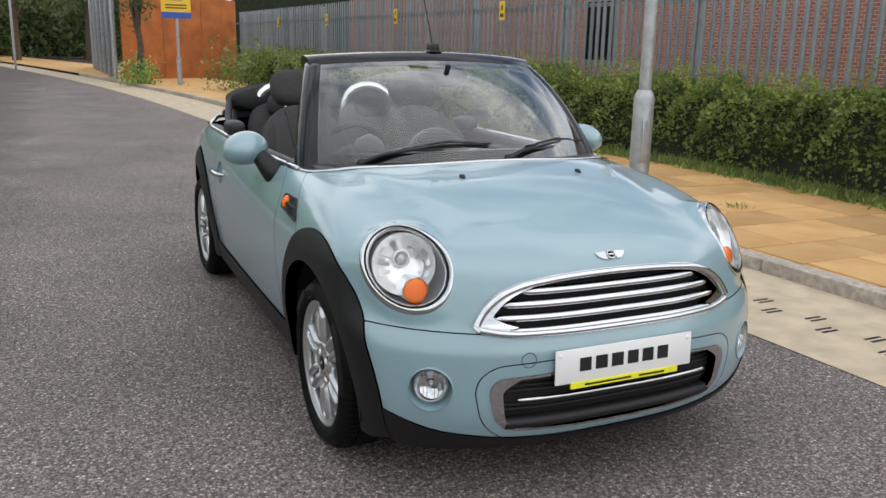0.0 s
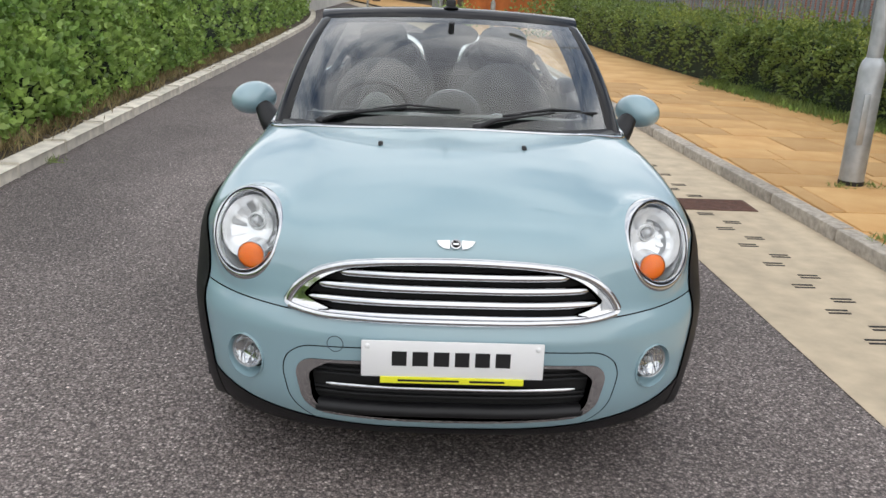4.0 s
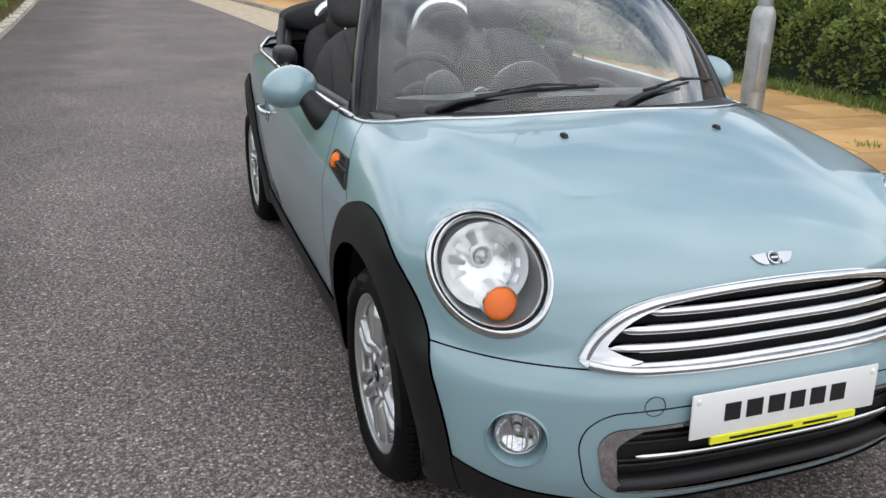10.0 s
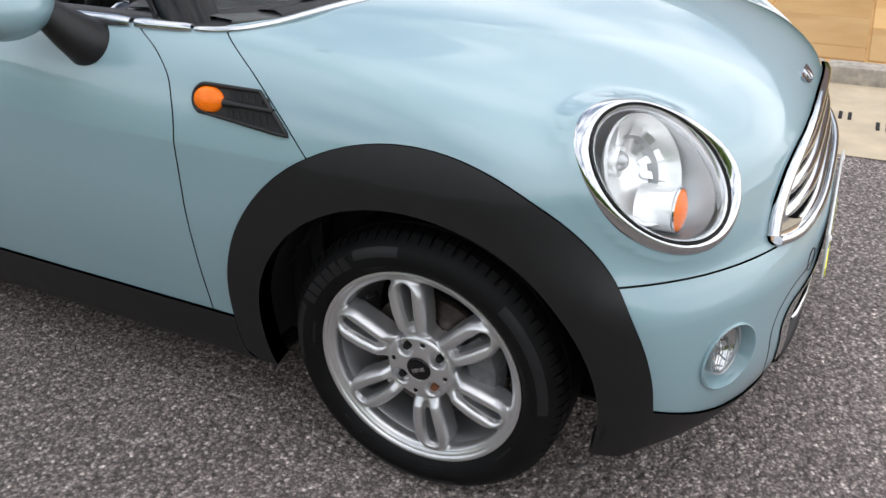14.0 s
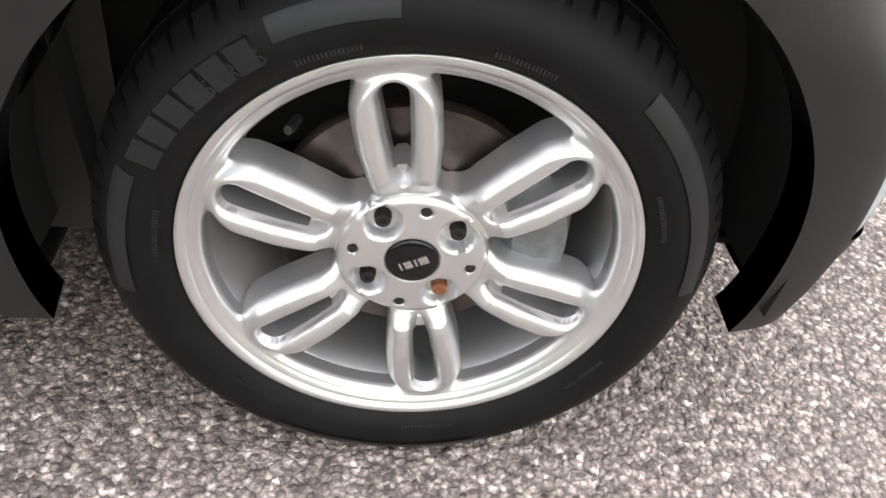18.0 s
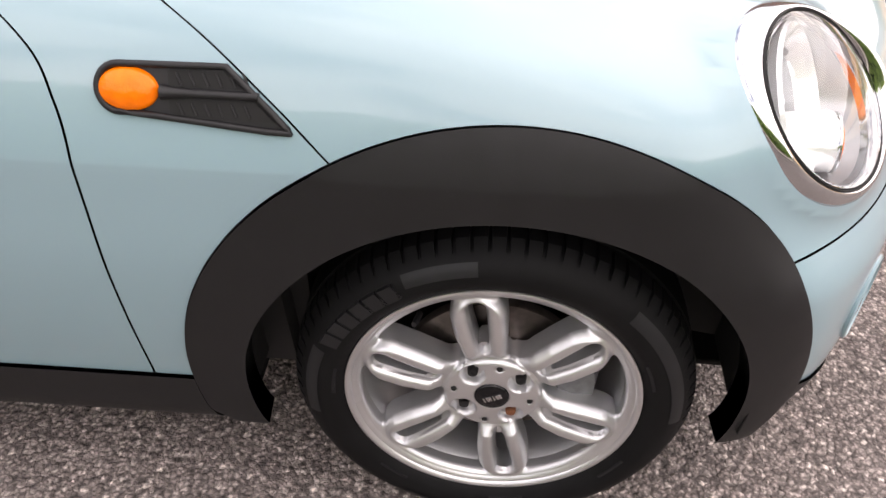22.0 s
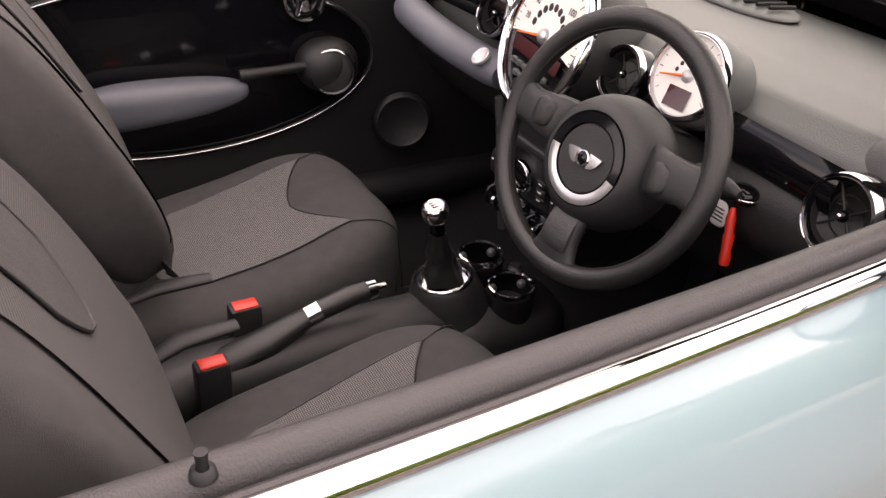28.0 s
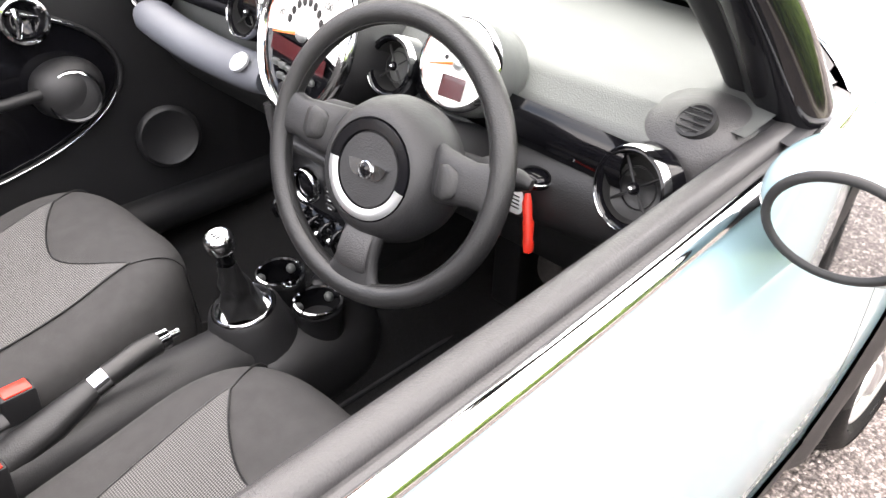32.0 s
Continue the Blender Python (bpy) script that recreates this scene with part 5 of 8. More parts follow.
    part("mirror_stalk", tube([(s * 0.735, 1.470, 0.866), (s * 0.754, 1.478, 0.876), (s * 0.774, 1.492, 0.900), (s * 0.800, 1.515, 0.935), (s * 0.82, 1.53, 0.955)], [0.064, 0.062, 0.052, 0.040, 0.036], 36, flat=0.85), BLACK_PLASTIC, d, "black mirror stalk", smooth=60)

# ---- windscreen ----
def screen_pt(s, t, out=0.0):
    b = Vector((0.650 * s, 0.985 + 0.235 * abs(s) ** 3, 0.948 - 0.022 * s * s))
    e = Vector((0.520 * s, 1.462 + 0.135 * abs(s) ** 2.5, 1.345 - 0.026 * s * s))
    p = b.lerp(e, t)
    bulge = 0.035 * (1 - abs(2 * t - 1) ** 2)
    nrm = Vector((0.25 * s, -0.62, 0.72)).normalized()
    return p + nrm * (bulge + out)


def screen_grid(s0, s1, t0, t1, n, m, out=0.0):
    bm = bmesh.new()
    g = [[bm.verts.new(screen_pt(s0 + (s1 - s0) * i / n, t0 + (t1 - t0) * j / m, out)) for j in range(m + 1)] for i in range(n + 1)]
    for i in range(n):
        for j in range(m):
            bm.faces.new((g[i][j], g[i + 1][j], g[i + 1][j + 1], g[i][j + 1]))
    return bm


screen = part("windscreen", screen_grid(-1, 1, 0, 1, 40, 20), GLASS, car, "clear windscreen reflecting clouds", smooth=80)
screen.visible_shadow = False
FRIT = mat("black_glass_border", (0.004, 0.004, 0.005), 0.35, spec=0.2, vary=0.1)
bmf = screen_grid(-1, 1, 0, 0.10, 40, 3, -0.003)
part("screen_border", bmf, FRIT, screen, "black glass border", smooth=80)
part("screen_border", screen_grid(-1, 1, 0.955, 1, 40, 2, -0.003), FRIT, screen, smooth=80)
for s in (-1, 1):
    part("screen_border", screen_grid(s * 0.945, s * 1.0, 0, 1, 2, 20, -0.003), FRIT, screen, smooth=80)
# scuttle tray below the glass
COWL = mat("scuttle_plastic", (0.014, 0.014, 0.016), 0.5, vary=0.15, vscale=20, bump=0.1, bscale=500)
bmc = bmesh.new()
rows = []
edge = scuttle_pts(-0.632, 0.632, 61)
for i in range(61):
    s = -1 + 2 * i / 60
    a = edge[i].copy()
    b = screen_pt(s, 0.03, -0.002)
    row = []
    for j in range(6):
        t = j / 5
        q = a.lerp(b, t)
        q.z += -0.014 * math.sin(math.pi * min(1, t * 1.2)) - 0.004 * (1 - t)
        row.append(bmc.verts.new(q))
    rows.append(row)
for r, q in zip(rows, rows[1:]):
    for j in range(5):
        bmc.faces.new((r[j], q[j], q[j + 1], r[j + 1]))
part("scuttle_tray", bmc, COWL, car, "dark plastic scuttle tray", smooth=60)
bmk_ = bmesh.new()
rows_k = []
for i in range(41):
    k = i / 40
    e_ = scuttle_pts(-0.60 + 1.20 * k - 1e-4, -0.60 + 1.20 * k + 1e-4, 2)[0]
    b_ = screen_pt((-0.60 + 1.20 * k) / 0.650, 0.03, -0.002)
    row = []
    for t, up in ((0.22, -0.022), (0.27, -0.004), (0.40, 0.002), (0.62, 0.0), (0.80, -0.004), (0.84, -0.016)):
        q = e_.lerp(b_, t)
        q.z += up
        row.append(bmk_.verts.new(q))
    rows_k.append(row)
for r, q in zip(rows_k, rows_k[1:]):
    for j in range(5):
        bmk_.faces.new((r[j], q[j], q[j + 1], r[j + 1]))
part("scuttle_cover", bmk_, COWL, car, "raised dark plastic scuttle cover", smooth=50)
# dark trim between the pillar foot and the waist strip
for s in (-1, 1):
    def foot(u, v, s=s):
        y = 1.165 + 0.235 * u
        xo = abs(belt_pts([y], s)[0].x) - 0.006
        return Vector((s * (xo + (0.575 - xo) * v), y, BELT + 0.003 + 0.022 * v))
    bmv = bmesh.new()
    g_ = [[bmv.verts.new(foot(i / 8, j / 5)) for j in range(6)] for i in range(9)]
    for i in range(8):
        for j in range(5):
            bmv.faces.new((g_[i][j], g_[i + 1][j], g_[i + 1][j + 1], g_[i][j + 1]))
    part("pillar_foot", bmv, COWL, car, "dark trim at the foot of the windscreen pillar", smooth=60)
# pillars and header
for s in (-1, 1):
    # deep gloss pillar: its front edge follows the glass, its back edge lies a hand's width behind
    sec = [(-0.050, -0.004), (-0.020, -0.010), (0.006, -0.008), (0.026, 0.006), (0.038, 0.034), (0.042, 0.072), (0.036, 0.106), (0.018, 0.124), (-0.008, 0.120), (-0.034, 0.086), (-0.050, 0.036)]
    bmp, prev, first = bmesh.new(), None, None
    for t in np.linspace(-0.045, 1.0, 20):
        g_ = screen_pt(s * 1.0, float(t), 0.0)
        wide, deep = 1.45 - 0.6 * max(0.0, t), 1.08 - 0.12 * max(0.0, t)
        ring_ = [bmp.verts.new(g_ + Vector((s * x * wide, y * deep, 0.10 * y * (1 - t) * 0 - 0.0))) for x, y in sec]
        if prev:
            for q in range(len(sec)):
                bmp.faces.new((prev[q], prev[(q + 1) % len(sec)], ring_[(q + 1) % len(sec)], ring_[q])).material_index = int(q in (0, 8, 9, 10))
        else:
            first = ring_
        prev = ring_
    bmp.faces.new(first)
    bmp.faces.new(prev)
    bmesh.ops.recalc_face_normals(bmp, faces=bmp.faces)
    part("screen_pillar", bmp, GLOSS_BLACK, car, "gloss black windscreen pillar", smooth=60).data.materials.append(BLACK_PLASTIC)
    pts = [screen_pt(s * 0.97, float(t), -0.03) + Vector((-s * 0.02, 0.055, 0.0)) for t in np.linspace(0.0, 0.98, 10)]
    part("pillar_trim", tube(pts, 0.030, 10), BLACK_PLASTIC, car, smooth=60)
bmh = bmesh.new()
rows = []
for i in range(41):
    s = -1.06 + 2.12 * i / 40
    f = screen_pt(s, 0.985)
    sec = [(0.0, -0.022), (-0.006, -0.006), (0.004, 0.008), (0.028, 0.026), (0.065, 0.036), (0.11, 0.038), (0.135, 0.030), (0.14, 0.012), (0.12, -0.012), (0.05, -0.024)]
    rows.append([bmh.verts.new(f + Vector((0, y, z))) for y, z in sec])
for r, q in zip(rows, rows[1:]):
    for j in range(10):
        bmh.faces.new((r[j], q[j], q[(j + 1) % 10], r[(j + 1) % 10]))
bmh.faces.new(rows[0])
bmh.faces.new(list(reversed(rows[-1])))
bmesh.ops.recalc_face_normals(bmh, faces=bmh.faces)
header = part("screen_header", bmh, GLOSS_BLACK, car, "gloss black windscreen header", smooth=50)
bma = bmesh.new()
box_bm(-0.033, 0.033, 1.498, 1.592, 1.372, 1.414, 0.014, 3, bm=bma)
for v in bma.verts:
    if v.co.z > 1.385:
        v.co.x *= 0.6
        v.co.y = 1.55 + (v.co.y - 1.55) * 0.75
part("aerial_base", bma, BLACK_PLASTIC, car, "black aerial base", smooth=50)
part("aerial", tube([(0, 1.545, 1.395), (0.002, 1.60, 1.50), (0.004, 1.72, 1.72)], [0.004, 0.003, 0.002], 8), BLACK_PLASTIC, car, "thin black aerial rod", smooth=60)
# rear-view mirror
bmr = dome((0.0, 1.42, 1.275), (0, 1, 0), 0.115, 0.03, 6, 32, squash=0.42)
part("rear_view_mirror", bmr, BLACK_PLASTIC, car, "black rear-view mirror", smooth=60)
part("mirror_stem", tube([(0, 1.40, 1.28), (0, 1.38, 1.31), (0, 1.375, 1.325)], 0.012, 8), BLACK_PLASTIC, car, smooth=60)
# wipers
for x0, x1, xb0, xb1 in ((-0.50, -0.16, -0.37, 0.035), (0.10, 0.40, 0.20, 0.60)):
    base = screen_pt(x0 / 0.650, 0.015, 0.012)
    tip = screen_pt((xb0 + xb1) / 2 / 0.64, 0.125, 0.022)
    midp = base.lerp(tip, 0.45) + Vector((0, -0.008, 0.012))
    wp = part("wiper", tube([base, base.lerp(midp, 0.5) + Vector((0, -0.006, 0.010)), midp, tip], [0.016, 0.012, 0.009, 0.006], 10, flat=0.7), BLACK_PLASTIC, car, "black windscreen wiper", smooth=60)
    ba, bb = screen_pt(xb0 / 0.645, 0.105, 0.010), screen_pt(xb1 / 0.645, 0.135, 0.010)
    part("blade", tube([ba.lerp(bb, k / 10) + Vector((0, -0.003, 0.004 * math.sin(math.pi * k / 10))) for k in range(11)], 0.0055, 8), BLACK_PLASTIC, wp, smooth=60)
    part("blade_frame", tube([ba.lerp(bb, 0.18) + Vector((0, -0.006, 0.010)), ba.lerp(bb, 0.5) + Vector((0, -0.012, 0.022)), ba.lerp(bb, 0.82) + Vector((0, -0.006, 0.010))], [0.004, 0.008, 0.004], 8, flat=0.6), BLACK_PLASTIC, wp, smooth=60)
    part("pivot_cap", dome(base, (0, -0.4, 0.9), 0.020, 0.018, 5, 18), BLACK_PLASTIC, wp, smooth=60)

# ---- the cabin ----
TRIM = mat("soft_black_trim", (0.0125, 0.0125, 0.0135), 0.50, vary=0.12, vscale=15, bump=0.22, bscale=420, rvary=0.05)
DASH = mat("grained_dash", (0.072, 0.076, 0.074), 0.42, vary=0.06, vscale=10, bump=0.3, bscale=520, rvary=0.04)
CLOTH = mat("dark_grey_cloth", (0.037, 0.036, 0.036), 0.92, vary=0.12, vscale=40, bump=0.3, bscale=900)
LEDGE = mat("grained_ledge", (0.034, 0.033, 0.034), 0.45, vary=0.06, vscale=10, bump=0.35, bscale=420, rvary=0.04)
LEATHER = mat("black_leather", (0.013, 0.013, 0.0135), 0.38, vary=0.15, vscale=30, bump=0.25, bscale=420, rvary=0.06)
CARPET = mat("black_carpet", (0.0065, 0.0065, 0.007), 0.98, vary=0.5, vscale=160, bump=0.8, bscale=800)
GREYARM = mat("grey_armrest", (0.085, 0.090, 0.105), 0.5, vary=0.06, vscale=15, bump=0.12, bscale=500)
RED = mat("red_plastic", (0.65, 0.03, 0.015), 0.35, vary=0.06)
DIAL = mat("dial_face", (0.80, 0.79, 0.75), 0.5, vary=0.02)
ORANGE = mat("orange_needle", (0.85, 0.16, 0.02), 0.4, vary=0.05)
DISPLAY = mat("dark_red_display", (0.045, 0.004, 0.006), 0.2, coat=0.6, vary=0.2)
CANVAS = mat("black_canvas", (0.012, 0.012, 0.013), 0.9, vary=0.2, vscale=50, bump=0.35, bscale=700)
HOOP = mat("polished_hoop", (0.80, 0.80, 0.80), 0.22, metal=0.9, vary=0.04)
PEDAL = mat("pedal_rubber", (0.05, 0.045, 0.042), 0.6, vary=0.3, vscale=120, bump=0.9, bscale=350)


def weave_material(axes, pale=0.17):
    """Light grey dots woven into dark cloth."""
    m = bpy.data.materials.new("woven_cloth")
    m.use_nodes = True
    n, l = m.node_tree.nodes, m.node_tree.links
    b = n["Principled BSDF"]
    co, v, sp_, cb = n.new("ShaderNodeTexCoord"), n.new("ShaderNodeTexVoronoi"), n.new("ShaderNodeSeparateXYZ"), n.new("ShaderNodeCombineXYZ")
    v.voronoi_dimensions = "2D"
    v.inputs["Scale"].default_value, v.inputs["Randomness"].default_value = 300.0, 0.0
    l.new(co.outputs["Object"], sp_.inputs["Vector"])
    l.new(sp_.outputs[axes[0]], cb.inputs["X"])
    l.new(sp_.outputs[axes[1]], cb.inputs["Y"])
    l.new(cb.outputs["Vector"], v.inputs["Vector"])
    r = n.new("ShaderNodeValToRGB")
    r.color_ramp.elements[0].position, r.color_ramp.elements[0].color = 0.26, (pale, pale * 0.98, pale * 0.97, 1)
    r.color_ramp.elements[1].position, r.color_ramp.elements[1].color = 0.44, (0.026, 0.025, 0.025, 1)
    l.new(v.outputs["Distance"], r.inputs["Fac"])
    l.new(r.outputs["Color"], b.inputs["Base Color"])
    b.inputs["Roughness"].default_value = 0.9
    return m


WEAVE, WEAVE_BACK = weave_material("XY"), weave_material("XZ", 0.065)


def sheet(fn, n, m, thick=None, bm=None):
    """A grid surface from fn(u, v), u and v from 0 to 1."""
    bm = bm or bmesh.new()
    g = [[bm.verts.new(fn(i / n, j / m)) for j in range(m + 1)] for i in range(n + 1)]
    for i in range(n):
        for j in range(m):
            bm.faces.new((g[i][j], g[i + 1][j], g[i + 1][j + 1], g[i][j + 1]))
    return bm


def blob(c, r, power=2.5, n=28, m=18, shape=None, bm=None):
    """A rounded block: a superellipsoid, shaped further by shape(unit point)."""
    bm = bm or bmesh.new()
    def sp(x, e):
        return math.copysign(abs(x) ** e, x)
    e = 2 / power
    rows = []
    for j in range(m + 1):
        ph = -math.pi / 2 + math.pi * j / m
        row = []
        for i in range(n):
            th = 2 * math.pi * i / n
            u = Vector((sp(math.cos(ph), e) * sp(math.cos(th), e), sp(math.cos(ph), e) * sp(math.sin(th), e), sp(math.sin(ph), e)))
            q = Vector((u.x * r[0], u.y * r[1], u.z * r[2]))
            if shape:
                q = shape(u, q)
            row.append(bm.verts.new(Vector(c) + q))
        rows.append(row)
    for a, b in zip(rows, rows[1:]):
        for i in range(n):
            bm.faces.new((a[i], a[(i + 1) % n], b[(i + 1) % n], b[i]))
    bmesh.ops.remove_doubles(bm, verts=bm.verts, dist=1e-6)
    bmesh.ops.recalc_face_normals(bm, faces=bm.faces)
    return bm


# floor tub, bulkhead and sides
part("cabin_floor", sheet(lambda u, v: Vector((-0.70 + 1.40 * u, 0.95 + 2.2 * v, 0.20 + 0.10 * max(0, 1 - 5 * v) ** 2 * 4 + 0.26 * max(0, min(1, (v - 0.72) / 0.06)) + 0.18 * math.exp(-((-0.70 + 1.40 * u) / 0.10) ** 4))), 60, 60), CARPET, car, "black carpeted cabin floor", smooth=60)
part("bulkhead", sheet(lambda u, v: Vector((-0.70 + 1.4 * u, 1.02 + 0.05 * v, 0.25 + 0.66 * v)), 4, 4), CARPET, car)
part("rear_bulkhead", sheet(lambda u, v: Vector((-0.72 + 1.44 * u, 3.20 + 0.1 * v, 0.3 + 0.62 * v)), 4, 4), CARPET, car)


def inner_x(y, z):
    return 0.662 + 0.03 * min(1, max(0, (y - 1.3) / 1.0)) - 0.10 * max(0, (0.62 - z)) ** 1.0 * 0.3


# door cards
for s, dob in ((-1, door_right), (1, door_left)):
    card = part("door_card", sheet(lambda u, v: Vector((s * (inner_x(1.25 + 1.32 * u, 0.26 + 0.645 * v) + 0.012 * math.sin(v * 3.1)), 1.25 + 1.32 * u, 0.26 + 0.645 * v)), 40, 20), TRIM, dob, "black door card", smooth=70)
    # soft ledge at the window line
    bml = bmesh.new()
    rows = []
    for y in np.linspace(1.30, 2.50, 40):
        xo = abs(belt_pts([y], s)[0].x) - 0.004
        xi = xo - 0.066
        sec = [(xo, BELT - 0.02), (xo - 0.006, BELT + 0.004), (xo - 0.014, BELT + 0.005), (xo - 0.018, BELT - 0.004), (xo - 0.024, BELT - 0.004), (xo - 0.028, BELT + 0.008), (xo - 0.036, BELT + 0.013), (xo - 0.050, BELT + 0.011), (xi + 0.005, BELT + 0.002), (xi, BELT - 0.010), (xi + 0.003, BELT - 0.030)]
        rows.append([bml.verts.new((s * x, y, z)) for x, z in sec])
    for r, q in zip(rows, rows[1:]):
        for k in range(len(sec) - 1):
            bml.faces.new((r[k], r[k + 1], q[k + 1], q[k]))
    bmesh.ops.recalc_face_normals(bml, faces=bml.faces)
    part("door_ledge", bml, LEDGE, card, "grained soft ledge along the door top", smooth=60)
    xp = 0.716
    pin = part("lock_pin", tube([(s * xp, 2.372, BELT), (s * xp, 2.372, BELT + 0.022), (s * xp, 2.372, BELT + 0.032)], [0.0045, 0.0040, 0.0048], 12), BLACK_PLASTIC, card, "black lock pin", smooth=50)
    part("pin_collar", lathe([(0.0048, 0.008), (0.0085, 0.006), (0.0098, 0.0)], (s * xp, 2.372, BELT + 0.010), (0, 0, 1), 20), BLACK_PLASTIC, card, smooth=60)
    if s > 0:
        # large gloss oval in the door with a bright upper arc
        def oval(t, k=1.0):
            return Vector((s * (inner_x(2.05 + 0.46 * k * math.cos(t), 0.68) - 0.010), 2.06 + 0.47 * k * math.cos(t), 0.675 + 0.195 * k * math.sin(t)))
        part("oval_trim", tube([oval(2 * math.pi * k / 60) for k in range(60)], 0.006, 8, closed=True), TRIM, card, "black oval door trim", smooth=60)
        bmo = bmesh.new()
        bmo.faces.new([bmo.verts.new(oval(2 * math.pi * k / 60, 0.98) + Vector((s * 0.006, 0, 0))) for k in range(60)])
        part("oval_panel", bmo, GLOSS_BLACK, card, "gloss black door panel")
        part("chrome_arc", tube([oval(radians(a), 1.0) + Vector((-s * 0.008, 0, 0)) for a in np.linspace(25, 150, 30)], 0.0022, 8), CHROME, card, "thin chrome arc", smooth=60)
        part("chrome_arc", tube([oval(radians(a), 0.985) + Vector((-s * 0.008, 0, 0)) for a in np.linspace(-170, -60, 30)], 0.002, 8), CHROME, card, smooth=60)
        # armrest
        part("armrest", blob((s * 0.635, 2.10, 0.625), (0.045, 0.19, 0.058), 2.6, shape=lambda u, q: Vector((q.x, q.y, q.z * (0.8 + 0.2 * u.y) + 0.025 * (1 - u.y) * 0.2))), GREYARM, card, "grey padded armrest", smooth=70)
        part("pull_bar", tube([(s * 0.63, 1.93, 0.668), (s * 0.625, 1.85, 0.672), (s * 0.632, 1.74, 0.674)], [0.014, 0.012, 0.014], 10), BLACK_PLASTIC, card, smooth=60)
        part("speaker_pod", blob((s * 0.650, 1.715, 0.665), (0.06, 0.075, 0.062), 2.2), TRIM, card, smooth=70)
        part("speaker_ring", lathe([(0.046, 0.0), (0.050, 0.006), (0.053, 0.004), (0.055, -0.004)], (s * 0.600, 1.722, 0.662), (-s, 0.35, 0.15), 36), CHROME, card, "chrome speaker ring", smooth=60)
        part("speaker_grille", dome((s * 0.603, 1.722, 0.662), (-s, 0.35, 0.15), 0.047, 0.006, 4, 32), TRIM, card, smooth=60)
        # door release in a round chrome bezel
        part("release_bezel", lathe([(0.036, 0.0), (0.041, 0.009), (0.046, 0.008), (0.049, -0.003)], (s * 0.648, 1.768, 0.818), (-s, 0.25, 0.1), 36), CHROME, card, "chrome ring of the door release", smooth=60)
        part("release_dish", lathe([(0.037, 0.002), (0.028, -0.016), (0.0, -0.022)], (s * 0.648, 1.768, 0.818), (-s, 0.25, 0.1), 30), GLOSS_BLACK, card, smooth=70)
        part("release_lever", tube([(s * 0.642, 1.786, 0.845), (s * 0.632, 1.784, 0.82), (s * 0.642, 1.786, 0.79)], [0.008, 0.012, 0.008], 10, flat=0.6), CHROME, card, smooth=60)
    # speaker by the footwell
    part("footwell_speaker", lathe([(0.0, 0.004), (0.058, 0.002), (0.064, 0.008), (0.070, 0.006), (0.075, -0.004)], (s * 0.625, 1.52, 0.50), (-s, 0.3, 0.1), 40), TRIM, car, "round black speaker cover", smooth=50)
    part("footwell_side", sheet(lambda u, v: Vector((s * (0.66 - 0.02 * v), 1.0 + 0.32 * u, 0.22 + 0.6 * v)), 6, 6), TRIM, car, smooth=60)
    part("sill_plate", tube([(s * 0.66, y, 0.30) for y in np.linspace(1.2, 2.6, 12)], 0.05, 10), TRIM, car, smooth=60)
    # rear side trim
    part("rear_side_trim", sheet(lambda u, v: Vector((s * (0.70 - 0.10 * u), 2.50 + 0.68 * u, 0.42 + 0.475 * v)), 12, 8), TRIM, car, "black rear side trim", smooth=60)
    part("rear_ledge", sheet(lambda u, v: Vector((s * (0.765 - 0.075 * v - 0.03 * u), 2.47 + 0.72 * u, BELT - 0.004 + 0.008 * math.sin(math.pi * v))), 14, 6), LEDGE, car, smooth=60)
    part("rear_speaker", lathe([(0.0, 0.004), (0.062, 0.002), (0.068, 0.007), (0.072, 0.0)], (s * 0.645, 2.68, 0.73), (-s, 0.1, 0.2), 36), TRIM, car, smooth=50)
    part("roof_bracket", blob((s * 0.695, 2.60, 0.945), (0.05, 0.105, 0.045), 3.2), BLACK_PLASTIC, car, "black roof frame cover behind the door", smooth=60)


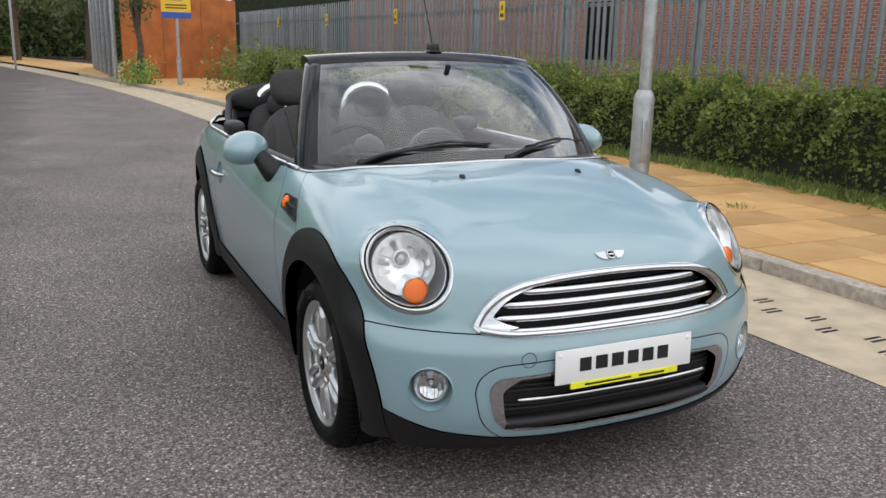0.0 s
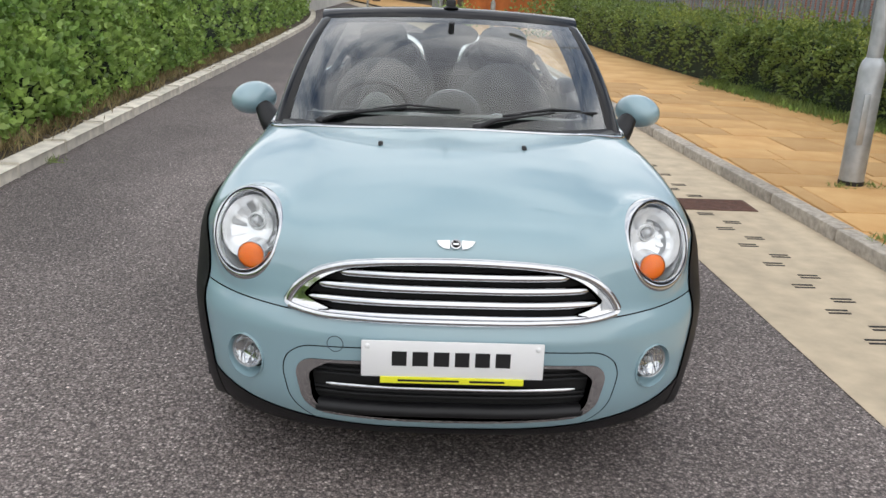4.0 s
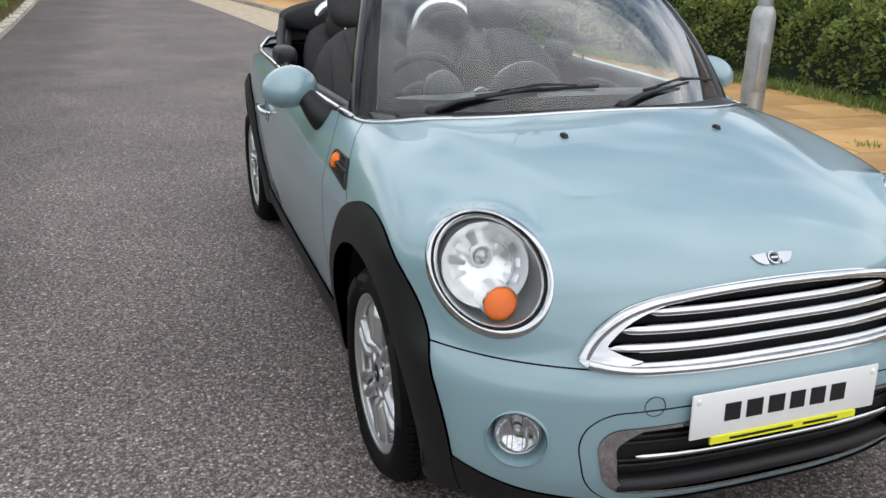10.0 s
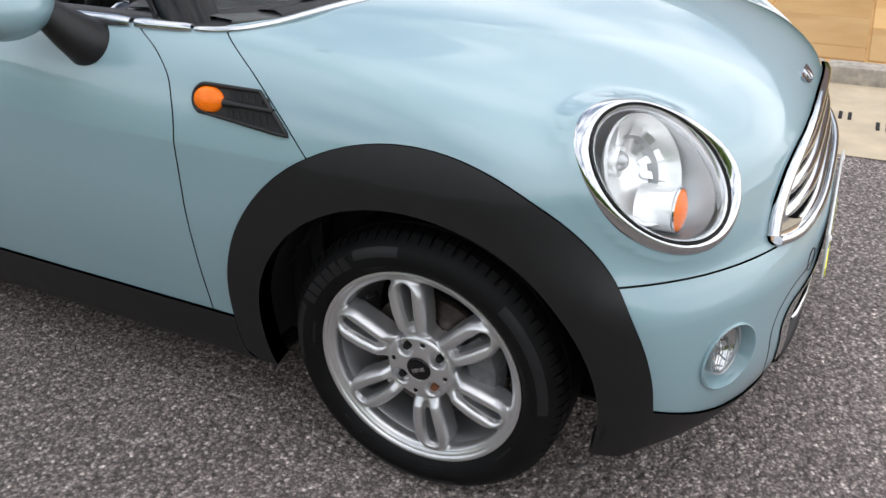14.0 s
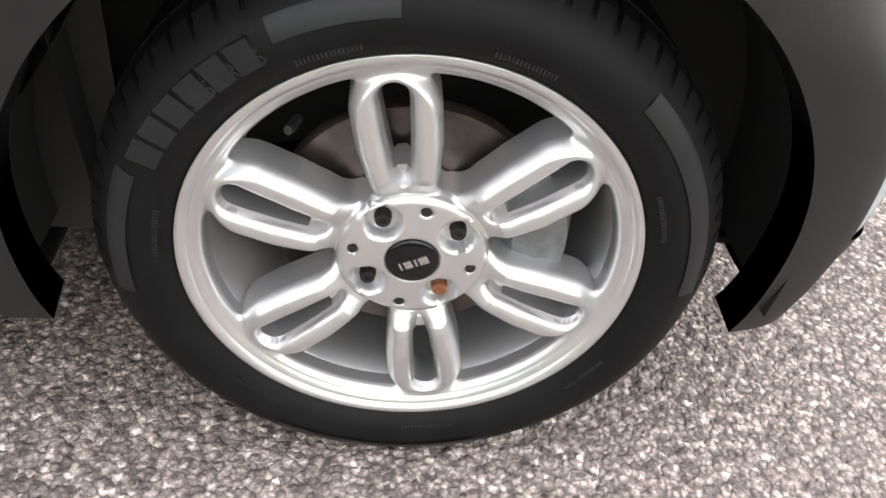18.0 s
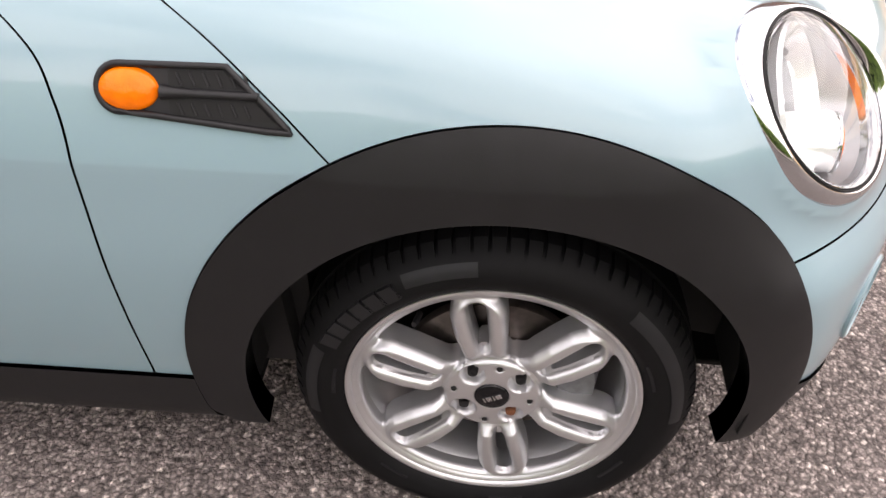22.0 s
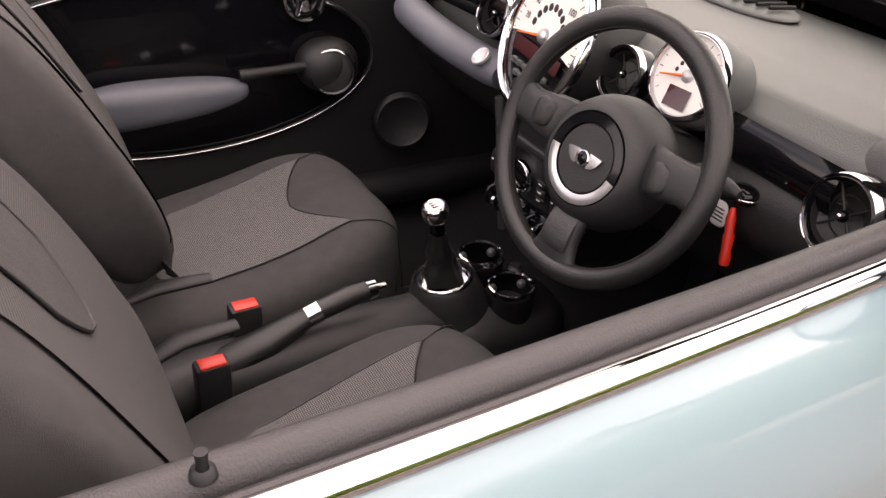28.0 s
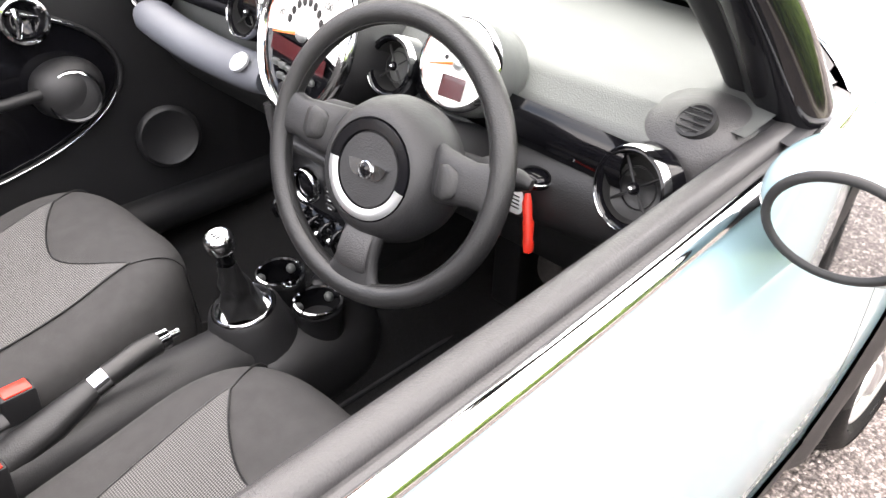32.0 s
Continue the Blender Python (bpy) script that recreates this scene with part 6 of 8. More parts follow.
# seats
def seat(x0, back=0.0, low=0.0):
    """A front seat; back and low shift its cushion from the passenger's setting."""
    yc = 2.030 + back
    top_line = curve_of([1.70, 1.78, 1.86, 1.98, 2.12, 2.34], [0.535, 0.550, 0.532, 0.490, 0.456, 0.440])

    def crown(ux, y):
        return float(top_line(y - back)) - low + 0.022 * abs(ux) ** 3 - 0.012 * (1 - abs(ux)) ** 2

    def cushion(u, q):
        y = q.y * (1 - 0.035 * abs(u.x) ** 3 * (u.y < 0))
        x = q.x * (1 - 0.10 * max(0, -u.y) ** 4)
        z = 0.36 + u.z**0.62 * (crown(u.x, yc + y) - 0.36) if u.z > 0 else 0.36 + u.z * 0.11
        return Vector((x, y, z))
    st = part("seat", blob((x0, yc, 0.0), (0.250, 0.300, 0.115), 3.4, 112, 72, shape=cushion), CLOTH, car, "dark grey cloth front seat", smooth=70)

    def top(x, y):
        ux, uy = min(0.98, abs(x - x0) / 0.25), min(0.98, abs(y - yc) / 0.30)
        h = max(0.0, 1 - (ux**3.4 + uy**3.4)) ** (0.62 / 3.4)
        return 0.36 + h * (crown(ux, y) - 0.36)

    def woven(u, v):
        """Light panel: two front corners with a hollow front edge between them, rounded behind."""
        k = 2 * u - 1
        y0 = 1.858 + 0.075 * (1 - abs(k) ** 1.7)
        y1 = 2.225 - 0.085 * abs(k) ** 4
        y = y0 + (y1 - y0) * v + back
        x = x0 + k * 0.146 * (1 + 0.05 * math.sin(math.pi * min(1, v * 1.1)) - 0.04 * v)
        return Vector((x, y, top(x, y) + 0.0035))
    part("cushion_panel", sheet(woven, 30, 24), WEAVE, st, "light grey woven seat panel", smooth=80)
    for sd in (0, 1):
        part("seam", tube([woven(sd, v) for v in np.linspace(0, 1, 16)], 0.0017, 6), TRIM, st, smooth=60)
        c0 = woven(sd, 0.0)
        out_ = 1 if sd else -1
        part("seam", tube([Vector((c0.x + out_ * 0.045 * k, c0.y - 0.125 * k, top(c0.x + out_ * 0.045 * k, c0.y - 0.125 * k) + 0.001)) for k in np.linspace(0, 1, 10)], 0.0017, 6), TRIM, st, smooth=60)
    part("seam", tube([woven(u, 0.0) for u in np.linspace(0, 1, 24)], 0.0017, 6), TRIM, st, smooth=60)
    # backrest, leaning back
    a = radians(26)
    hinge = 2.250 + back * 2.2
    def lean(p):
        y, z = p.y, p.z
        return Vector((x0 + p.x, hinge + y * math.cos(a) + z * math.sin(a), 0.50 + z * math.cos(a) - y * math.sin(a)))
    def bshape(u, q):
        wid = 1.03 - 0.27 * max(0, u.z) ** 2 - 0.13 * max(0, -u.z) ** 2
        y = q.y - 0.062 * abs(u.x) ** 2.5 * (u.y < 0) * (1 - max(0, u.z) ** 3)
        return Vector((q.x * wid, y, q.z))
    bmb = blob((0, 0, 0.29), (0.255, 0.085, 0.335), 2.6, 72, 48, shape=bshape)
    for v in bmb.verts:
        v.co = lean(v.co)
    back = part("backrest", bmb, CLOTH, st, smooth=70)
    def bfront(x, z):
        ux, uz = x / 0.255, (z - 0.29) / 0.335
        wid = 1.03 - 0.27 * max(0, uz) ** 2 - 0.13 * max(0, -uz) ** 2
        ux = ux / wid
        h = max(0.0, 1 - (abs(ux) ** 2.6 + abs(uz) ** 2.6)) ** (1 / 2.6)
        return -0.085 * h - 0.062 * abs(ux) ** 2.5 * (1 - max(0, uz) ** 3) - 0.004
    def woven_back(u, v):
        z = -0.01 + 0.55 * v
        x = (2 * u - 1) * (0.206 - 0.045 * v)
        return lean(Vector((x, bfront(x, z), z)))
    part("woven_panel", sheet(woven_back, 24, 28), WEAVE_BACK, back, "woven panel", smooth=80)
    def tongue(u, v):
        z = 0.285 + 0.30 * v
        x = (2 * u - 1) * 0.088 * min(1.0, (v + 0.002) / 0.26) ** 0.5 * (0.82 + 0.18 * v)
        return lean(Vector((x, bfront(x, z) - 0.0035, z)))
    part("back_panel", sheet(tongue, 14, 30), CLOTH, back, "smooth dark centre panel", smooth=80)
    part("seam", tube([tongue(u_, v_) for u_, v_ in [(0, q_) for q_ in np.linspace(1, 0, 24)] + [(1, q_) for q_ in np.linspace(0.02, 1, 24)]], 0.0022, 6), TRIM, back, smooth=60)
    bmh_ = blob((0, 0.015, 0.735), (0.135, 0.062, 0.105), 2.8, 32, 20)
    for v in bmh_.verts:
        v.co = lean(v.co)
    part("headrest", bmh_, CLOTH, st, smooth=70)
    for sd in (-1, 1):
        part("headrest_post", tube([lean(Vector((sd * 0.06, 0.02, 0.58))), lean(Vector((sd * 0.06, 0.02, 0.68)))], 0.007, 8), CHROME, st, smooth=60)
    part("seat_base", box_bm(x0 - 0.19, x0 + 0.19, 1.84, 2.24, 0.20, 0.36, 0.03), BLACK_PLASTIC, st, smooth=40)
    sd = 1 if x0 < 0 else -1
    part("tilt_lever", tube([(x0 + sd * 0.245, 2.33, 0.52), (x0 + sd * 0.255, 2.26, 0.545), (x0 + sd * 0.26, 2.17, 0.545)], [0.012, 0.020, 0.014], 10, flat=0.5), BLACK_PLASTIC, st, smooth=60)
    return st


seat(-0.338, 0.045, 0.018)
seat(0.324)
# rear bench, hoops and folded roof
for x0 in (-0.28, 0.28):
    part("rear_seat", blob((x0, 2.86, 0.48), (0.23, 0.2, 0.12), 3.0, 28, 16), CLOTH, car, "dark grey cloth rear seat", smooth=70)
    bmq = blob((x0, 3.07, 0.78), (0.24, 0.07, 0.27), 3.0, 28, 16, shape=lambda u, q: Vector((q.x, q.y + 0.12 * u.z, q.z)))
    part("rear_backrest", bmq, CLOTH, car, smooth=70)
    part("rear_headrest", blob((x0, 3.10, 1.03), (0.12, 0.05, 0.075), 2.6, 24, 14), CLOTH, car, "dark cloth rear headrest", smooth=70)
    part("roll_hoop", tube([(x0 + 0.165 * math.cos(t), 3.20, 0.93 + 0.215 * math.sin(t) ** 0.6) for t in np.linspace(0.001, math.pi - 0.001, 24)], 0.026, 12), HOOP, car, "polished roll-over hoop", smooth=60)
part("folded_roof", blob((0, 3.40, 1.045), (0.60, 0.20, 0.085), 3.4, 48, 20, shape=lambda u, q: Vector((q.x, q.y - 0.05 * abs(u.x) ** 2 * 2, q.z * (1 - 0.2 * abs(u.x) ** 3) + 0.012 * math.sin(9 * u.y) + 0.05 * (1 - abs(u.x) ** 2) * 0.4))), CANVAS, car, "black folded canvas roof", smooth=60)
part("roof_fold", blob((0, 3.36, 0.965), (0.62, 0.17, 0.05), 3.0, 40, 14), CANVAS, car, smooth=60)
for s in (-1, 1):
    part("roof_rail", tube([(s * 0.60, 3.22, 1.05), (s * 0.64, 3.05, 0.97), (s * 0.67, 2.88, 0.925)], [0.02, 0.022, 0.018], 10), BLACK_PLASTIC, car, "black roof frame rail", smooth=60)
    part("roof_rail", tube([(s * 0.56, 3.25, 0.99), (s * 0.61, 3.05, 0.93)], 0.018, 10), BLACK_PLASTIC, car, smooth=60)

# dashboard
def dash_fn(u, v):
    x = -0.665 + 1.33 * u
    ys = [1.03, 1.20, 1.36, 1.46, 1.51, 1.525, 1.515, 1.50]
    zs = [0.935, 0.945, 0.950, 0.942, 0.915, 0.87, 0.80, 0.745]
    k = v * 7
    i = min(6, int(k))
    f = k - i
    f = f * f * (3 - 2 * f) * 0.5 + f * 0.5
    y, z = ys[i] + (ys[i + 1] - ys[i]) * f, zs[i] + (zs[i + 1] - zs[i]) * f
    e = abs(x) / 0.665
    return Vector((x, max(y - 0.06 * e**6 * (v > 0.4), float(cowl_y(abs(x))) + 0.025), z - 0.012 * e**4))


dash = part("dashboard", sheet(dash_fn, 60, 28), DASH, car, "grained dark grey dashboard", smooth=70)
part("dash_lower", sheet(lambda u, v: Vector((-0.665 + 1.33 * u, 1.50 - 0.16 * v + 0.03 * math.sin(3 * v), 0.75 - 0.20 * v)), 40, 10), TRIM, dash, "black lower dashboard", smooth=70)
# gloss strip and padded bars either side of the middle
for s in (-1, 1):
    part("gloss_panel", sheet(lambda u, v: Vector((s * (0.20 + 0.36 * u), 1.526 + 0.012 * math.sin(3 * v), 0.926 - 0.066 * v - 0.010 * u)), 14, 6), GLOSS_BLACK, dash, "gloss black trim panel", smooth=70)
part("padded_bar", tube([(0.135 + 0.41 * k, 1.565 + 0.018 * math.sin(3.1 * k), 0.800 + 0.018 * k) for k in np.linspace(0, 1, 14)], [0.034] + [0.040] * 12 + [0.03], 16, flat=0.85), GREYARM, dash, "dark grey padded bar", smooth=70)
part("padded_bar", tube([(-0.16 - 0.47 * k, 1.515 - 0.03 * k * k, 0.785 + 0.020 * k) for k in np.linspace(0, 1, 14)], 0.048, 18, flat=1.25), TRIM, dash, smooth=70)
part("button_badge", lathe([(0.0, 0.002), (0.015, 0.002), (0.017, 0.0035), (0.019, 0.003), (0.020, -0.002)], (0.170, 1.602, 0.829), (0, 0.65, 0.75), 28), SATIN, dash, "small oval silver badge", smooth=50)


def vent(c, ax, r, name="air_vent", spokes=True):
    v = part(name, lathe([(r * 0.78, -0.02), (r * 0.80, 0.004), (r * 0.86, 0.009), (r * 0.95, 0.006), (r * 1.0, -0.004), (r * 1.02, -0.03)], c, ax, 44), GLOSS_BLACK, dash, "round gloss black air vent with a thin chrome ring", smooth=60)
    part("vent_rim", lathe([(r * 0.925, 0.0070), (r * 0.95, 0.0092), (r * 0.985, 0.0060), (r * 1.005, -0.003)], c, ax, 44), CHROME, v, "thin chrome rim", smooth=60)
    part("vent_well", lathe([(r * 0.78, 0.002), (r * 0.74, -0.03), (0.0, -0.04)], c, ax, 36), DARK, v, smooth=60)
    a = Vector(ax).normalized()
    u = Vector((0, 0, 1)).cross(a).normalized()
    w = a.cross(u)
    c = Vector(c)
    part("vent_knob", dome(c - a * 0.004, a, r * 0.15, r * 0.16, 5, 16), GLOSS_BLACK, v, smooth=60)
    part("knob_tip", dome(c - a * 0.004 + a * r * 0.13, a, r * 0.08, r * 0.06, 4, 14), CHROME, v, smooth=60)
    part("vent_ring", tube([c - a * 0.012 + (u * math.cos(t) + w * math.sin(t)) * r * 0.48 for t in [2 * math.pi * k / 36 for k in range(36)]], r * 0.022, 6, closed=True), BLACK_PLASTIC, v, smooth=60)
    for k in range(4):
        t = radians(40 + 90 * k)
        d = u * math.cos(t) + w * math.sin(t)
        part("vent_blade", tube([c - a * 0.008 + d * r * 0.14, c - a * 0.010 + d * r * 0.76], r * 0.035, 6), BLACK_PLASTIC, v, smooth=60)
    return v


DV = Vector((0, 0.94, 0.34))
vent((-0.155, 1.546, 0.902), DV, 0.047)
vent((0.222, 1.545, 0.892), DV, 0.048)
for s in (-1, 1):
    vent((s * 0.582, 1.540, 0.865), Vector((-s * 0.13, 0.96, 0.215)), 0.0565)
    part("vent_pod", blob((s * 0.590, 1.402, 0.866), (0.090, 0.096, 0.084), 2.4, 40, 24), LEDGE, dash, "black dashboard end pod", smooth=70)
    dm = part("side_demister", lathe([(0.0, 0.002), (0.020, 0.002), (0.022, 0.005), (0.026, 0.004), (0.027, -0.012)], (s * 0.606, 1.456, 0.938), (-s * 0.1, 0.55, 0.83), 30), BLACK_PLASTIC, dash, "small round demister vent", smooth=50)
    for k in (-1.5, -0.5, 0.5, 1.5):
        part("demister_slat", tube([(s * 0.606 - 0.017, 1.456 + 0.008 * k + 0.003, 0.942 - 0.0053 * k), (s * 0.606 + 0.017, 1.456 + 0.008 * k + 0.003, 0.942 - 0.0053 * k)], 0.0018, 6), TRIM, dm, smooth=60)
# defroster grille on top
dg = part("defroster", blob((-0.02, 1.15, 0.948), (0.13, 0.06, 0.012), 2.2, 48, 18), DASH, dash, "oval defroster grille", smooth=60)
for k in range(9):
    xx = -0.12 + 0.2 * k / 8
    part("defroster_slat", tube([(xx, 1.105 + 0.02 * abs(k - 4) / 4, 0.963), (xx + 0.015, 1.195 - 0.02 * abs(k - 4) / 4, 0.963)], 0.0042, 6), DARK, dg, smooth=60)


def dial_marks(c, ax, r, n, a0, a1, name, parent, long=0.13, holes=0, hole_r=0.0, ha=(0, 0), digits=()):
    a = Vector(ax).normalized()
    u = Vector((0, 0, 1)).cross(a).normalized()
    w = a.cross(u)
    c = Vector(c)
    for k in range(n):
        t = radians(a0 + (a1 - a0) * k / (n - 1))
        d = u * math.cos(t) + w * math.sin(t)
        q = d.cross(a)
        bm = bmesh.new()
        ln = long if k % 2 == 0 else long * 0.55
        vs = [bm.verts.new(c + a * 0.0015 + d * r * rr + q * sx * r * 0.008) for rr, sx in ((0.97 - ln, -1), (0.97, -1), (0.97, 1), (0.97 - ln, 1))]
        bm.faces.new(vs)
        part("dial_mark", bm, PLATE_BLACK, parent)
    for k in range(holes):
        t = radians(ha[0] + (ha[1] - ha[0]) * k / (holes - 1))
        part("warning_lamp", dome(c + (u * math.cos(t) + w * math.sin(t)) * r * hole_r + a * 0.0005, a, r * 0.075, 0.0012, 2, 14), PLATE_BLACK, parent)
    for txt, ang in digits:
        v, f = text_geo(txt, r * 0.15, 0.0002)
        t = radians(ang)
        o = c + (u * math.cos(t) + w * math.sin(t)) * r * 0.70 + a * 0.0018
        part("dial_figure", mesh_of("dial_figure", [tuple(o + u * p[0] + w * p[1] + a * p[2]) for p in v], f, PLATE_BLACK, smooth=False), None, parent)


# large middle dial
SC, SA = Vector((0.024, 1.568, 0.908)), Vector((0.14, 0.93, 0.33)).normalized()
sp = part("centre_dial", lathe([(0.112, -0.03), (0.114, 0.004), (0.117, 0.010), (0.121, 0.006), (0.124, 0.006), (0.129, 0.012), (0.135, 0.010), (0.138, 0.0), (0.1382, -0.004)], SC, SA, 64), CHROME, dash, "large round speedometer with a chrome ring", smooth=60)
part("dial_body", lathe([(0.1384, -0.003), (0.1415, -0.02), (0.142, -0.05), (0.130, -0.12), (0.09, -0.17)], SC, SA, 48), TRIM, sp, smooth=60)
part("dial_glass_back", lathe([(0.115, 0.0), (0.0, -0.001)], SC, SA, 48), GLOSS_BLACK, sp)
part("dial_face", lathe([(0.1115, 0.004), (0.050, 0.004), (0.048, 0.002)], SC, SA, 48, start=-100, sweep=200), DIAL, sp, "cream dial face")
part("dial_face", lathe([(0.050, 0.0038), (0.0, 0.0038)], SC, SA, 36, start=-100, sweep=200), DIAL, sp)
dial_marks(SC + SA * 0.003, SA, 0.1115, 29, 195, -15, "s", sp, 0.10, 9, 0.46, (165, 15), (("20", 168), ("40", 143), ("60", 115), ("80", 80), ("100", 48), ("120", 18)))
SU = Vector((0, 0, 1)).cross(SA).normalized()
SW = SA.cross(SU)
part("needle", tube([SC + SA * 0.008, SC + SA * 0.008 + (SU * math.cos(radians(192)) + SW * math.sin(radians(192))) * 0.086], [0.0035, 0.0013], 8), ORANGE, sp, "orange needle", smooth=60)
part("needle_boss", dome(SC + SA * 0.004, SA, 0.014, 0.012, 5, 20), SATIN, sp, smooth=60)
bmx = bmesh.new()
def flat_quad(bm, o, u, w, x0, x1, z0, z1, a, h):
    bm.faces.new([bm.verts.new(o + u * x + w * z + a * h) for x, z in ((x0, z0), (x1, z0), (x1, z1), (x0, z1))])
flat_quad(bmx, SC, SU, SW, -0.084, 0.084, -0.046, -0.020, SA, 0.006)
part("radio_display", bmx, DISPLAY, sp, "dark red radio display")
for r0 in range(2):
    for k in range(6):
        bmk = bmesh.new()
        x0 = -0.066 + 0.022 * k
        bm_c = SC + SU * (x0 + 0.0105) + SW * (-0.062 - 0.017 * r0) + SA * 0.006
        if r0 == 1 and k in (0, 5):
            continue
        part("radio_button", blob(bm_c, (0.0095, 0.004, 0.0055), 4, 12, 8), DASH, sp, smooth=50)
part("radio_knob", lathe([(0.0, 0.018), (0.010, 0.018), (0.012, 0.015), (0.013, 0.0)], SC + SW * -0.092 + SA * 0.003, SA, 24), BLACK_PLASTIC, sp, smooth=40)
# centre stack below it
cs = part("centre_console", sheet(lambda u, v: Vector(((-0.125 + 0.25 * u) * (1 - 0.26 * v), 1.575 - 0.02 * v + 0.016 * math.sin(math.pi * u), 0.770 - 0.285 * v)), 16, 16), TRIM, dash, "black centre stack with switches", smooth=60)
for s in (-1, 1):
    part("console_side", sheet(lambda u, v: Vector((s * 0.125 * (1 - 0.26 * v), 1.575 - 0.02 * v - 0.15 * u, 0.770 - 0.285 * v)), 3, 6), TRIM, cs)
    part("console_rail", tube([(s * 0.118 * (1 - 0.26 * v), 1.583 - 0.02 * v, 0.765 - 0.275 * v) for v in np.linspace(0, 1, 10)], 0.011, 10), LEDGE, cs, "grey rail at the edge of the centre stack", smooth=60)
    part("rocker_switch", blob((s * 0.098, 1.590, 0.643), (0.010, 0.010, 0.026), 3, 16, 12), BLACK_PLASTIC, cs, smooth=60)
    part("rocker_mark", box_bm(s * 0.098 - 0.003, s * 0.098 + 0.003, 1.5995, 1.6010, 0.648, 0.650), PLATE_WHITE, cs)
part("disc_slot_bar", blob((0.0, 1.594, 0.722), (0.098, 0.014, 0.011), 3.4, 32, 12), TRIM, cs, "rounded bar with the disc slot", smooth=60)
part("disc_slot", box_bm(-0.070, 0.070, 1.6065, 1.6085, 0.7205, 0.7235), DARK, cs)
part("lock_button", lathe([(0.0, 0.006), (0.007, 0.006), (0.009, 0.003), (0.011, 0.0)], (0.058, 1.590, 0.690), (0, 1, 0.05), 20), BLACK_PLASTIC, cs, smooth=40)
for x0, z0, r in ((0.012, 0.650, 0.033),):
    part("climate_ring", lathe([(r * 0.80, 0.010), (r * 0.88, 0.015), (r, 0.010), (r * 1.04, -0.004)], (x0, 1.586, z0), (0, 1, 0.05), 32), CHROME, cs, "chrome ring of the climate dial", smooth=60)
    part("climate_knob", dome((x0, 1.589, z0), (0, 1, 0.05), r * 0.80, 0.010, 4, 28), GLOSS_BLACK, cs, smooth=60)
for x0 in (0.066, -0.052):
    for z0 in (0.662, 0.646, 0.630):
        part("climate_button", blob((x0, 1.590, z0), (0.014, 0.005, 0.0065), 4, 14, 8), BLACK_PLASTIC, cs, smooth=50)
        part("button_mark", box_bm(x0 - 0.005, x0 + 0.005, 1.5946, 1.5956, z0 - 0.001, z0 + 0.001), PLATE_WHITE, cs)
part("switch_rail", tube([(-0.100, 1.574, 0.580), (0.100, 1.574, 0.580)], 0.022, 12), GLOSS_BLACK, cs, "gloss black switch rail", smooth=60)
for k in range(5):
    part("toggle_switch", blob((-0.066 + 0.033 * k, 1.604, 0.574), (0.0075, 0.014, 0.010), 2.4, 14, 10), CHROME, cs, "chrome toggle switch", smooth=60)
for k in range(6):
    x0 = -0.0825 + 0.033 * k
    part("toggle_guard", tube([(x0, 1.588, 0.600), (x0, 1.612, 0.594), (x0, 1.618, 0.580), (x0, 1.612, 0.564), (x0, 1.588, 0.556)], 0.0042, 8), GLOSS_BLACK, cs, smooth=60)

# tacho on the column
TC, TA = Vector((-0.308, 1.563, 0.953)), Vector((-0.08, 0.92, 0.385)).normalized()
ta = part("rev_counter", lathe([(0.0555, -0.02), (0.0565, 0.006), (0.059, 0.010), (0.063, 0.008), (0.065, -0.004)], TC, TA, 48), CHROME, dash, "round rev counter on the steering column", smooth=60)
part("pod", lathe([(0.065, -0.003), (0.0685, -0.012), (0.0695, -0.04), (0.066, -0.07), (0.05, -0.10), (0.0, -0.105)], TC, TA, 40), DASH, ta, smooth=60)
part("dial_face", lathe([(0.0565, 0.002), (0.0, 0.002)], TC, TA, 40), DIAL, ta, "cream dial face")
dial_marks(TC + TA * 0.001, TA, 0.055, 15, 215, -35, "t", ta, 0.12, 7, 0.42, (170, 10))
TU = Vector((0, 0, 1)).cross(TA).normalized()
TW = TA.cross(TU)
part("needle", tube([TC + TA * 0.006, TC + TA * 0.006 + (TU * -0.9 + TW * -0.2) * 0.05], [0.0025, 0.001], 8), ORANGE, ta, smooth=60)
part("needle_boss", dome(TC + TA * 0.002, TA, 0.010, 0.008, 5, 18), SATIN, ta, smooth=60)
bmx = bmesh.new()
flat_quad(bmx, TC, TU, TW, -0.020, 0.020, -0.048, -0.018, TA, 0.0045)
part("trip_display", bmx, DISPLAY, ta)

# steering wheel
WC, WA = Vector((-0.336, 1.731, 0.882)), Vector((-0.0985, 1.0, 0.383)).normalized()
WU = Vector((0, 0, 1)).cross(WA).normalized()
WW = WA.cross(WU)
WB = WC + WA * 0.022 - WW * 0.017


def wheel_dir(deg):
    return WU * math.cos(radians(deg)) + WW * math.sin(radians(deg))


def bar_of(mid, side, face, half_w, half_d, sides=18):
    """A rounded bar through the points mid, wide along side and thin along face."""
    bm = bmesh.new()
    rings = []
    for p, hw, hd in zip(mid, half_w, half_d):
        ring = []
        for k in range(sides):
            t = 2 * math.pi * k / sides
            c, s_ = math.cos(t), math.sin(t)
            ring.append(bm.verts.new(p + side * math.copysign(abs(c) ** 0.7, c) * hw + face * math.copysign(abs(s_) ** 0.8, s_) * hd))
        rings.append(ring)
    for r, q in zip(rings, rings[1:]):
        for k in range(sides):
            bm.faces.new((r[k], r[(k + 1) % sides], q[(k + 1) % sides], q[k]))
    bm.faces.new(list(reversed(rings[0])))
    bm.faces.new(rings[-1])
    bmesh.ops.recalc_face_normals(bm, faces=bm.faces)
    return bm


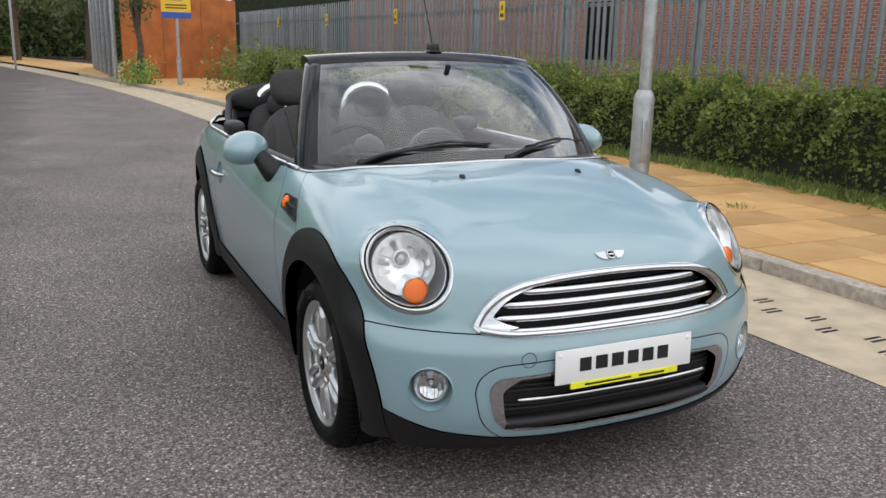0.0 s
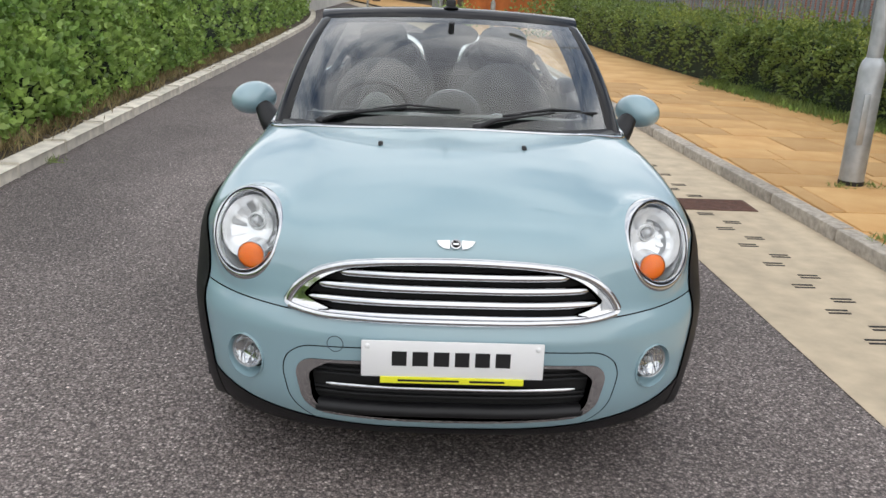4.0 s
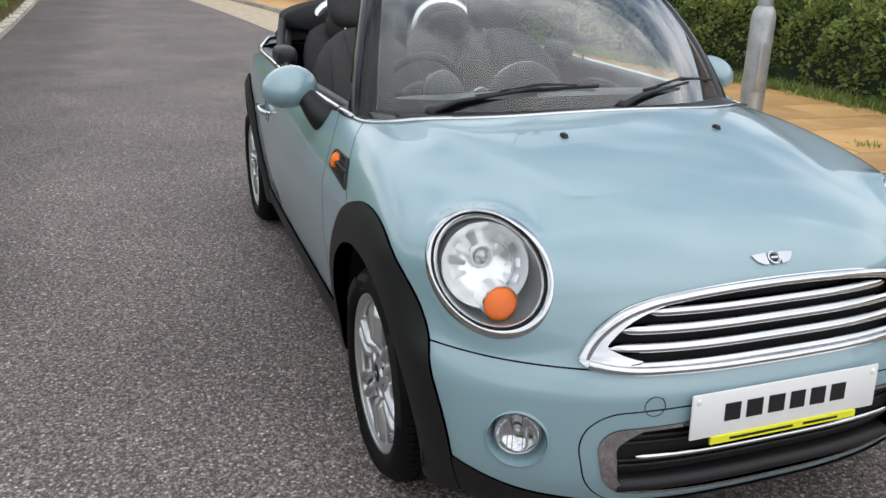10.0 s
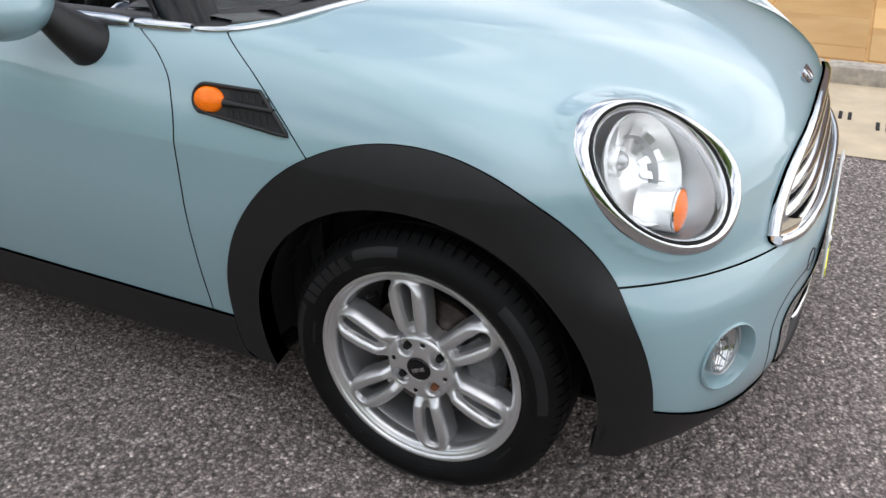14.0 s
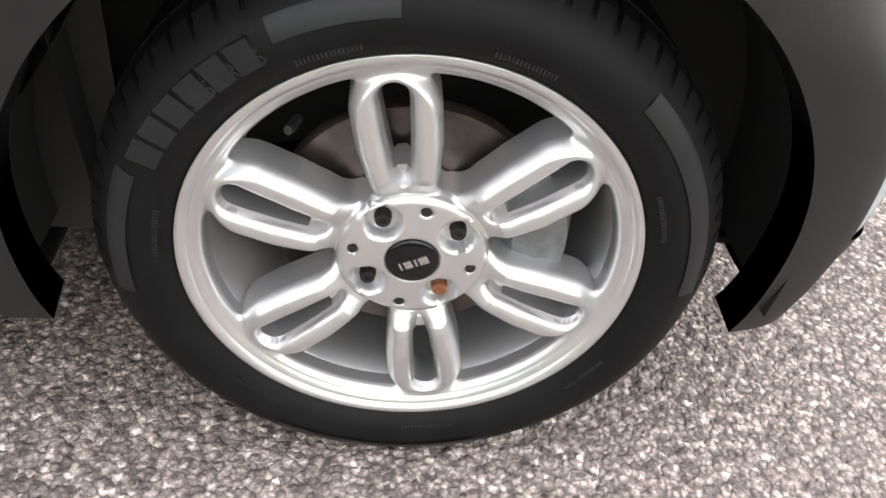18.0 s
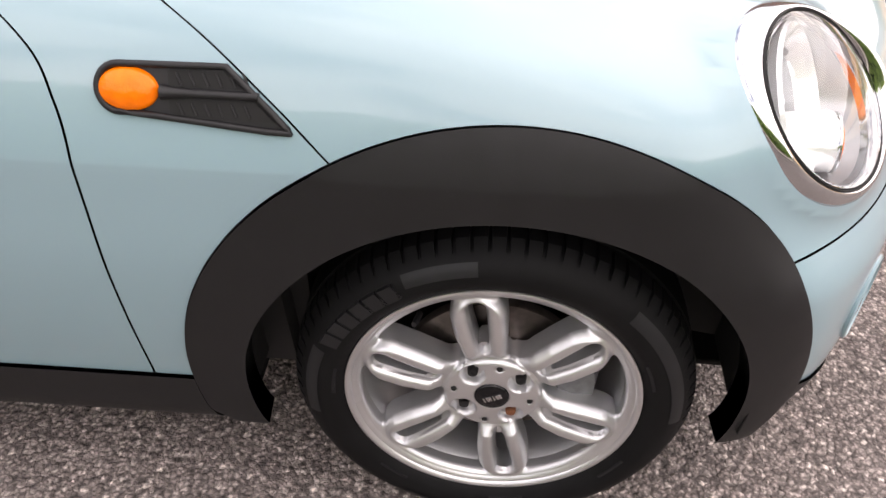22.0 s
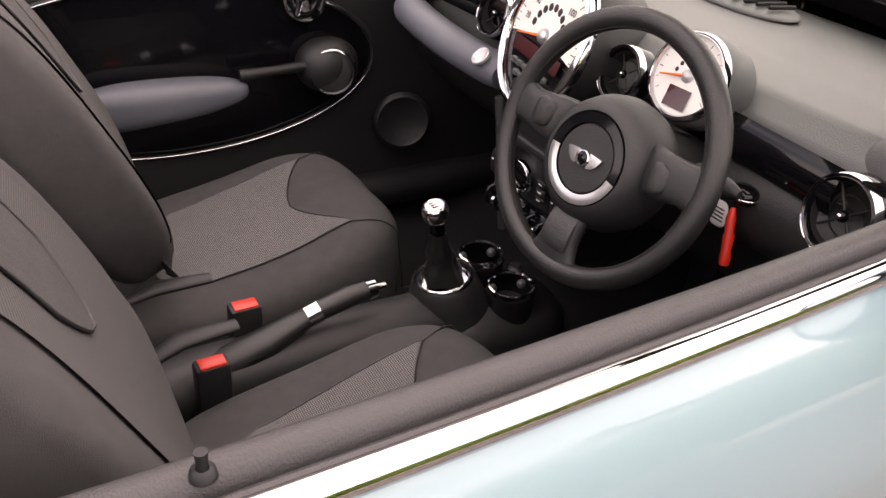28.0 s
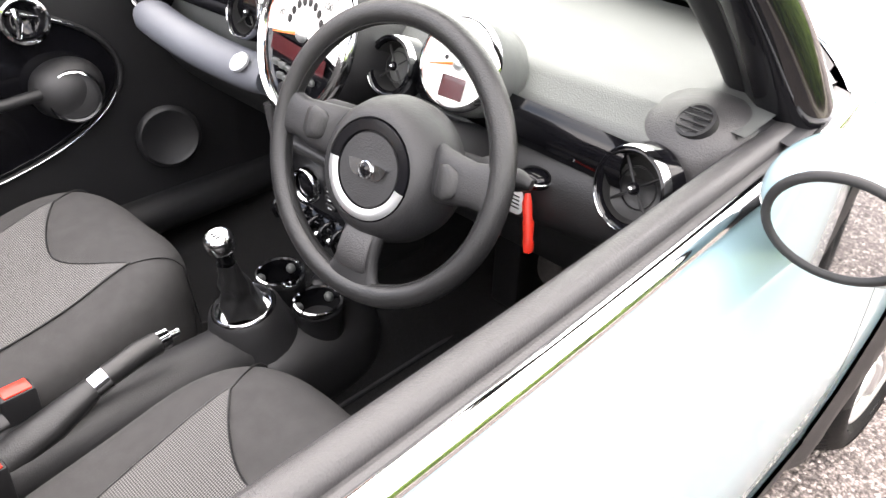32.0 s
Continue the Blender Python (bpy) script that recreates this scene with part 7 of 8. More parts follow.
RW = 0.1765
sw = part("steering_wheel", tube([WC + wheel_dir(5 * k) * RW for k in range(72)], 0.0155, 18, closed=True), LEATHER, car, "three-spoke black leather steering wheel", smooth=70)
part("rim_seam", tube([WC + wheel_dir(5 * k) * (RW - 0.0145) + WA * 0.0065 for k in range(72)], 0.0009, 6, closed=True), DARK, sw, smooth=70)
part("boss", lathe([(0.0, 0.0005), (0.046, -0.0005), (0.0475, -0.004), (0.064, -0.004), (0.0655, 0.000), (0.070, -0.001), (0.077, -0.006), (0.086, -0.018), (0.0935, -0.038), (0.0955, -0.060), (0.090, -0.085), (0.070, -0.105)], WB, WA, 56), TRIM, sw, "black airbag boss", smooth=60)
part("boss_groove", lathe([(0.0480, -0.0036), (0.0495, 0.0008), (0.0625, 0.0008), (0.0640, -0.0036)], WB, WA, 56), GLOSS_BLACK, sw, "gloss black ring round the badge", smooth=60)
part("boss_ring", lathe([(0.0488, 0.0004), (0.0500, 0.0024), (0.0622, 0.0024), (0.0634, 0.0004)], WB, WA, 48, start=88, sweep=170), SATIN, sw, "silver ring", smooth=60)
wb = part("wheel_badge", wings_bm(0.062, 0.024, 0.003), CHROME, sw, "chrome winged badge", smooth=40)
wb.matrix_parent_inverse = Matrix()
wb.matrix_basis = Matrix.Translation(WB + WA * 0.0008) @ Matrix((WU, -WA, WW)).transposed().to_4x4()
part("badge_disc", dome(WB + WA * 0.0052, WA, 0.0085, 0.0015, 3, 18), GLOSS_BLACK, sw, smooth=60)
for ang in (4, 176):
    d = wheel_dir(ang)
    side = WA.cross(d)
    mid = [WC + d * r + WA * h for r, h in ((0.070, -0.022), (0.092, -0.006), (0.115, 0.002), (0.140, 0.001), (0.158, 0.0), (0.172, 0.0))]
    part("spoke", bar_of(mid, side, WA, [0.036, 0.034, 0.031, 0.027, 0.029, 0.040], [0.016, 0.015, 0.013, 0.013, 0.012, 0.010]), TRIM, sw, smooth=60)
    pad = bar_of([WC + d * r + WA * h - side * 0.004 for r, h in ((0.088, 0.000), (0.098, 0.013), (0.112, 0.017), (0.124, 0.015), (0.131, 0.008))], side, WA, [0.006, 0.019, 0.022, 0.016, 0.005], [0.002, 0.004, 0.004, 0.003, 0.002])
    part("thumb_pad", pad, LEATHER, sw, smooth=60)
d = wheel_dir(-90)
mid = [WC + d * r + WA * h for r, h in ((0.080, -0.012), (0.105, -0.002), (0.130, 0.0), (0.152, 0.0), (0.172, 0.0))]
part("spoke", bar_of(mid, WU, WA, [0.036, 0.031, 0.031, 0.037, 0.056], [0.016, 0.014, 0.013, 0.012, 0.010]), TRIM, sw, smooth=60)
part("spoke_inlay", bar_of([WC + d * r + WA * h for r, h in ((0.092, 0.004), (0.108, 0.0125), (0.130, 0.0145), (0.146, 0.0125), (0.153, 0.007))], WU, WA, [0.022, 0.024, 0.025, 0.026, 0.012], [0.003] * 5), LEDGE, sw, "grey inlay of the lower spoke", smooth=60)
part("steering_column", tube([WC - WA * 0.04, WC - WA * 0.16 + Vector((0, 0, -0.01)), WC - WA * 0.26], [0.055, 0.060, 0.05], 16), TRIM, car, "black steering column shroud", smooth=60)
for s in (-1, 1):
    root = WC - WA * 0.075 + WW * 0.020
    pts_ = [root + WU * s * 0.04, root + WU * s * 0.10 + WA * 0.004, root + WU * s * 0.108 + WA * 0.004, root + WU * s * 0.128 + WA * 0.006, root + WU * s * 0.160 + WA * 0.006, root + WU * s * 0.176 + WA * 0.004]
    st_ = part("column_stalk", tube(pts_, [0.009, 0.011, 0.0165, 0.0165, 0.014, 0.007], 16), BLACK_PLASTIC, car, "black column stalk", smooth=60)
    for q_ in (0.118, 0.136, 0.152):
        part("stalk_mark", tube([root + WU * s * q_ + WA * 0.0225 + WW * 0.003, root + WU * s * (q_ + 0.006) + WA * 0.0222 + WW * 0.003], 0.0011, 6), PLATE_WHITE, st_)
# key, tag and start button
ks = part("key_slot", lathe([(0.0, 0.004), (0.022, 0.004), (0.026, 0.008), (0.031, 0.0)], (-0.440, 1.520, 0.822), (0, 0.95, 0.3), 28), BLACK_PLASTIC, dash, "key slot", smooth=50)
part("key_fob", blob((-0.440, 1.545, 0.826), (0.024, 0.022, 0.014), 2.4, 24, 14), GLOSS_BLACK, ks, "round black key fob", smooth=60)
part("fob_band", tube([(-0.440 + 0.0245 * math.cos(t), 1.545 + 0.0225 * math.sin(t), 0.826) for t in [2 * math.pi * k / 30 for k in range(30)]], 0.0022, 8, closed=True), CHROME, ks, smooth=60)
st_b = part("start_ring", lathe([(0.0, 0.006), (0.010, 0.006), (0.0115, 0.004), (0.0135, 0.007), (0.0165, 0.006), (0.018, -0.002)], (-0.493, 1.518, 0.824), (0, 0.95, 0.3), 28), BLACK_PLASTIC, ks, "round start button", smooth=40)
part("start_mark", dome((-0.493, 1.5242, 0.826), (0, 0.95, 0.3), 0.0075, 0.0006, 3, 18), SATIN, ks)
part("key_tag", blob((-0.418, 1.560, 0.788), (0.016, 0.002, 0.021), 3, 16, 10), PLATE_WHITE, ks, "white key tag", smooth=50)
for k in range(4):
    part("letter_bar", box_bm(-0.428, -0.408, 1.5618, 1.5626, 0.778 + 0.006 * k, 0.780 + 0.006 * k), PLATE_BLACK, ks)
part("key_ribbon", tube([(-0.440, 1.560, 0.808), (-0.445, 1.566, 0.795), (-0.450, 1.568, 0.775), (-0.452, 1.569, 0.771), (-0.455, 1.570, 0.745), (-0.457, 1.571, 0.741), (-0.459, 1.572, 0.728)], [0.004, 0.0075, 0.0065, 0.0085, 0.0070, 0.0085, 0.007], 10), RED, ks, "red plastic key strip", smooth=50)

# tunnel: console, gear lever, cup holders, handbrake
con = part("console", blob((0, 1.65, 0.32), (0.115, 0.17, 0.095), 2.8, 32, 18), TRIM, car, "black centre console", smooth=60)
part("tunnel_cover", tube([(0, 1.78, 0.37), (0, 2.0, 0.385), (0, 2.25, 0.38), (0, 2.42, 0.37)], [0.07, 0.062, 0.065, 0.06], 14), TRIM, con, smooth=60)
gb = Vector((0.008, 1.747, 0.470))
part("gear_collar", lathe([(0.047, -0.012), (0.049, 0.001), (0.052, 0.004), (0.056, 0.002), (0.058, -0.006), (0.060, -0.02)], gb, (0, 0.22, 1), 48), CHROME, con, "chrome gear collar", smooth=60)
part("gear_pod", lathe([(0.0575, -0.002), (0.064, -0.010), (0.074, -0.045), (0.092, -0.10), (0.115, -0.13)], gb, (0, 0.18, 1), 40), TRIM, con, "smooth black gear pod", smooth=60)
part("collar_well", lathe([(0.049, -0.004), (0.045, -0.020), (0.0, -0.022)], gb, (0, 0.22, 1), 40), CHROME, con, smooth=60)
kn = gb + Vector((-0.021, 0.041, 0.158))
bmgt = bmesh.new()
rows_g = []
for i in range(25):
    f = i / 24
    cc = gb.lerp(kn, f * 0.74) + Vector((0, 0, -0.006 + 0.004 * math.sin(6 * f)))
    rad_ = 0.040 - 0.024 * f**0.8 + 0.003 * math.sin(13 * f) * (1 - f)
    rows_g.append([bmgt.verts.new(cc + Vector((math.cos(t), math.sin(t), 0)) * (rad_ * (1 + 0.11 * (1 - f) * math.sin(4 * t + 5 * f) + 0.05 * math.sin(7 * t - 9 * f)))) for t in [2 * math.pi * k / 40 for k in range(40)]])
for r, q in zip(rows_g, rows_g[1:]):
    for k in range(40):
        bmgt.faces.new((r[k], r[(k + 1) % 40], q[(k + 1) % 40], q[k]))
part("gaiter", bmgt, LEATHER, con, "creased black leather gear gaiter", smooth=70)
part("gear_lever", tube([gb.lerp(kn, 0.70), gb.lerp(kn, 0.76), gb.lerp(kn, 0.94)], [0.0135, 0.014, 0.0165], 16), GLOSS_BLACK, con, smooth=60)
part("gear_knob", lathe([(0.0, 0.0135), (0.0165, 0.0135), (0.0185, 0.0150), (0.0225, 0.0125), (0.0245, 0.004), (0.0240, -0.010), (0.019, -0.018), (0.014, -0.020)], kn, (-0.05, 0.25, 1), 36), CHROME, con, "chrome gear knob", smooth=60)
part("knob_disc", dome(kn + Vector((-0.0008, 0.0036, 0.0138)), (-0.05, 0.25, 1), 0.0162, 0.001, 3, 24), PLATE_WHITE, con, "pale disc with the gear pattern", smooth=60)
for x_ in (-0.007, 0.0, 0.007):
    part("pattern_bar", box_bm(kn.x + x_ - 0.0017, kn.x + x_ - 0.0001, kn.y - 0.004, kn.y + 0.011, kn.z + 0.0138, kn.z + 0.0158), PLATE_BLACK, con)
for c in ((-0.053, 1.631, 0.453), (0.047, 1.640, 0.470)):
    cup = part("cup_holder", lathe([(0.0395, 0.000), (0.0415, 0.004), (0.0450, 0.003), (0.0465, -0.004), (0.0460, -0.008)], c, (0, 0.06, 1), 40), CHROME, con, "cup holder with a chrome rim", smooth=60)
    part("cup_well", lathe([(0.0405, -0.001), (0.036, -0.06), (0.0, -0.062)], c, (0, 0.06, 1), 30), GLOSS_BLACK, cup, smooth=60)
    part("cup_body", lathe([(0.0462, -0.007), (0.0475, -0.012), (0.0455, -0.016), (0.044, -0.05), (0.040, -0.10)], c, (0, 0.06, 1), 36), BLACK_PLASTIC, cup, smooth=50)
    for k in range(3):
        a_ = radians(50 + 120 * k)
        part("cup_grip", blob((c[0] + 0.036 * math.cos(a_), c[1] + 0.036 * math.sin(a_), c[2] - 0.014), (0.009, 0.009, 0.009), 2.2, 14, 10), DASH, cup, smooth=60)
part("power_socket", lathe([(0.0, 0.010), (0.010, 0.010), (0.013, 0.006), (0.017, 0.004), (0.018, -0.01)], (-0.006, 1.590, 0.452), (0, 0.1, 1), 20), BLACK_PLASTIC, con, "round socket cap", smooth=50)
hb = part("handbrake", tube([(-0.012, 2.20, 0.415), (-0.014, 2.10, 0.445), (-0.015, 2.03, 0.475)], [0.034, 0.030, 0.020], 14, flat=0.8), LEATHER, car, "leather handbrake with chrome ends", smooth=60)
part("brake_ring", tube([(-0.015, 2.032, 0.474), (-0.0148, 2.008, 0.4815)], 0.0205, 14), CHROME, hb, smooth=60)
part("brake_grip", tube([(-0.0148, 2.010, 0.481), (-0.012, 1.95, 0.493), (-0.011, 1.918, 0.495)], [0.0185, 0.0195, 0.018], 14), LEATHER, hb, smooth=60)
part("brake_tip", tube([(-0.011, 1.918, 0.495), (-0.010, 1.900, 0.496), (-0.010, 1.898, 0.496), (-0.010, 1.880, 0.496)], [0.018, 0.0165, 0.007, 0.006], 14), CHROME, hb, smooth=60)
for c in ((0.042, 2.123, 0.478), (-0.080, 2.216, 0.475)):
    bk = part("buckle", box_bm(c[0] - 0.017, c[0] + 0.017, c[1] - 0.027, c[1] + 0.027, c[2] - 0.090, c[2] + 0.012, 0.005), BLACK_PLASTIC, car, "black seat-belt buckle", smooth=40)
    part("release", box_bm(c[0] - 0.0135, c[0] + 0.0135, c[1] - 0.022, c[1] + 0.020, c[2] + 0.009, c[2] + 0.0145, 0.002), RED, bk, "red release button", smooth=40)
# pedals and mat
for x0, z0, r, nm in ((-0.255, 0.425, 0.034, "clutch_pedal"), (-0.385, 0.445, 0.034, "brake_pedal")):
    pd = part(nm, blob((x0, 1.205, z0), (r, 0.012, r * 1.25), 2.4, 24, 12), PEDAL, car, "round ribbed pedal pad", smooth=60)
    part("pedal_arm", tube([(x0, 1.20, z0), (x0, 1.12, z0 + 0.12), (x0, 1.08, z0 + 0.26)], 0.010, 8), BLACK_PLASTIC, pd, smooth=60)
part("accelerator", blob((-0.525, 1.245, 0.40), (0.032, 0.035, 0.105), 2.6, 24, 14, shape=lambda u, q: Vector((q.x, q.y + 0.045 * -u.z, q.z))), PEDAL, car, "long ribbed accelerator pedal", smooth=60)
part("foot_rest", box_bm(-0.20, -0.13, 1.10, 1.24, 0.30, 0.55, 0.01), BLACK_PLASTIC, car, smooth=40)
mt = part("floor_mat", sheet(lambda u, v: Vector((-0.11 - 0.45 * u, 1.10 + 0.62 * v, 0.232 + 0.05 * max(0, 0.25 - v))), 10, 12), CARPET, car, "black carpet floor mat", smooth=60)
MATEDGE = mat("mat_edge", (0.030, 0.030, 0.032), 0.8, vary=0.2, vscale=60)
def rrect(x0, x1, y0, y1, r, z, n=6):
    out = []
    for cx, cy, a0 in ((x1 - r, y1 - r, 0), (x0 + r, y1 - r, 90), (x0 + r, y0 + r, 180), (x1 - r, y0 + r, 270)):
        out += [Vector((cx + r * math.cos(radians(a0 + 90 * k / n)), cy + r * math.sin(radians(a0 + 90 * k / n)), z)) for k in range(n + 1)]
    return out
part("mat_edge", tube(rrect(-0.56, -0.11, 1.10, 1.72, 0.05, 0.240), 0.005, 6, closed=True), MATEDGE, mt, smooth=60)
part("heel_pad", tube(rrect(-0.515, -0.20, 1.25, 1.44, 0.03, 0.240), 0.005, 6, closed=True), MATEDGE, mt, smooth=60)

# ---- the street ----
kerb_right = curve_of([-40, -15, 0, 4, 8, 17, 25, 33, 45, 80], [5.2, 3.5, 2.68, 2.46, 2.22, 1.79, 0.75, -0.6, -3.0, -12])
band_in = curve_of([-40, -15, 0, 4, 8, 14, 25, 33, 45, 80], [4.1, 2.4, 1.63, 1.44, 1.22, 0.90, -0.25, -1.6, -4.0, -13])
kerb_left = curve_of([-40, -15, 0, 5, 18, 25, 33, 45, 80], [-1.6, -2.45, -2.90, -3.08, -3.40, -3.7, -4.6, -7.0, -16])
hedge_x = curve_of([-40, -10, 0, 5, 9, 16, 22], [6.6, 5.6, 5.0, 5.15, 4.6, 3.95, 3.7])


def strip(name, xa, xb, z, ys, material, thick=0.0, za=None, cols=1):
    bm = bmesh.new()
    rows = []
    for y in ys:
        a, b = float(xa(y)), float(xb(y))
        rows.append([bm.verts.new((a + (b - a) * k / cols, y, z)) for k in range(cols + 1)])
    for r, s in zip(rows, rows[1:]):
        for k in range(cols):
            bm.faces.new((r[k], r[k + 1], s[k + 1], s[k]))
    return bm


PAVING_Y = mat("yellow_paving", (0.44, 0.235, 0.075), 0.8, color2=(0.58, 0.37, 0.16), vscale=2.2, detail=8.0, bump=0.25, bscale=220, island=-0.20, rvary=0.06)
CONCRETE = mat("pale_concrete", (0.50, 0.41, 0.29), 0.85, vary=0.16, vscale=6, bump=0.3, bscale=200, rvary=0.05)
KERB = mat("kerb_granite", (0.36, 0.32, 0.27), 0.85, vary=0.28, vscale=22, bump=0.4, bscale=260, island=-0.14)
KERB_L = mat("kerb_concrete", (0.65, 0.60, 0.51), 0.88, vary=0.2, vscale=8, bump=0.3, bscale=200, island=-0.12)
SOIL = mat("soil", (0.075, 0.055, 0.035), 0.95, vary=0.4, vscale=9, bump=0.8, bscale=60)
FENCE = mat("galvanised_fence", (0.25, 0.275, 0.29), 0.5, metal=0.35, vary=0.2, vscale=7, rvary=0.1, island=-0.12)
POST = mat("galvanised_post", (0.40, 0.42, 0.43), 0.42, metal=0.55, vary=0.18, vscale=11, rvary=0.08)
CORTEN = mat("rusted_steel", (0.42, 0.13, 0.03), 0.75, vary=0.25, vscale=2.2, bump=0.1, bscale=120)
GREYPANEL = mat("grey_steel_panel", (0.22, 0.24, 0.25), 0.45, metal=0.3, vary=0.15, vscale=3)
YELLOW = mat("yellow_sign", (0.75, 0.48, 0.02), 0.5, vary=0.04)
BLUE = mat("blue_sign", (0.03, 0.08, 0.35), 0.5, vary=0.04)
WHITEWALL = mat("white_render", (0.62, 0.60, 0.55), 0.85, vary=0.12, vscale=3)
PLATE_BLACK_E = mat("dark_marking", (0.012, 0.012, 0.013), 0.5, vary=0.1)


def to_mesh_plain(bm, name, material):
    me = bpy.data.meshes.new(name)
    bm.to_mesh(me)
    bm.free()
    me.materials.append(material)
    return me


IRON = mat("rusty_iron", (0.115, 0.055, 0.038), 0.7, metal=0.2, vary=0.3, vscale=30, bump=0.4, bscale=300)

ground = part("ground", box_bm(-400, 400, -400, 400, -0.6, -0.03), SOIL)
tagged(ground, "soil and rough ground stretching away", "ground", kind="structure")
ys_road = [-40 + 0.8 * i for i in range(152)]
road = part("road", strip("road", lambda y: kerb_left(y) - 0.02, lambda y: band_in(y) + 0.01, 0.0, ys_road, TARMAC, cols=6), TARMAC)
tagged(road, "worn grey tarmac road with pale stone chips", "road", kind="structure")
band = part("drainage_channel", strip("band", lambda y: band_in(y), lambda y: kerb_right(y) + 0.02, 0.004, ys_road, CONCRETE, cols=2), CONCRETE)
tagged(band, "pale concrete channel with drain slots", "road edge", kind="structure")
pavement = part("pavement", strip("pavement", lambda y: kerb_right(y) + 0.06, lambda y: kerb_right(y) + 3.6, 0.085, ys_road, PAVING_Y, cols=2), PAVING_Y)
tagged(pavement, "yellow stone paving beside the road", "pavement", kind="structure")
verge = part("verge", strip("verge", lambda y: kerb_left(y) - 9.0, lambda y: kerb_left(y) - 0.10, 0.07, ys_road, SOIL, cols=4), SOIL)
tagged(verge, "bare soil under the roadside plants", "verge", kind="structure")


def kerb_stones(line, y0, y1, n, width, height, material, name, label, sgn):
    k = thing(name, label, "kerb", kind="structure")
    ys = np.linspace(y0, y1, n + 1)
    for a, b in zip(ys, ys[1:]):
        bm = bmesh.new()
        box_bm(0, width * sgn, 0.004, (b - a) - 0.004, -0.10, height, 0.018, 2, bm=bm)
        o = part("kerb_stone", bm, material, k, smooth=40)
        xa, xb = float(line(a)), float(line(b))
        o.location, o.rotation_euler = (xa, a, random.uniform(-0.003, 0.003)), (0, 0, math.atan2(xa - xb, b - a))


kerb_stones(kerb_right, -9, 33, 46, 0.14, 0.092, KERB, "kerb_right", "grey kerb stones along the paving", 1)
kerb_stones(kerb_left, -9, 36, 49, 0.15, 0.095, KERB_L, "kerb_left", "pale concrete kerb stones along the planted verge", -1)
# drain slots in the channel
for row in range(34):
    y = -1.6 + 0.36 * row
    for q, dx in ((0.42, 0.0), (0.52, 0.16)):
        x = float(band_in(y)) + q
        for s in (-1, 1):
            part("drain_slot", box_bm(x - 0.055, x + 0.055, y + dx + s * 0.020 - 0.008, y + dx + s * 0.020 + 0.008, 0.002, 0.0065), DARK, band)
grate = thing("drain_grate", "rusty iron drain grate set in the channel", "drain grate")
for k in range(14):
    part("grate_bar", box_bm(1.72, 2.30, 3.545 + 0.0225 * k, 3.559 + 0.0225 * k, -0.01, 0.012, 0.002), IRON, grate)
for x in (1.72, 1.90, 2.10, 2.28):
    part("grate_rib", box_bm(x, x + 0.02, 3.54, 3.86, -0.01, 0.010), IRON, grate)

# lamp post
post = thing("street_lamp", "galvanised steel lamp post standing on the paving", "lamp post", at=(3.24, 4.14, 0.085))
part("base", tube([(3.24, 4.14, 0.085), (3.24, 4.14, 0.98), (3.24, 4.14, 1.03), (3.24, 4.14, 1.06)], [0.092, 0.092, 0.080, 0.058], 28), POST, post, "wide lower tube", smooth=40)
part("shaft", tube([(3.24, 4.14, 1.05), (3.24, 4.14, 3.2), (3.24, 4.14, 6.2)], [0.056, 0.054, 0.045], 24), POST, post, smooth=40)
part("collar", tube([(3.24, 4.14, 0.08), (3.24, 4.14, 0.13)], 0.094, 28), PLATE_BLACK_E, post, "black foot band", smooth=40)
part("door", box_bm(3.172, 3.222, 4.040, 4.056, 0.42, 0.80, 0.004), POST, post, smooth=30)
part("number_tag", box_bm(3.205, 3.27, 4.080, 4.084, 2.02, 2.12), WHITEWALL, post, "white tag with a dark bar")
part("tag_bar", box_bm(3.22, 3.255, 4.0775, 4.0805, 2.05, 2.09), PLATE_BLACK_E, post)
part("arm", tube([(3.24, 4.14, 6.15), (2.6, 4.14, 6.5), (2.2, 4.14, 6.55)], 0.035, 12), POST, post, smooth=40)
part("lantern", box_bm(1.7, 2.25, 4.02, 4.26, 6.48, 6.60, 0.03), POST, post, smooth=40)

# parking sign
sg = thing("parking_sign", "yellow and blue parking sign on a grey post", "sign", at=(1.94, 24.4, 0.08))
part("post", tube([(1.94, 24.4, 0.08), (1.94, 24.4, 3.0)], 0.045, 14), POST, sg, smooth=40)
part("post_foot", tube([(1.94, 24.4, 0.08), (1.94, 24.4, 0.9)], 0.075, 14), POST, sg, smooth=40)
part("board", box_bm(1.50, 2.34, 24.33, 24.35, 2.17, 3.12, 0.02), YELLOW, sg, "yellow board")
part("board_strip", box_bm(1.50, 2.34, 24.324, 24.332, 2.01, 2.19), BLUE, sg, "blue strip")
part("symbol_panel", box_bm(1.72, 2.10, 24.324, 24.332, 2.52, 2.92), BLUE, sg)
for z in (2.29, 2.37):
    part("letter_bar", box_bm(1.62, 2.22, 24.325, 24.332, z, z + 0.035), PLATE_BLACK_E, sg)

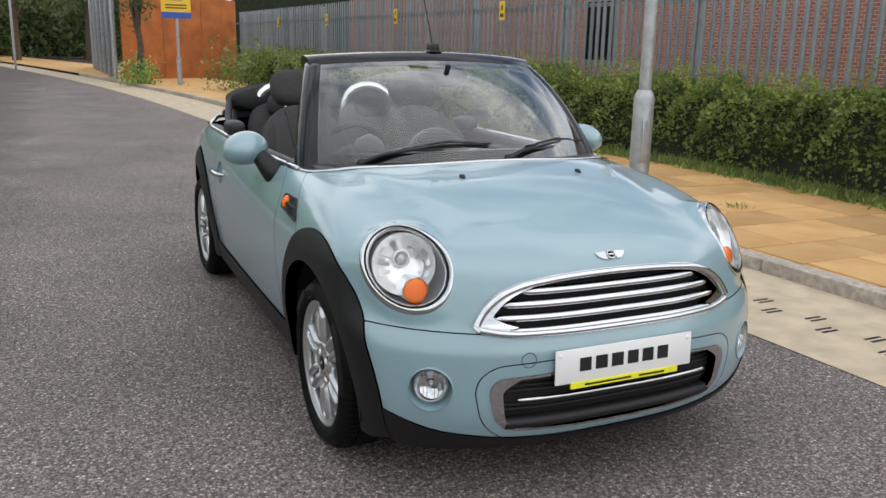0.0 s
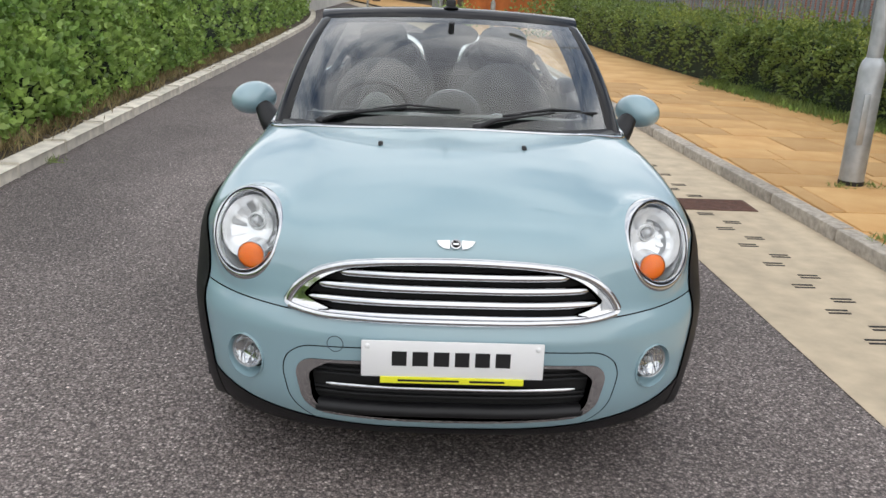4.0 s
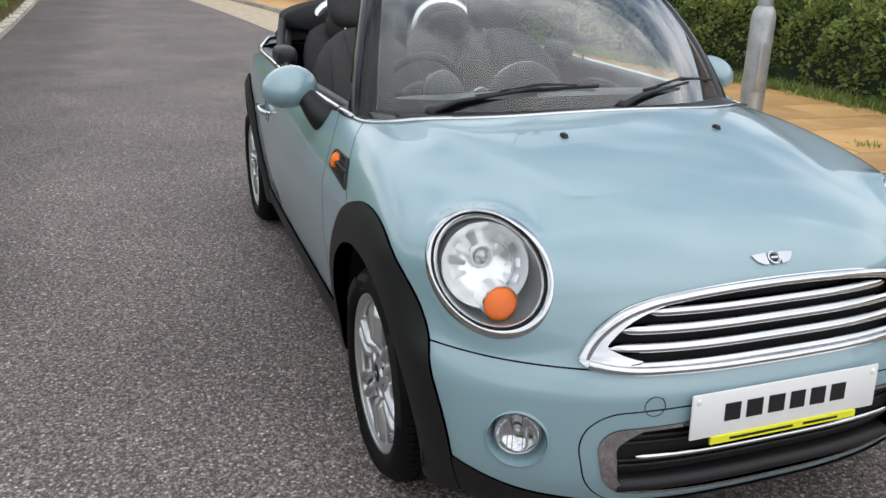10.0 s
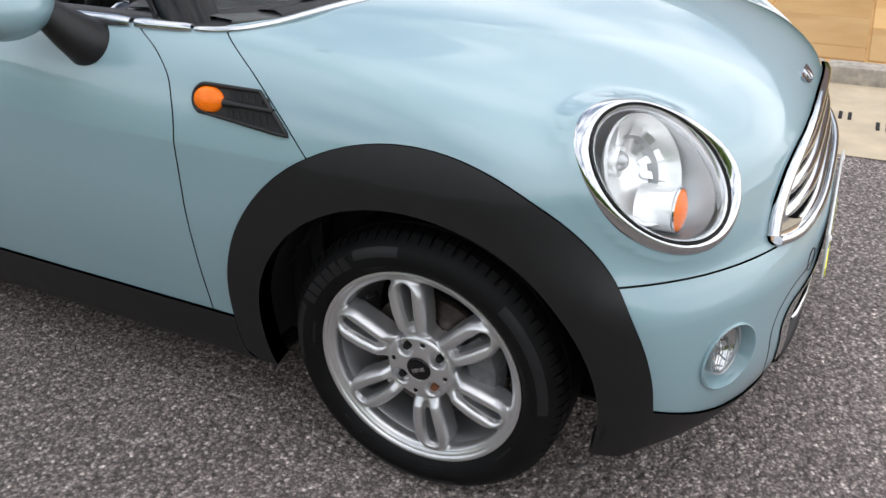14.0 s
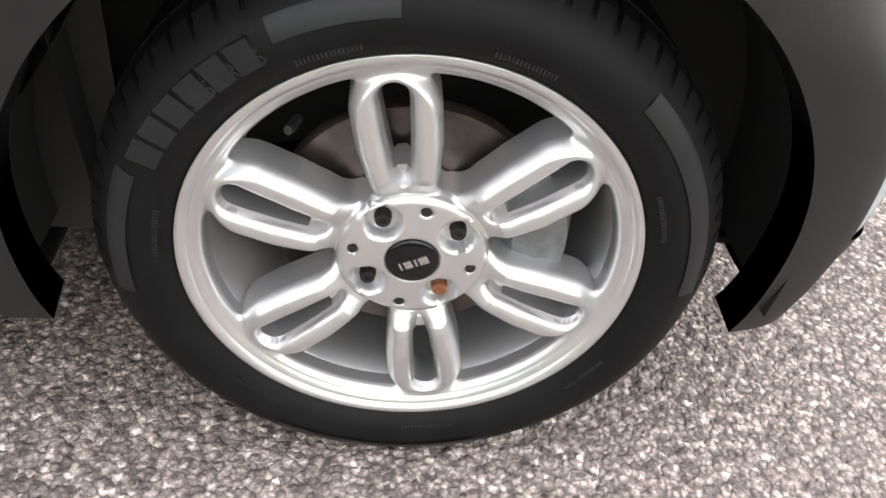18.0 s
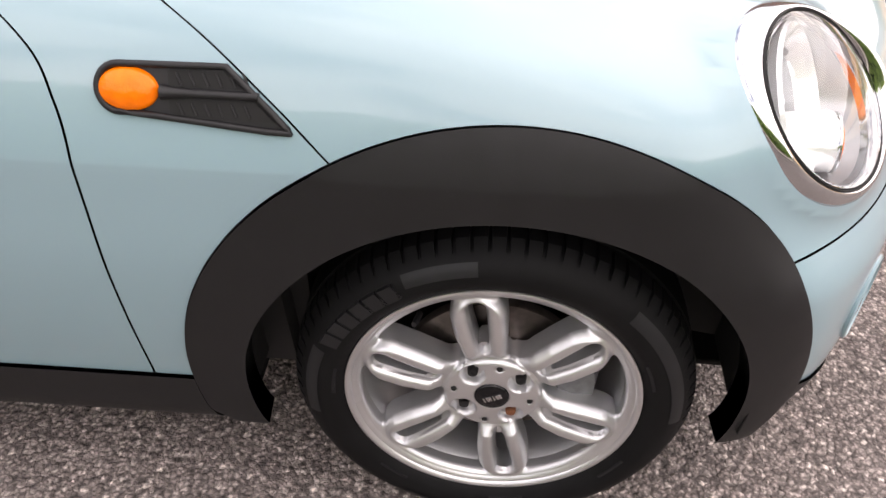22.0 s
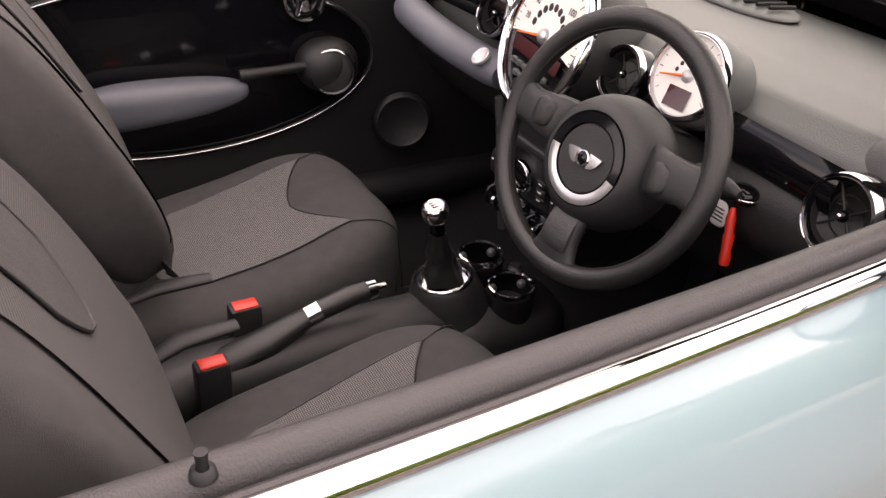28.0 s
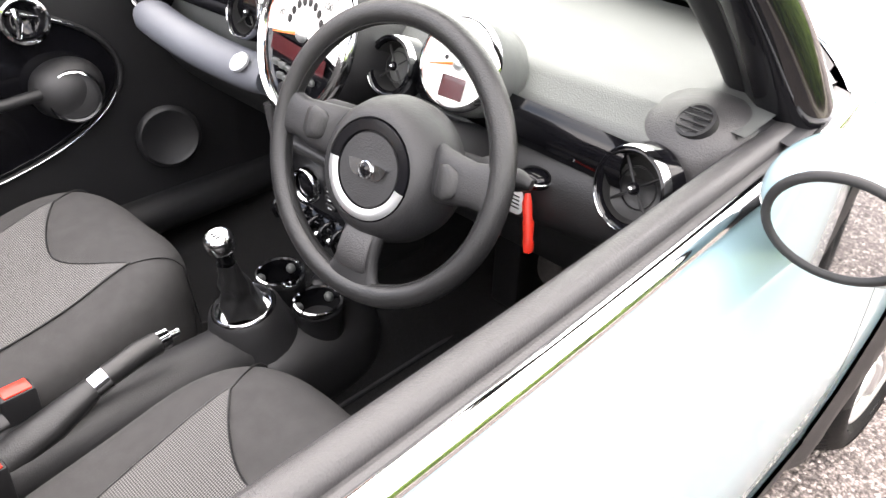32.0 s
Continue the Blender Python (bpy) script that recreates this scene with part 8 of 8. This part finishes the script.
# rusted steel wall and the grey screen beside it
cw = thing("rusted_wall", "rust-orange weathered steel wall panels", "wall", kind="structure")
pa, pb = Vector((0.62, 28.0, 0)), Vector((4.85, 30.6, 0))
for k in range(3):
    q, w = pa.lerp(pb, k / 3 + 0.002), pa.lerp(pb, (k + 1) / 3 - 0.002)
    nn = Vector((pb.y - pa.y, -(pb.x - pa.x), 0)).normalized() * 0.06
    bm = bmesh.new()
    vs = [bm.verts.new(v) for v in (q, w, w + nn, q + nn, q + Vector((0, 0, 2.85)), w + Vector((0, 0, 2.85)), w + nn + Vector((0, 0, 2.85)), q + nn + Vector((0, 0, 2.85)))]
    for f in ((0, 1, 2, 3), (4, 5, 6, 7), (0, 1, 5, 4), (1, 2, 6, 5), (2, 3, 7, 6), (3, 0, 4, 7)):
        bm.faces.new([vs[i] for i in f])
    bmesh.ops.recalc_face_normals(bm, faces=bm.faces)
    part("steel_panel", bm, CORTEN, cw)
gw = thing("grey_screen", "grey steel screen of upright panels with posts", "fence", kind="structure")
for k in range(6):
    y = 28.0 + 2.1 * k
    part("screen_panel", box_bm(0.42 - 0.03 * k, 0.47 - 0.03 * k, y, y + 2.05, 0.05, 2.9, 0.01), GREYPANEL, gw)
    part("screen_post", tube([(0.36 - 0.03 * k, y, 0), (0.36 - 0.03 * k, y, 3.3)], 0.05, 10), POST, gw, smooth=40)

# steel palisade fence
fence_x = lambda y: 5.73 + (5.6 - y) * 0.038  # noqa: E731
fn = thing("palisade_fence", "grey galvanised steel palisade fence", "fence")
bm = bmesh.new()
prof = [(-0.034, 0.012), (-0.026, -0.008), (-0.010, -0.012), (0.010, -0.012), (0.026, -0.008), (0.034, 0.012)]
rings = [[bm.verts.new((-v * 1.0, u, z)) for u, v in prof] for z in (0.06, 2.30)]
tips = [bm.verts.new((-v, u * 0.15, 2.42)) for u, v in prof]
for a, b in zip(rings[0], rings[0][1:]):
    pass
for A, B in ((rings[0], rings[1]), (rings[1], tips)):
    for k in range(5):
        bm.faces.new((A[k], A[k + 1], B[k + 1], B[k]))
pale_mesh = to_mesh_plain(bm, "pale", FENCE)
y = -5.0
k = 0
while y < 30.4:
    if y < 29.5:
        o = new("pale", pale_mesh)
        o.parent = fn
        o.location = (fence_x(y) + random.uniform(-0.004, 0.004), y, random.uniform(-0.01, 0.01))
        o.rotation_euler = (random.uniform(-0.006, 0.006), 0, 0)
    if k % 19 == 0:
        part("fence_post", box_bm(fence_x(y) + 0.03, fence_x(y) + 0.13, y - 0.025, y + 0.025, 0, 2.35), FENCE, fn)
    y += 0.150
    k += 1
for z in (0.45, 2.0):
    bm = bmesh.new()
    a, b = Vector((fence_x(-5) + 0.014, -5, z)), Vector((fence_x(30.4) + 0.014, 30.4, z))
    vs = [bm.verts.new(v) for v in (a, b, b + Vector((0, 0, 0.05)), a + Vector((0, 0, 0.05)), a + Vector((0.04, 0, 0)), b + Vector((0.04, 0, 0)), b + Vector((0.04, 0, 0.05)), a + Vector((0.04, 0, 0.05)))]
    for f in ((0, 1, 2, 3), (4, 5, 6, 7), (0, 1, 5, 4), (3, 2, 6, 7)):
        bm.faces.new([vs[i] for i in f])
    bmesh.ops.recalc_face_normals(bm, faces=bm.faces)
    part("fence_rail", bm, FENCE, fn)
for y in (11.0, 15.5, 20.0, 24.5):
    st_ = thing("warning_sign", "small yellow warning sign on the fence", "sign", group="fence signs", at=(fence_x(y) - 0.03, y, 1.95))
    part("sign_plate", box_bm(fence_x(y) - 0.034, fence_x(y) - 0.026, y - 0.10, y + 0.10, 1.85, 2.16, 0.002), YELLOW, st_)
    part("letter_bar", box_bm(fence_x(y) - 0.037, fence_x(y) - 0.033, y - 0.06, y + 0.06, 1.90, 1.96), PLATE_BLACK_E, st_)
    part("symbol_bar", box_bm(fence_x(y) - 0.037, fence_x(y) - 0.033, y - 0.03, y + 0.03, 2.02, 2.10), PLATE_BLACK_E, st_)


def brick_material():
    m = bpy.data.materials.new("red_brickwork")
    m.use_nodes = True
    n, l = m.node_tree.nodes, m.node_tree.links
    t, co, mp = n.new("ShaderNodeTexBrick"), n.new("ShaderNodeTexCoord"), n.new("ShaderNodeMapping")
    mp.inputs["Rotation"].default_value = (0, radians(90), radians(90))
    t.inputs["Color1"].default_value, t.inputs["Color2"].default_value, t.inputs["Mortar"].default_value = (0.25, 0.085, 0.055, 1), (0.34, 0.125, 0.08, 1), (0.45, 0.42, 0.38, 1)
    t.inputs["Scale"].default_value, t.inputs["Mortar Size"].default_value = 4.4, 0.018
    sep, cmb = n.new("ShaderNodeSeparateXYZ"), n.new("ShaderNodeCombineXYZ")
    l.new(co.outputs["Object"], sep.inputs["Vector"])
    l.new(sep.outputs["Y"], cmb.inputs["X"])
    l.new(sep.outputs["Z"], cmb.inputs["Y"])
    l.new(cmb.outputs["Vector"], t.inputs["Vector"])
    l.new(t.outputs["Color"], n["Principled BSDF"].inputs["Base Color"])
    n["Principled BSDF"].inputs["Roughness"].default_value = 0.85
    return m


BRICK = brick_material()
bw = thing("brick_building", "red brick building behind the palisade fence", "building")
part("wall", box_bm(9.5, 9.9, -6, 31, 0, 3.3), BRICK, bw, "red brick wall")
part("roof", box_bm(9.2, 16, -6.3, 31.3, 3.3, 3.5), GREYPANEL, bw)
for y in (13.2,):
    w_ = part("window", box_bm(9.46, 9.52, y, y + 1.2, 1.1, 2.5, 0.01), GREYPANEL, bw, "grey window frame")
    part("pane", box_bm(9.45, 9.47, y + 0.08, y + 1.12, 1.18, 2.42), GLOSS_BLACK, w_)
ww = part("garden_wall", box_bm(-7.5, -4.9, 33.0, 55.0, 0, 0.9, 0.02), WHITEWALL)
tagged(ww, "low white rendered wall beside the lane", "wall", kind="structure")
rp = part("marker_pole", tube([(-2.9, 39.5, 0), (-2.9, 39.5, 3.0)], 0.05, 10), POST, smooth=40)
tagged(rp, "plain grey steel pole at the roadside", "pole")
# yellow paving flags near the car, laid in staggered courses
flag_mesh = {}
fy, row = -5.0, 0
while fy < 10.5:
    dep = (0.45, 0.60, 0.45, 0.75)[row % 4]
    xk = float(kerb_right(fy + dep / 2)) + 0.15
    x = xk + (0.0, -0.33, -0.18, -0.45)[row % 4]
    q = 0
    while x < float(hedge_x(fy)) + 0.15:
        wd = (0.60, 0.75, 0.90, 0.60, 0.75)[(q + row * 2) % 5]
        x0 = max(x, xk)
        if x + wd - x0 > 0.08:
            key = (round(x + wd - x0, 2), dep)
            if key not in flag_mesh:
                b_ = box_bm(0.007, key[0] - 0.007, 0.007, dep - 0.007, -0.04, 0.012, 0.005, 1)
                flag_mesh[key] = to_mesh_plain(b_, "paving_flag", PAVING_Y)
            o = new("paving_flag", flag_mesh[key])
            o.parent = pavement
            o.location = (x0, fy, 0.085 + random.uniform(-0.002, 0.003))
            o.rotation_euler = (random.uniform(-0.003, 0.003), random.uniform(-0.003, 0.003), 0)
        x += wd
        q += 1
    fy += dep
    row += 1

# ---- plants ----
LEAF_HEDGE = leaf_material("hedge_leaf", (0.090, 0.145, 0.038), (0.255, 0.330, 0.085))
LEAF_VERGE = leaf_material("verge_leaf", (0.105, 0.205, 0.045), (0.400, 0.540, 0.145))
LEAF_TREE = leaf_material("tree_leaf", (0.060, 0.100, 0.035), (0.140, 0.190, 0.060))
GRASS = leaf_material("grass_blade", (0.120, 0.200, 0.050), (0.26, 0.31, 0.09))
DRY = leaf_material("dry_stem", (0.20, 0.15, 0.07), (0.32, 0.25, 0.12))
# near-black green: the shade between leaves, put into the colour
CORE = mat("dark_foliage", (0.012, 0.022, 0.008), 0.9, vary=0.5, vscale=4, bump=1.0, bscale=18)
BARK = mat("bark", (0.09, 0.065, 0.045), 0.9, vary=0.3, vscale=12, bump=0.7, bscale=40)
rng = np.random.default_rng(7)


def scatter_leaves(name, pts, size, material, droop=0.3, aspect=0.55, out=None):
    """One mesh of many folded leaves at the given points."""
    n = len(pts)
    d = rng.normal(size=(n, 3))
    if out is not None:
        d = d * 0.75 + out
    d[:, 2] -= droop * 0.3
    d /= np.linalg.norm(d, axis=1, keepdims=True)
    side = np.cross(d, rng.normal(size=(n, 3)))
    side /= np.linalg.norm(side, axis=1, keepdims=True) + 1e-9
    up = np.cross(side, d)
    s = size * rng.uniform(0.55, 1.25, n)[:, None]
    mid = pts + d * s * 0.5 - up * s * 0.06
    V = np.stack([pts, mid + side * s * aspect / 2 + up * s * 0.10, pts + d * s, mid - side * s * aspect / 2 + up * s * 0.10], 1).reshape(-1, 3)
    me = bpy.data.meshes.new(name)
    me.vertices.add(4 * n)
    me.vertices.foreach_set("co", V.astype(np.float32).ravel())
    base = 4 * np.arange(n)
    idx = np.stack([base, base + 1, base + 2, base, base + 2, base + 3], 1).ravel()
    me.loops.add(6 * n)
    me.loops.foreach_set("vertex_index", idx.astype(np.int32))
    me.polygons.add(2 * n)
    me.polygons.foreach_set("loop_start", (3 * np.arange(2 * n)).astype(np.int32))
    me.polygons.foreach_set("loop_total", np.full(2 * n, 3, np.int32))
    me.update(calc_edges=True)
    me.materials.append(material)
    return me


def wavy(a, b, seed=0.0):
    return (np.sin(a * 2.1 + seed) + np.sin(a * 4.7 + b * 3.1 + seed * 2) * 0.6 + np.sin(b * 5.3 - a * 1.3 + seed) * 0.5 + np.sin(a * 9.1 + b * 7.7) * 0.3) / 2.4


def hedge_right_points(n, y0, y1, depth):
    y = rng.uniform(y0, y1, n)
    t = rng.uniform(0, 1, n) ** 0.85
    hx = hedge_x(y)
    back = np.maximum(fence_x(y) - 0.06, hx + 0.35)
    top = 0.98 + 0.14 * wavy(y, y * 0.3, 1.0) + 0.10 * np.clip((y - 6) / 8, 0, 1) - 0.42 * np.clip((-0.2 - y) / 1.2, 0, 1)
    z = np.where(t < 0.62, 0.12 + (top - 0.12) * np.sin(t / 0.62 * np.pi / 2) ** 0.9, top + 0.06 * (t - 0.62))
    x = np.where(t < 0.62, hx + 0.10 - 0.12 * np.sin(t / 0.62 * np.pi) + 0.16 * (t / 0.62) ** 4, hx + 0.26 + (back - hx - 0.26) * (t - 0.62) / 0.38)
    bump = 0.17 * wavy(y * 1.7, z * 3, 2.0) + 0.05 * np.sin(y * 11 + z * 9)
    ox, oz = np.where(t < 0.62, -1.0, -0.1), np.where(t < 0.62, 0.25, 1.0)
    dep = rng.exponential(depth, n)
    x = x + ox * (bump - dep)
    z = np.maximum(0.11, z + oz * (bump - dep) * 0.8)
    return np.stack([x, y, z], 1), np.stack([ox, 0 * ox, oz], 1)


P, O = hedge_right_points(52000, -5.0, 11.0, 0.08)
hd = new("hedge", scatter_leaves("hedge", P, 0.056, LEAF_HEDGE, out=O, aspect=0.62))
tagged(hd, "dense dark green clipped hedge along the fence", "hedge", kind="stuff")
P, O = hedge_right_points(14000, 11.0, 24.0, 0.09)
hd = new("hedge", scatter_leaves("hedge", P, 0.075, LEAF_HEDGE, out=O))
tagged(hd, "looser green hedge further along the fence", "hedge", kind="stuff")
# arching shoots above the hedge
P, O = hedge_right_points(1400, -4.5, 14.0, 0.02)
P = P[P[:, 2] > 0.75]
sh = []
for p in P[:620]:
    lean_ = rng.normal(size=3) * 0.35 + (-0.25, 0, 1.0)
    lean_ /= np.linalg.norm(lean_)
    L = rng.uniform(0.12, 0.50)
    k = int(L / 0.016)
    s_ = np.linspace(0, 1, k)[:, None]
    sh.append(p + lean_ * L * s_ + np.array([-0.10, 0, -0.10]) * L * 2 * s_**2 + rng.normal(size=(k, 3)) * 0.010)
sh = np.concatenate(sh)
tagged(new("hedge_shoot", scatter_leaves("hedge_shoot", sh, 0.040, leaf_material("young_leaf", (0.160, 0.220, 0.045), (0.33, 0.38, 0.08)))), "pale green shoots growing out of the hedge", "hedge", kind="stuff")


# a sheet added behind leaves to close gaps, shade painted in its colour
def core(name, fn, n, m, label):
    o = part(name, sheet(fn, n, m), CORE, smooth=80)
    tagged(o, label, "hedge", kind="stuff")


core("hedge_core", lambda u, v: Vector((float(hedge_x(-5 + 29 * u)) + 0.16 + 0.10 * min(1, v * 1.5) + (0.9 * max(0, v - 0.66)), -5 + 29 * u, (0.10 + 0.78 * min(1, v * 1.5)) * (1 - 0.45 * max(0, min(1, (-0.2 + 5 - 29 * u) / 1.2))))), 80, 6, "dark sheet inside the hedge, coloured as shade between leaves")


# planted verge across the road
def verge_points(n, y0, y1, depth):
    y = rng.uniform(y0, y1, n)
    t = rng.uniform(0, 1, n) ** 0.8
    kx = kerb_left(y) - 0.32
    tall = 1.25 + 0.35 * wavy(y * 0.6, y * 0.2, 4.0) + 0.9 * np.clip((y - 7) / 9, 0, 1)
    z = 0.10 + tall * np.sin(np.minimum(t / 0.7, 1) * np.pi / 2) + np.maximum(0, t - 0.7) * 2.6
    x = kx - 1.15 * (t / 0.7) ** 1.7 - np.maximum(0, t - 0.7) * 4.0
    bump = 0.20 * wavy(y * 1.3, z * 2.2, 5.0)
    dep = rng.exponential(depth, n)
    ox, oz = 0.8, 0.55
    x, z = x + ox * (bump - dep), np.maximum(0.09, z + oz * (bump - dep))
    return np.stack([x, y, z], 1), np.tile([0.55, -0.2, 0.75], (n, 1))


P, O = verge_points(44000, 1.0, 12.0, 0.11)
tagged(new("verge_plants", scatter_leaves("verge_plants", P, 0.092, LEAF_VERGE, out=O * 0.8, aspect=0.62)), "bright green leafy shrubs spilling to the kerb", "shrubs", kind="stuff")
P, O = verge_points(22000, 12.0, 34.0, 0.14)
tagged(new("verge_plants", scatter_leaves("verge_plants", P, 0.13, LEAF_VERGE, out=O * 0.8, aspect=0.62)), "green shrubs further down the verge", "shrubs", kind="stuff")
P, O = verge_points(14000, -14.0, 1.0, 0.12)
tagged(new("verge_plants", scatter_leaves("verge_plants", P, 0.14, LEAF_VERGE, out=O * 0.8, aspect=0.62)), "green shrubs along the near verge", "shrubs", kind="stuff")
core("verge_core", lambda u, v: Vector((float(kerb_left(-14 + 48 * u)) - 0.72 - 1.2 * v**1.7 - 0.2 * v, -14 + 48 * u, 0.05 + (1.15 + 0.8 * max(0, min(1, (-14 + 48 * u - 7) / 9))) * math.sin(v * math.pi / 2) + 0.7 * max(0, v - 0.7))), 90, 8, "dark sheet inside the verge shrubs, coloured as their inner shade")
# low litter and weeds at both edges
def blades(n, xs, ys, size, zs):
    p = np.stack([xs, ys, np.full(n, zs)], 1)
    return p, np.tile([0, 0, 1.6], (n, 1))
y = rng.uniform(-5, 11, 9000)
P, O = blades(9000, hedge_x(y) - 0.02 + rng.normal(size=9000) * 0.10, y, 0, 0.088)
tagged(new("grass", scatter_leaves("grass", P, 0.13, GRASS, droop=0.0, aspect=0.10, out=O)), "rough grass and weeds at the foot of the hedge", "grass", kind="stuff")
y = rng.uniform(-5, 11, 5000)
P, O = blades(5000, hedge_x(y) + 0.02 + rng.normal(size=5000) * 0.10, y, 0, 0.09)
tagged(new("weed", scatter_leaves("weed", P, 0.085, LEAF_VERGE, droop=0.0, aspect=0.45, out=O * 0.7)), "broad-leaved weeds at the foot of the hedge", "weeds", kind="stuff")
y = rng.uniform(0, 20, 5000)
P, O = blades(5000, kerb_left(y) - 0.34 + rng.normal(size=5000) * 0.09, y, 0, 0.08)
tagged(new("grass", scatter_leaves("grass", P, 0.14, DRY, droop=0.0, aspect=0.09, out=O)), "dry stems and litter behind the kerb", "dry grass", kind="stuff")
# small tufts in the joints
cl = [(3.10, 4.02), (3.36, 4.10), (-2.96, 3.0), (-3.02, 4.4), (3.75, 3.4), (2.70, 2.6)]
P = np.concatenate([np.stack([rng.normal(x, 0.05, 60), rng.normal(yy, 0.05, 60), np.full(60, 0.088 if x > 0 else 0.003)], 1) for x, yy in cl])
tagged(new("tuft", scatter_leaves("tuft", P, 0.06, GRASS, droop=0.0, aspect=0.14, out=np.tile([0, 0, 0.8], (len(P), 1)))), "small weed tufts in the joints", "weeds", kind="stuff")


# trees
def tree(x, y, h, spread, n, leaf, name="tree", label="broad green tree with a dense crown"):
    t = thing(name, label, "tree", group="roadside trees", at=(x, y, 0))
    bm = tube([(x, y, 0), (x + 0.05, y, h * 0.3), (x - 0.05, y + 0.05, h * 0.6)], [0.03 * h, 0.022 * h, 0.012 * h], 10)
    part("trunk", bm, BARK, t, smooth=60)
    pts = []
    for k in range(9):
        a = 2 * math.pi * k / 9 + rng.uniform(-0.3, 0.3)
        r = spread * rng.uniform(0.35, 0.85)
        e = np.array([x + r * math.cos(a), y + r * math.sin(a), h * rng.uniform(0.45, 0.9)])
        b0 = (x, y, h * rng.uniform(0.25, 0.5))
        part("limb", tube([b0, tuple((np.array(b0) + e) / 2 + (0, 0, 0.08 * h)), tuple(e)], [0.010 * h, 0.007 * h, 0.003 * h], 6), BARK, t, smooth=60)
        q = rng.normal(size=(n // 9, 3))
        q /= np.linalg.norm(q, axis=1, keepdims=True)
        pts.append(e + q * (rng.uniform(0.4, 1.0, (n // 9, 1)) ** 0.5) * np.array([spread * 0.45, spread * 0.45, h * 0.17]) * (1 + 0.25 * np.sin(q[:, :1] * 7)))
    pts = np.concatenate(pts)
    o = new("crown", scatter_leaves("crown", pts, leaf, LEAF_TREE))
    o.parent = t
    o.location = -t.location


for x, y, h, s_ in ((-6.5, 44, 7.5, 3.2), (-3.2, 52, 8.5, 3.6), (0.8, 56, 9.0, 3.8), (-10, 38, 8, 3.5), (-8.2, 27, 6.0, 2.6), (6.5, 50, 9, 4.0), (-5.6, 33, 5.0, 2.0)):
    tree(x, y, h, s_, 3600, 0.26)
tree(0.95, 25.6, 4.2, 0.6, 700, 0.14, "sapling", "slim young tree by the rusted wall")
bp = rng.normal(size=(1500, 3)) * (0.5, 0.5, 0.35) + (3.3, 21.5, 0.6)
tagged(new("bush", scatter_leaves("bush", bp, 0.12, LEAF_HEDGE)), "rounded dark green bush at the hedge end", "bush", kind="stuff")
bp = rng.normal(size=(700, 3)) * (0.3, 0.4, 0.25) + (0.9, 25.3, 0.35)
tagged(new("bush", scatter_leaves("bush", bp, 0.13, LEAF_VERGE)), "low bush beside the rusted wall", "bush", kind="stuff")

# far belt of trees that closes the lane's end
P = np.stack([rng.uniform(-34, 9, 26000), rng.uniform(60, 66, 26000), rng.uniform(0, 1, 26000)], 1)
P[:, 2] = 0.1 + P[:, 2] ** 0.8 * (6.2 + 1.8 * wavy(P[:, 0] * 0.35, P[:, 0] * 0.13, 3.0))
tagged(new("far_woodland", scatter_leaves("far_woodland", P, 0.42, LEAF_TREE)), "dark green belt of trees beyond the lane's bend", "woodland", kind="stuff")
core("woodland_core", lambda u, v: Vector((-40 + 62 * u, 67.5 + 0.6 * math.sin(9 * u), (5.4 + 1.6 * float(wavy(np.float64((-40 + 62 * u) * 0.35), np.float64((-40 + 62 * u) * 0.13), 3.0))) * v)), 60, 4, "dark sheet behind the belt of trees, coloured as shaded depth")
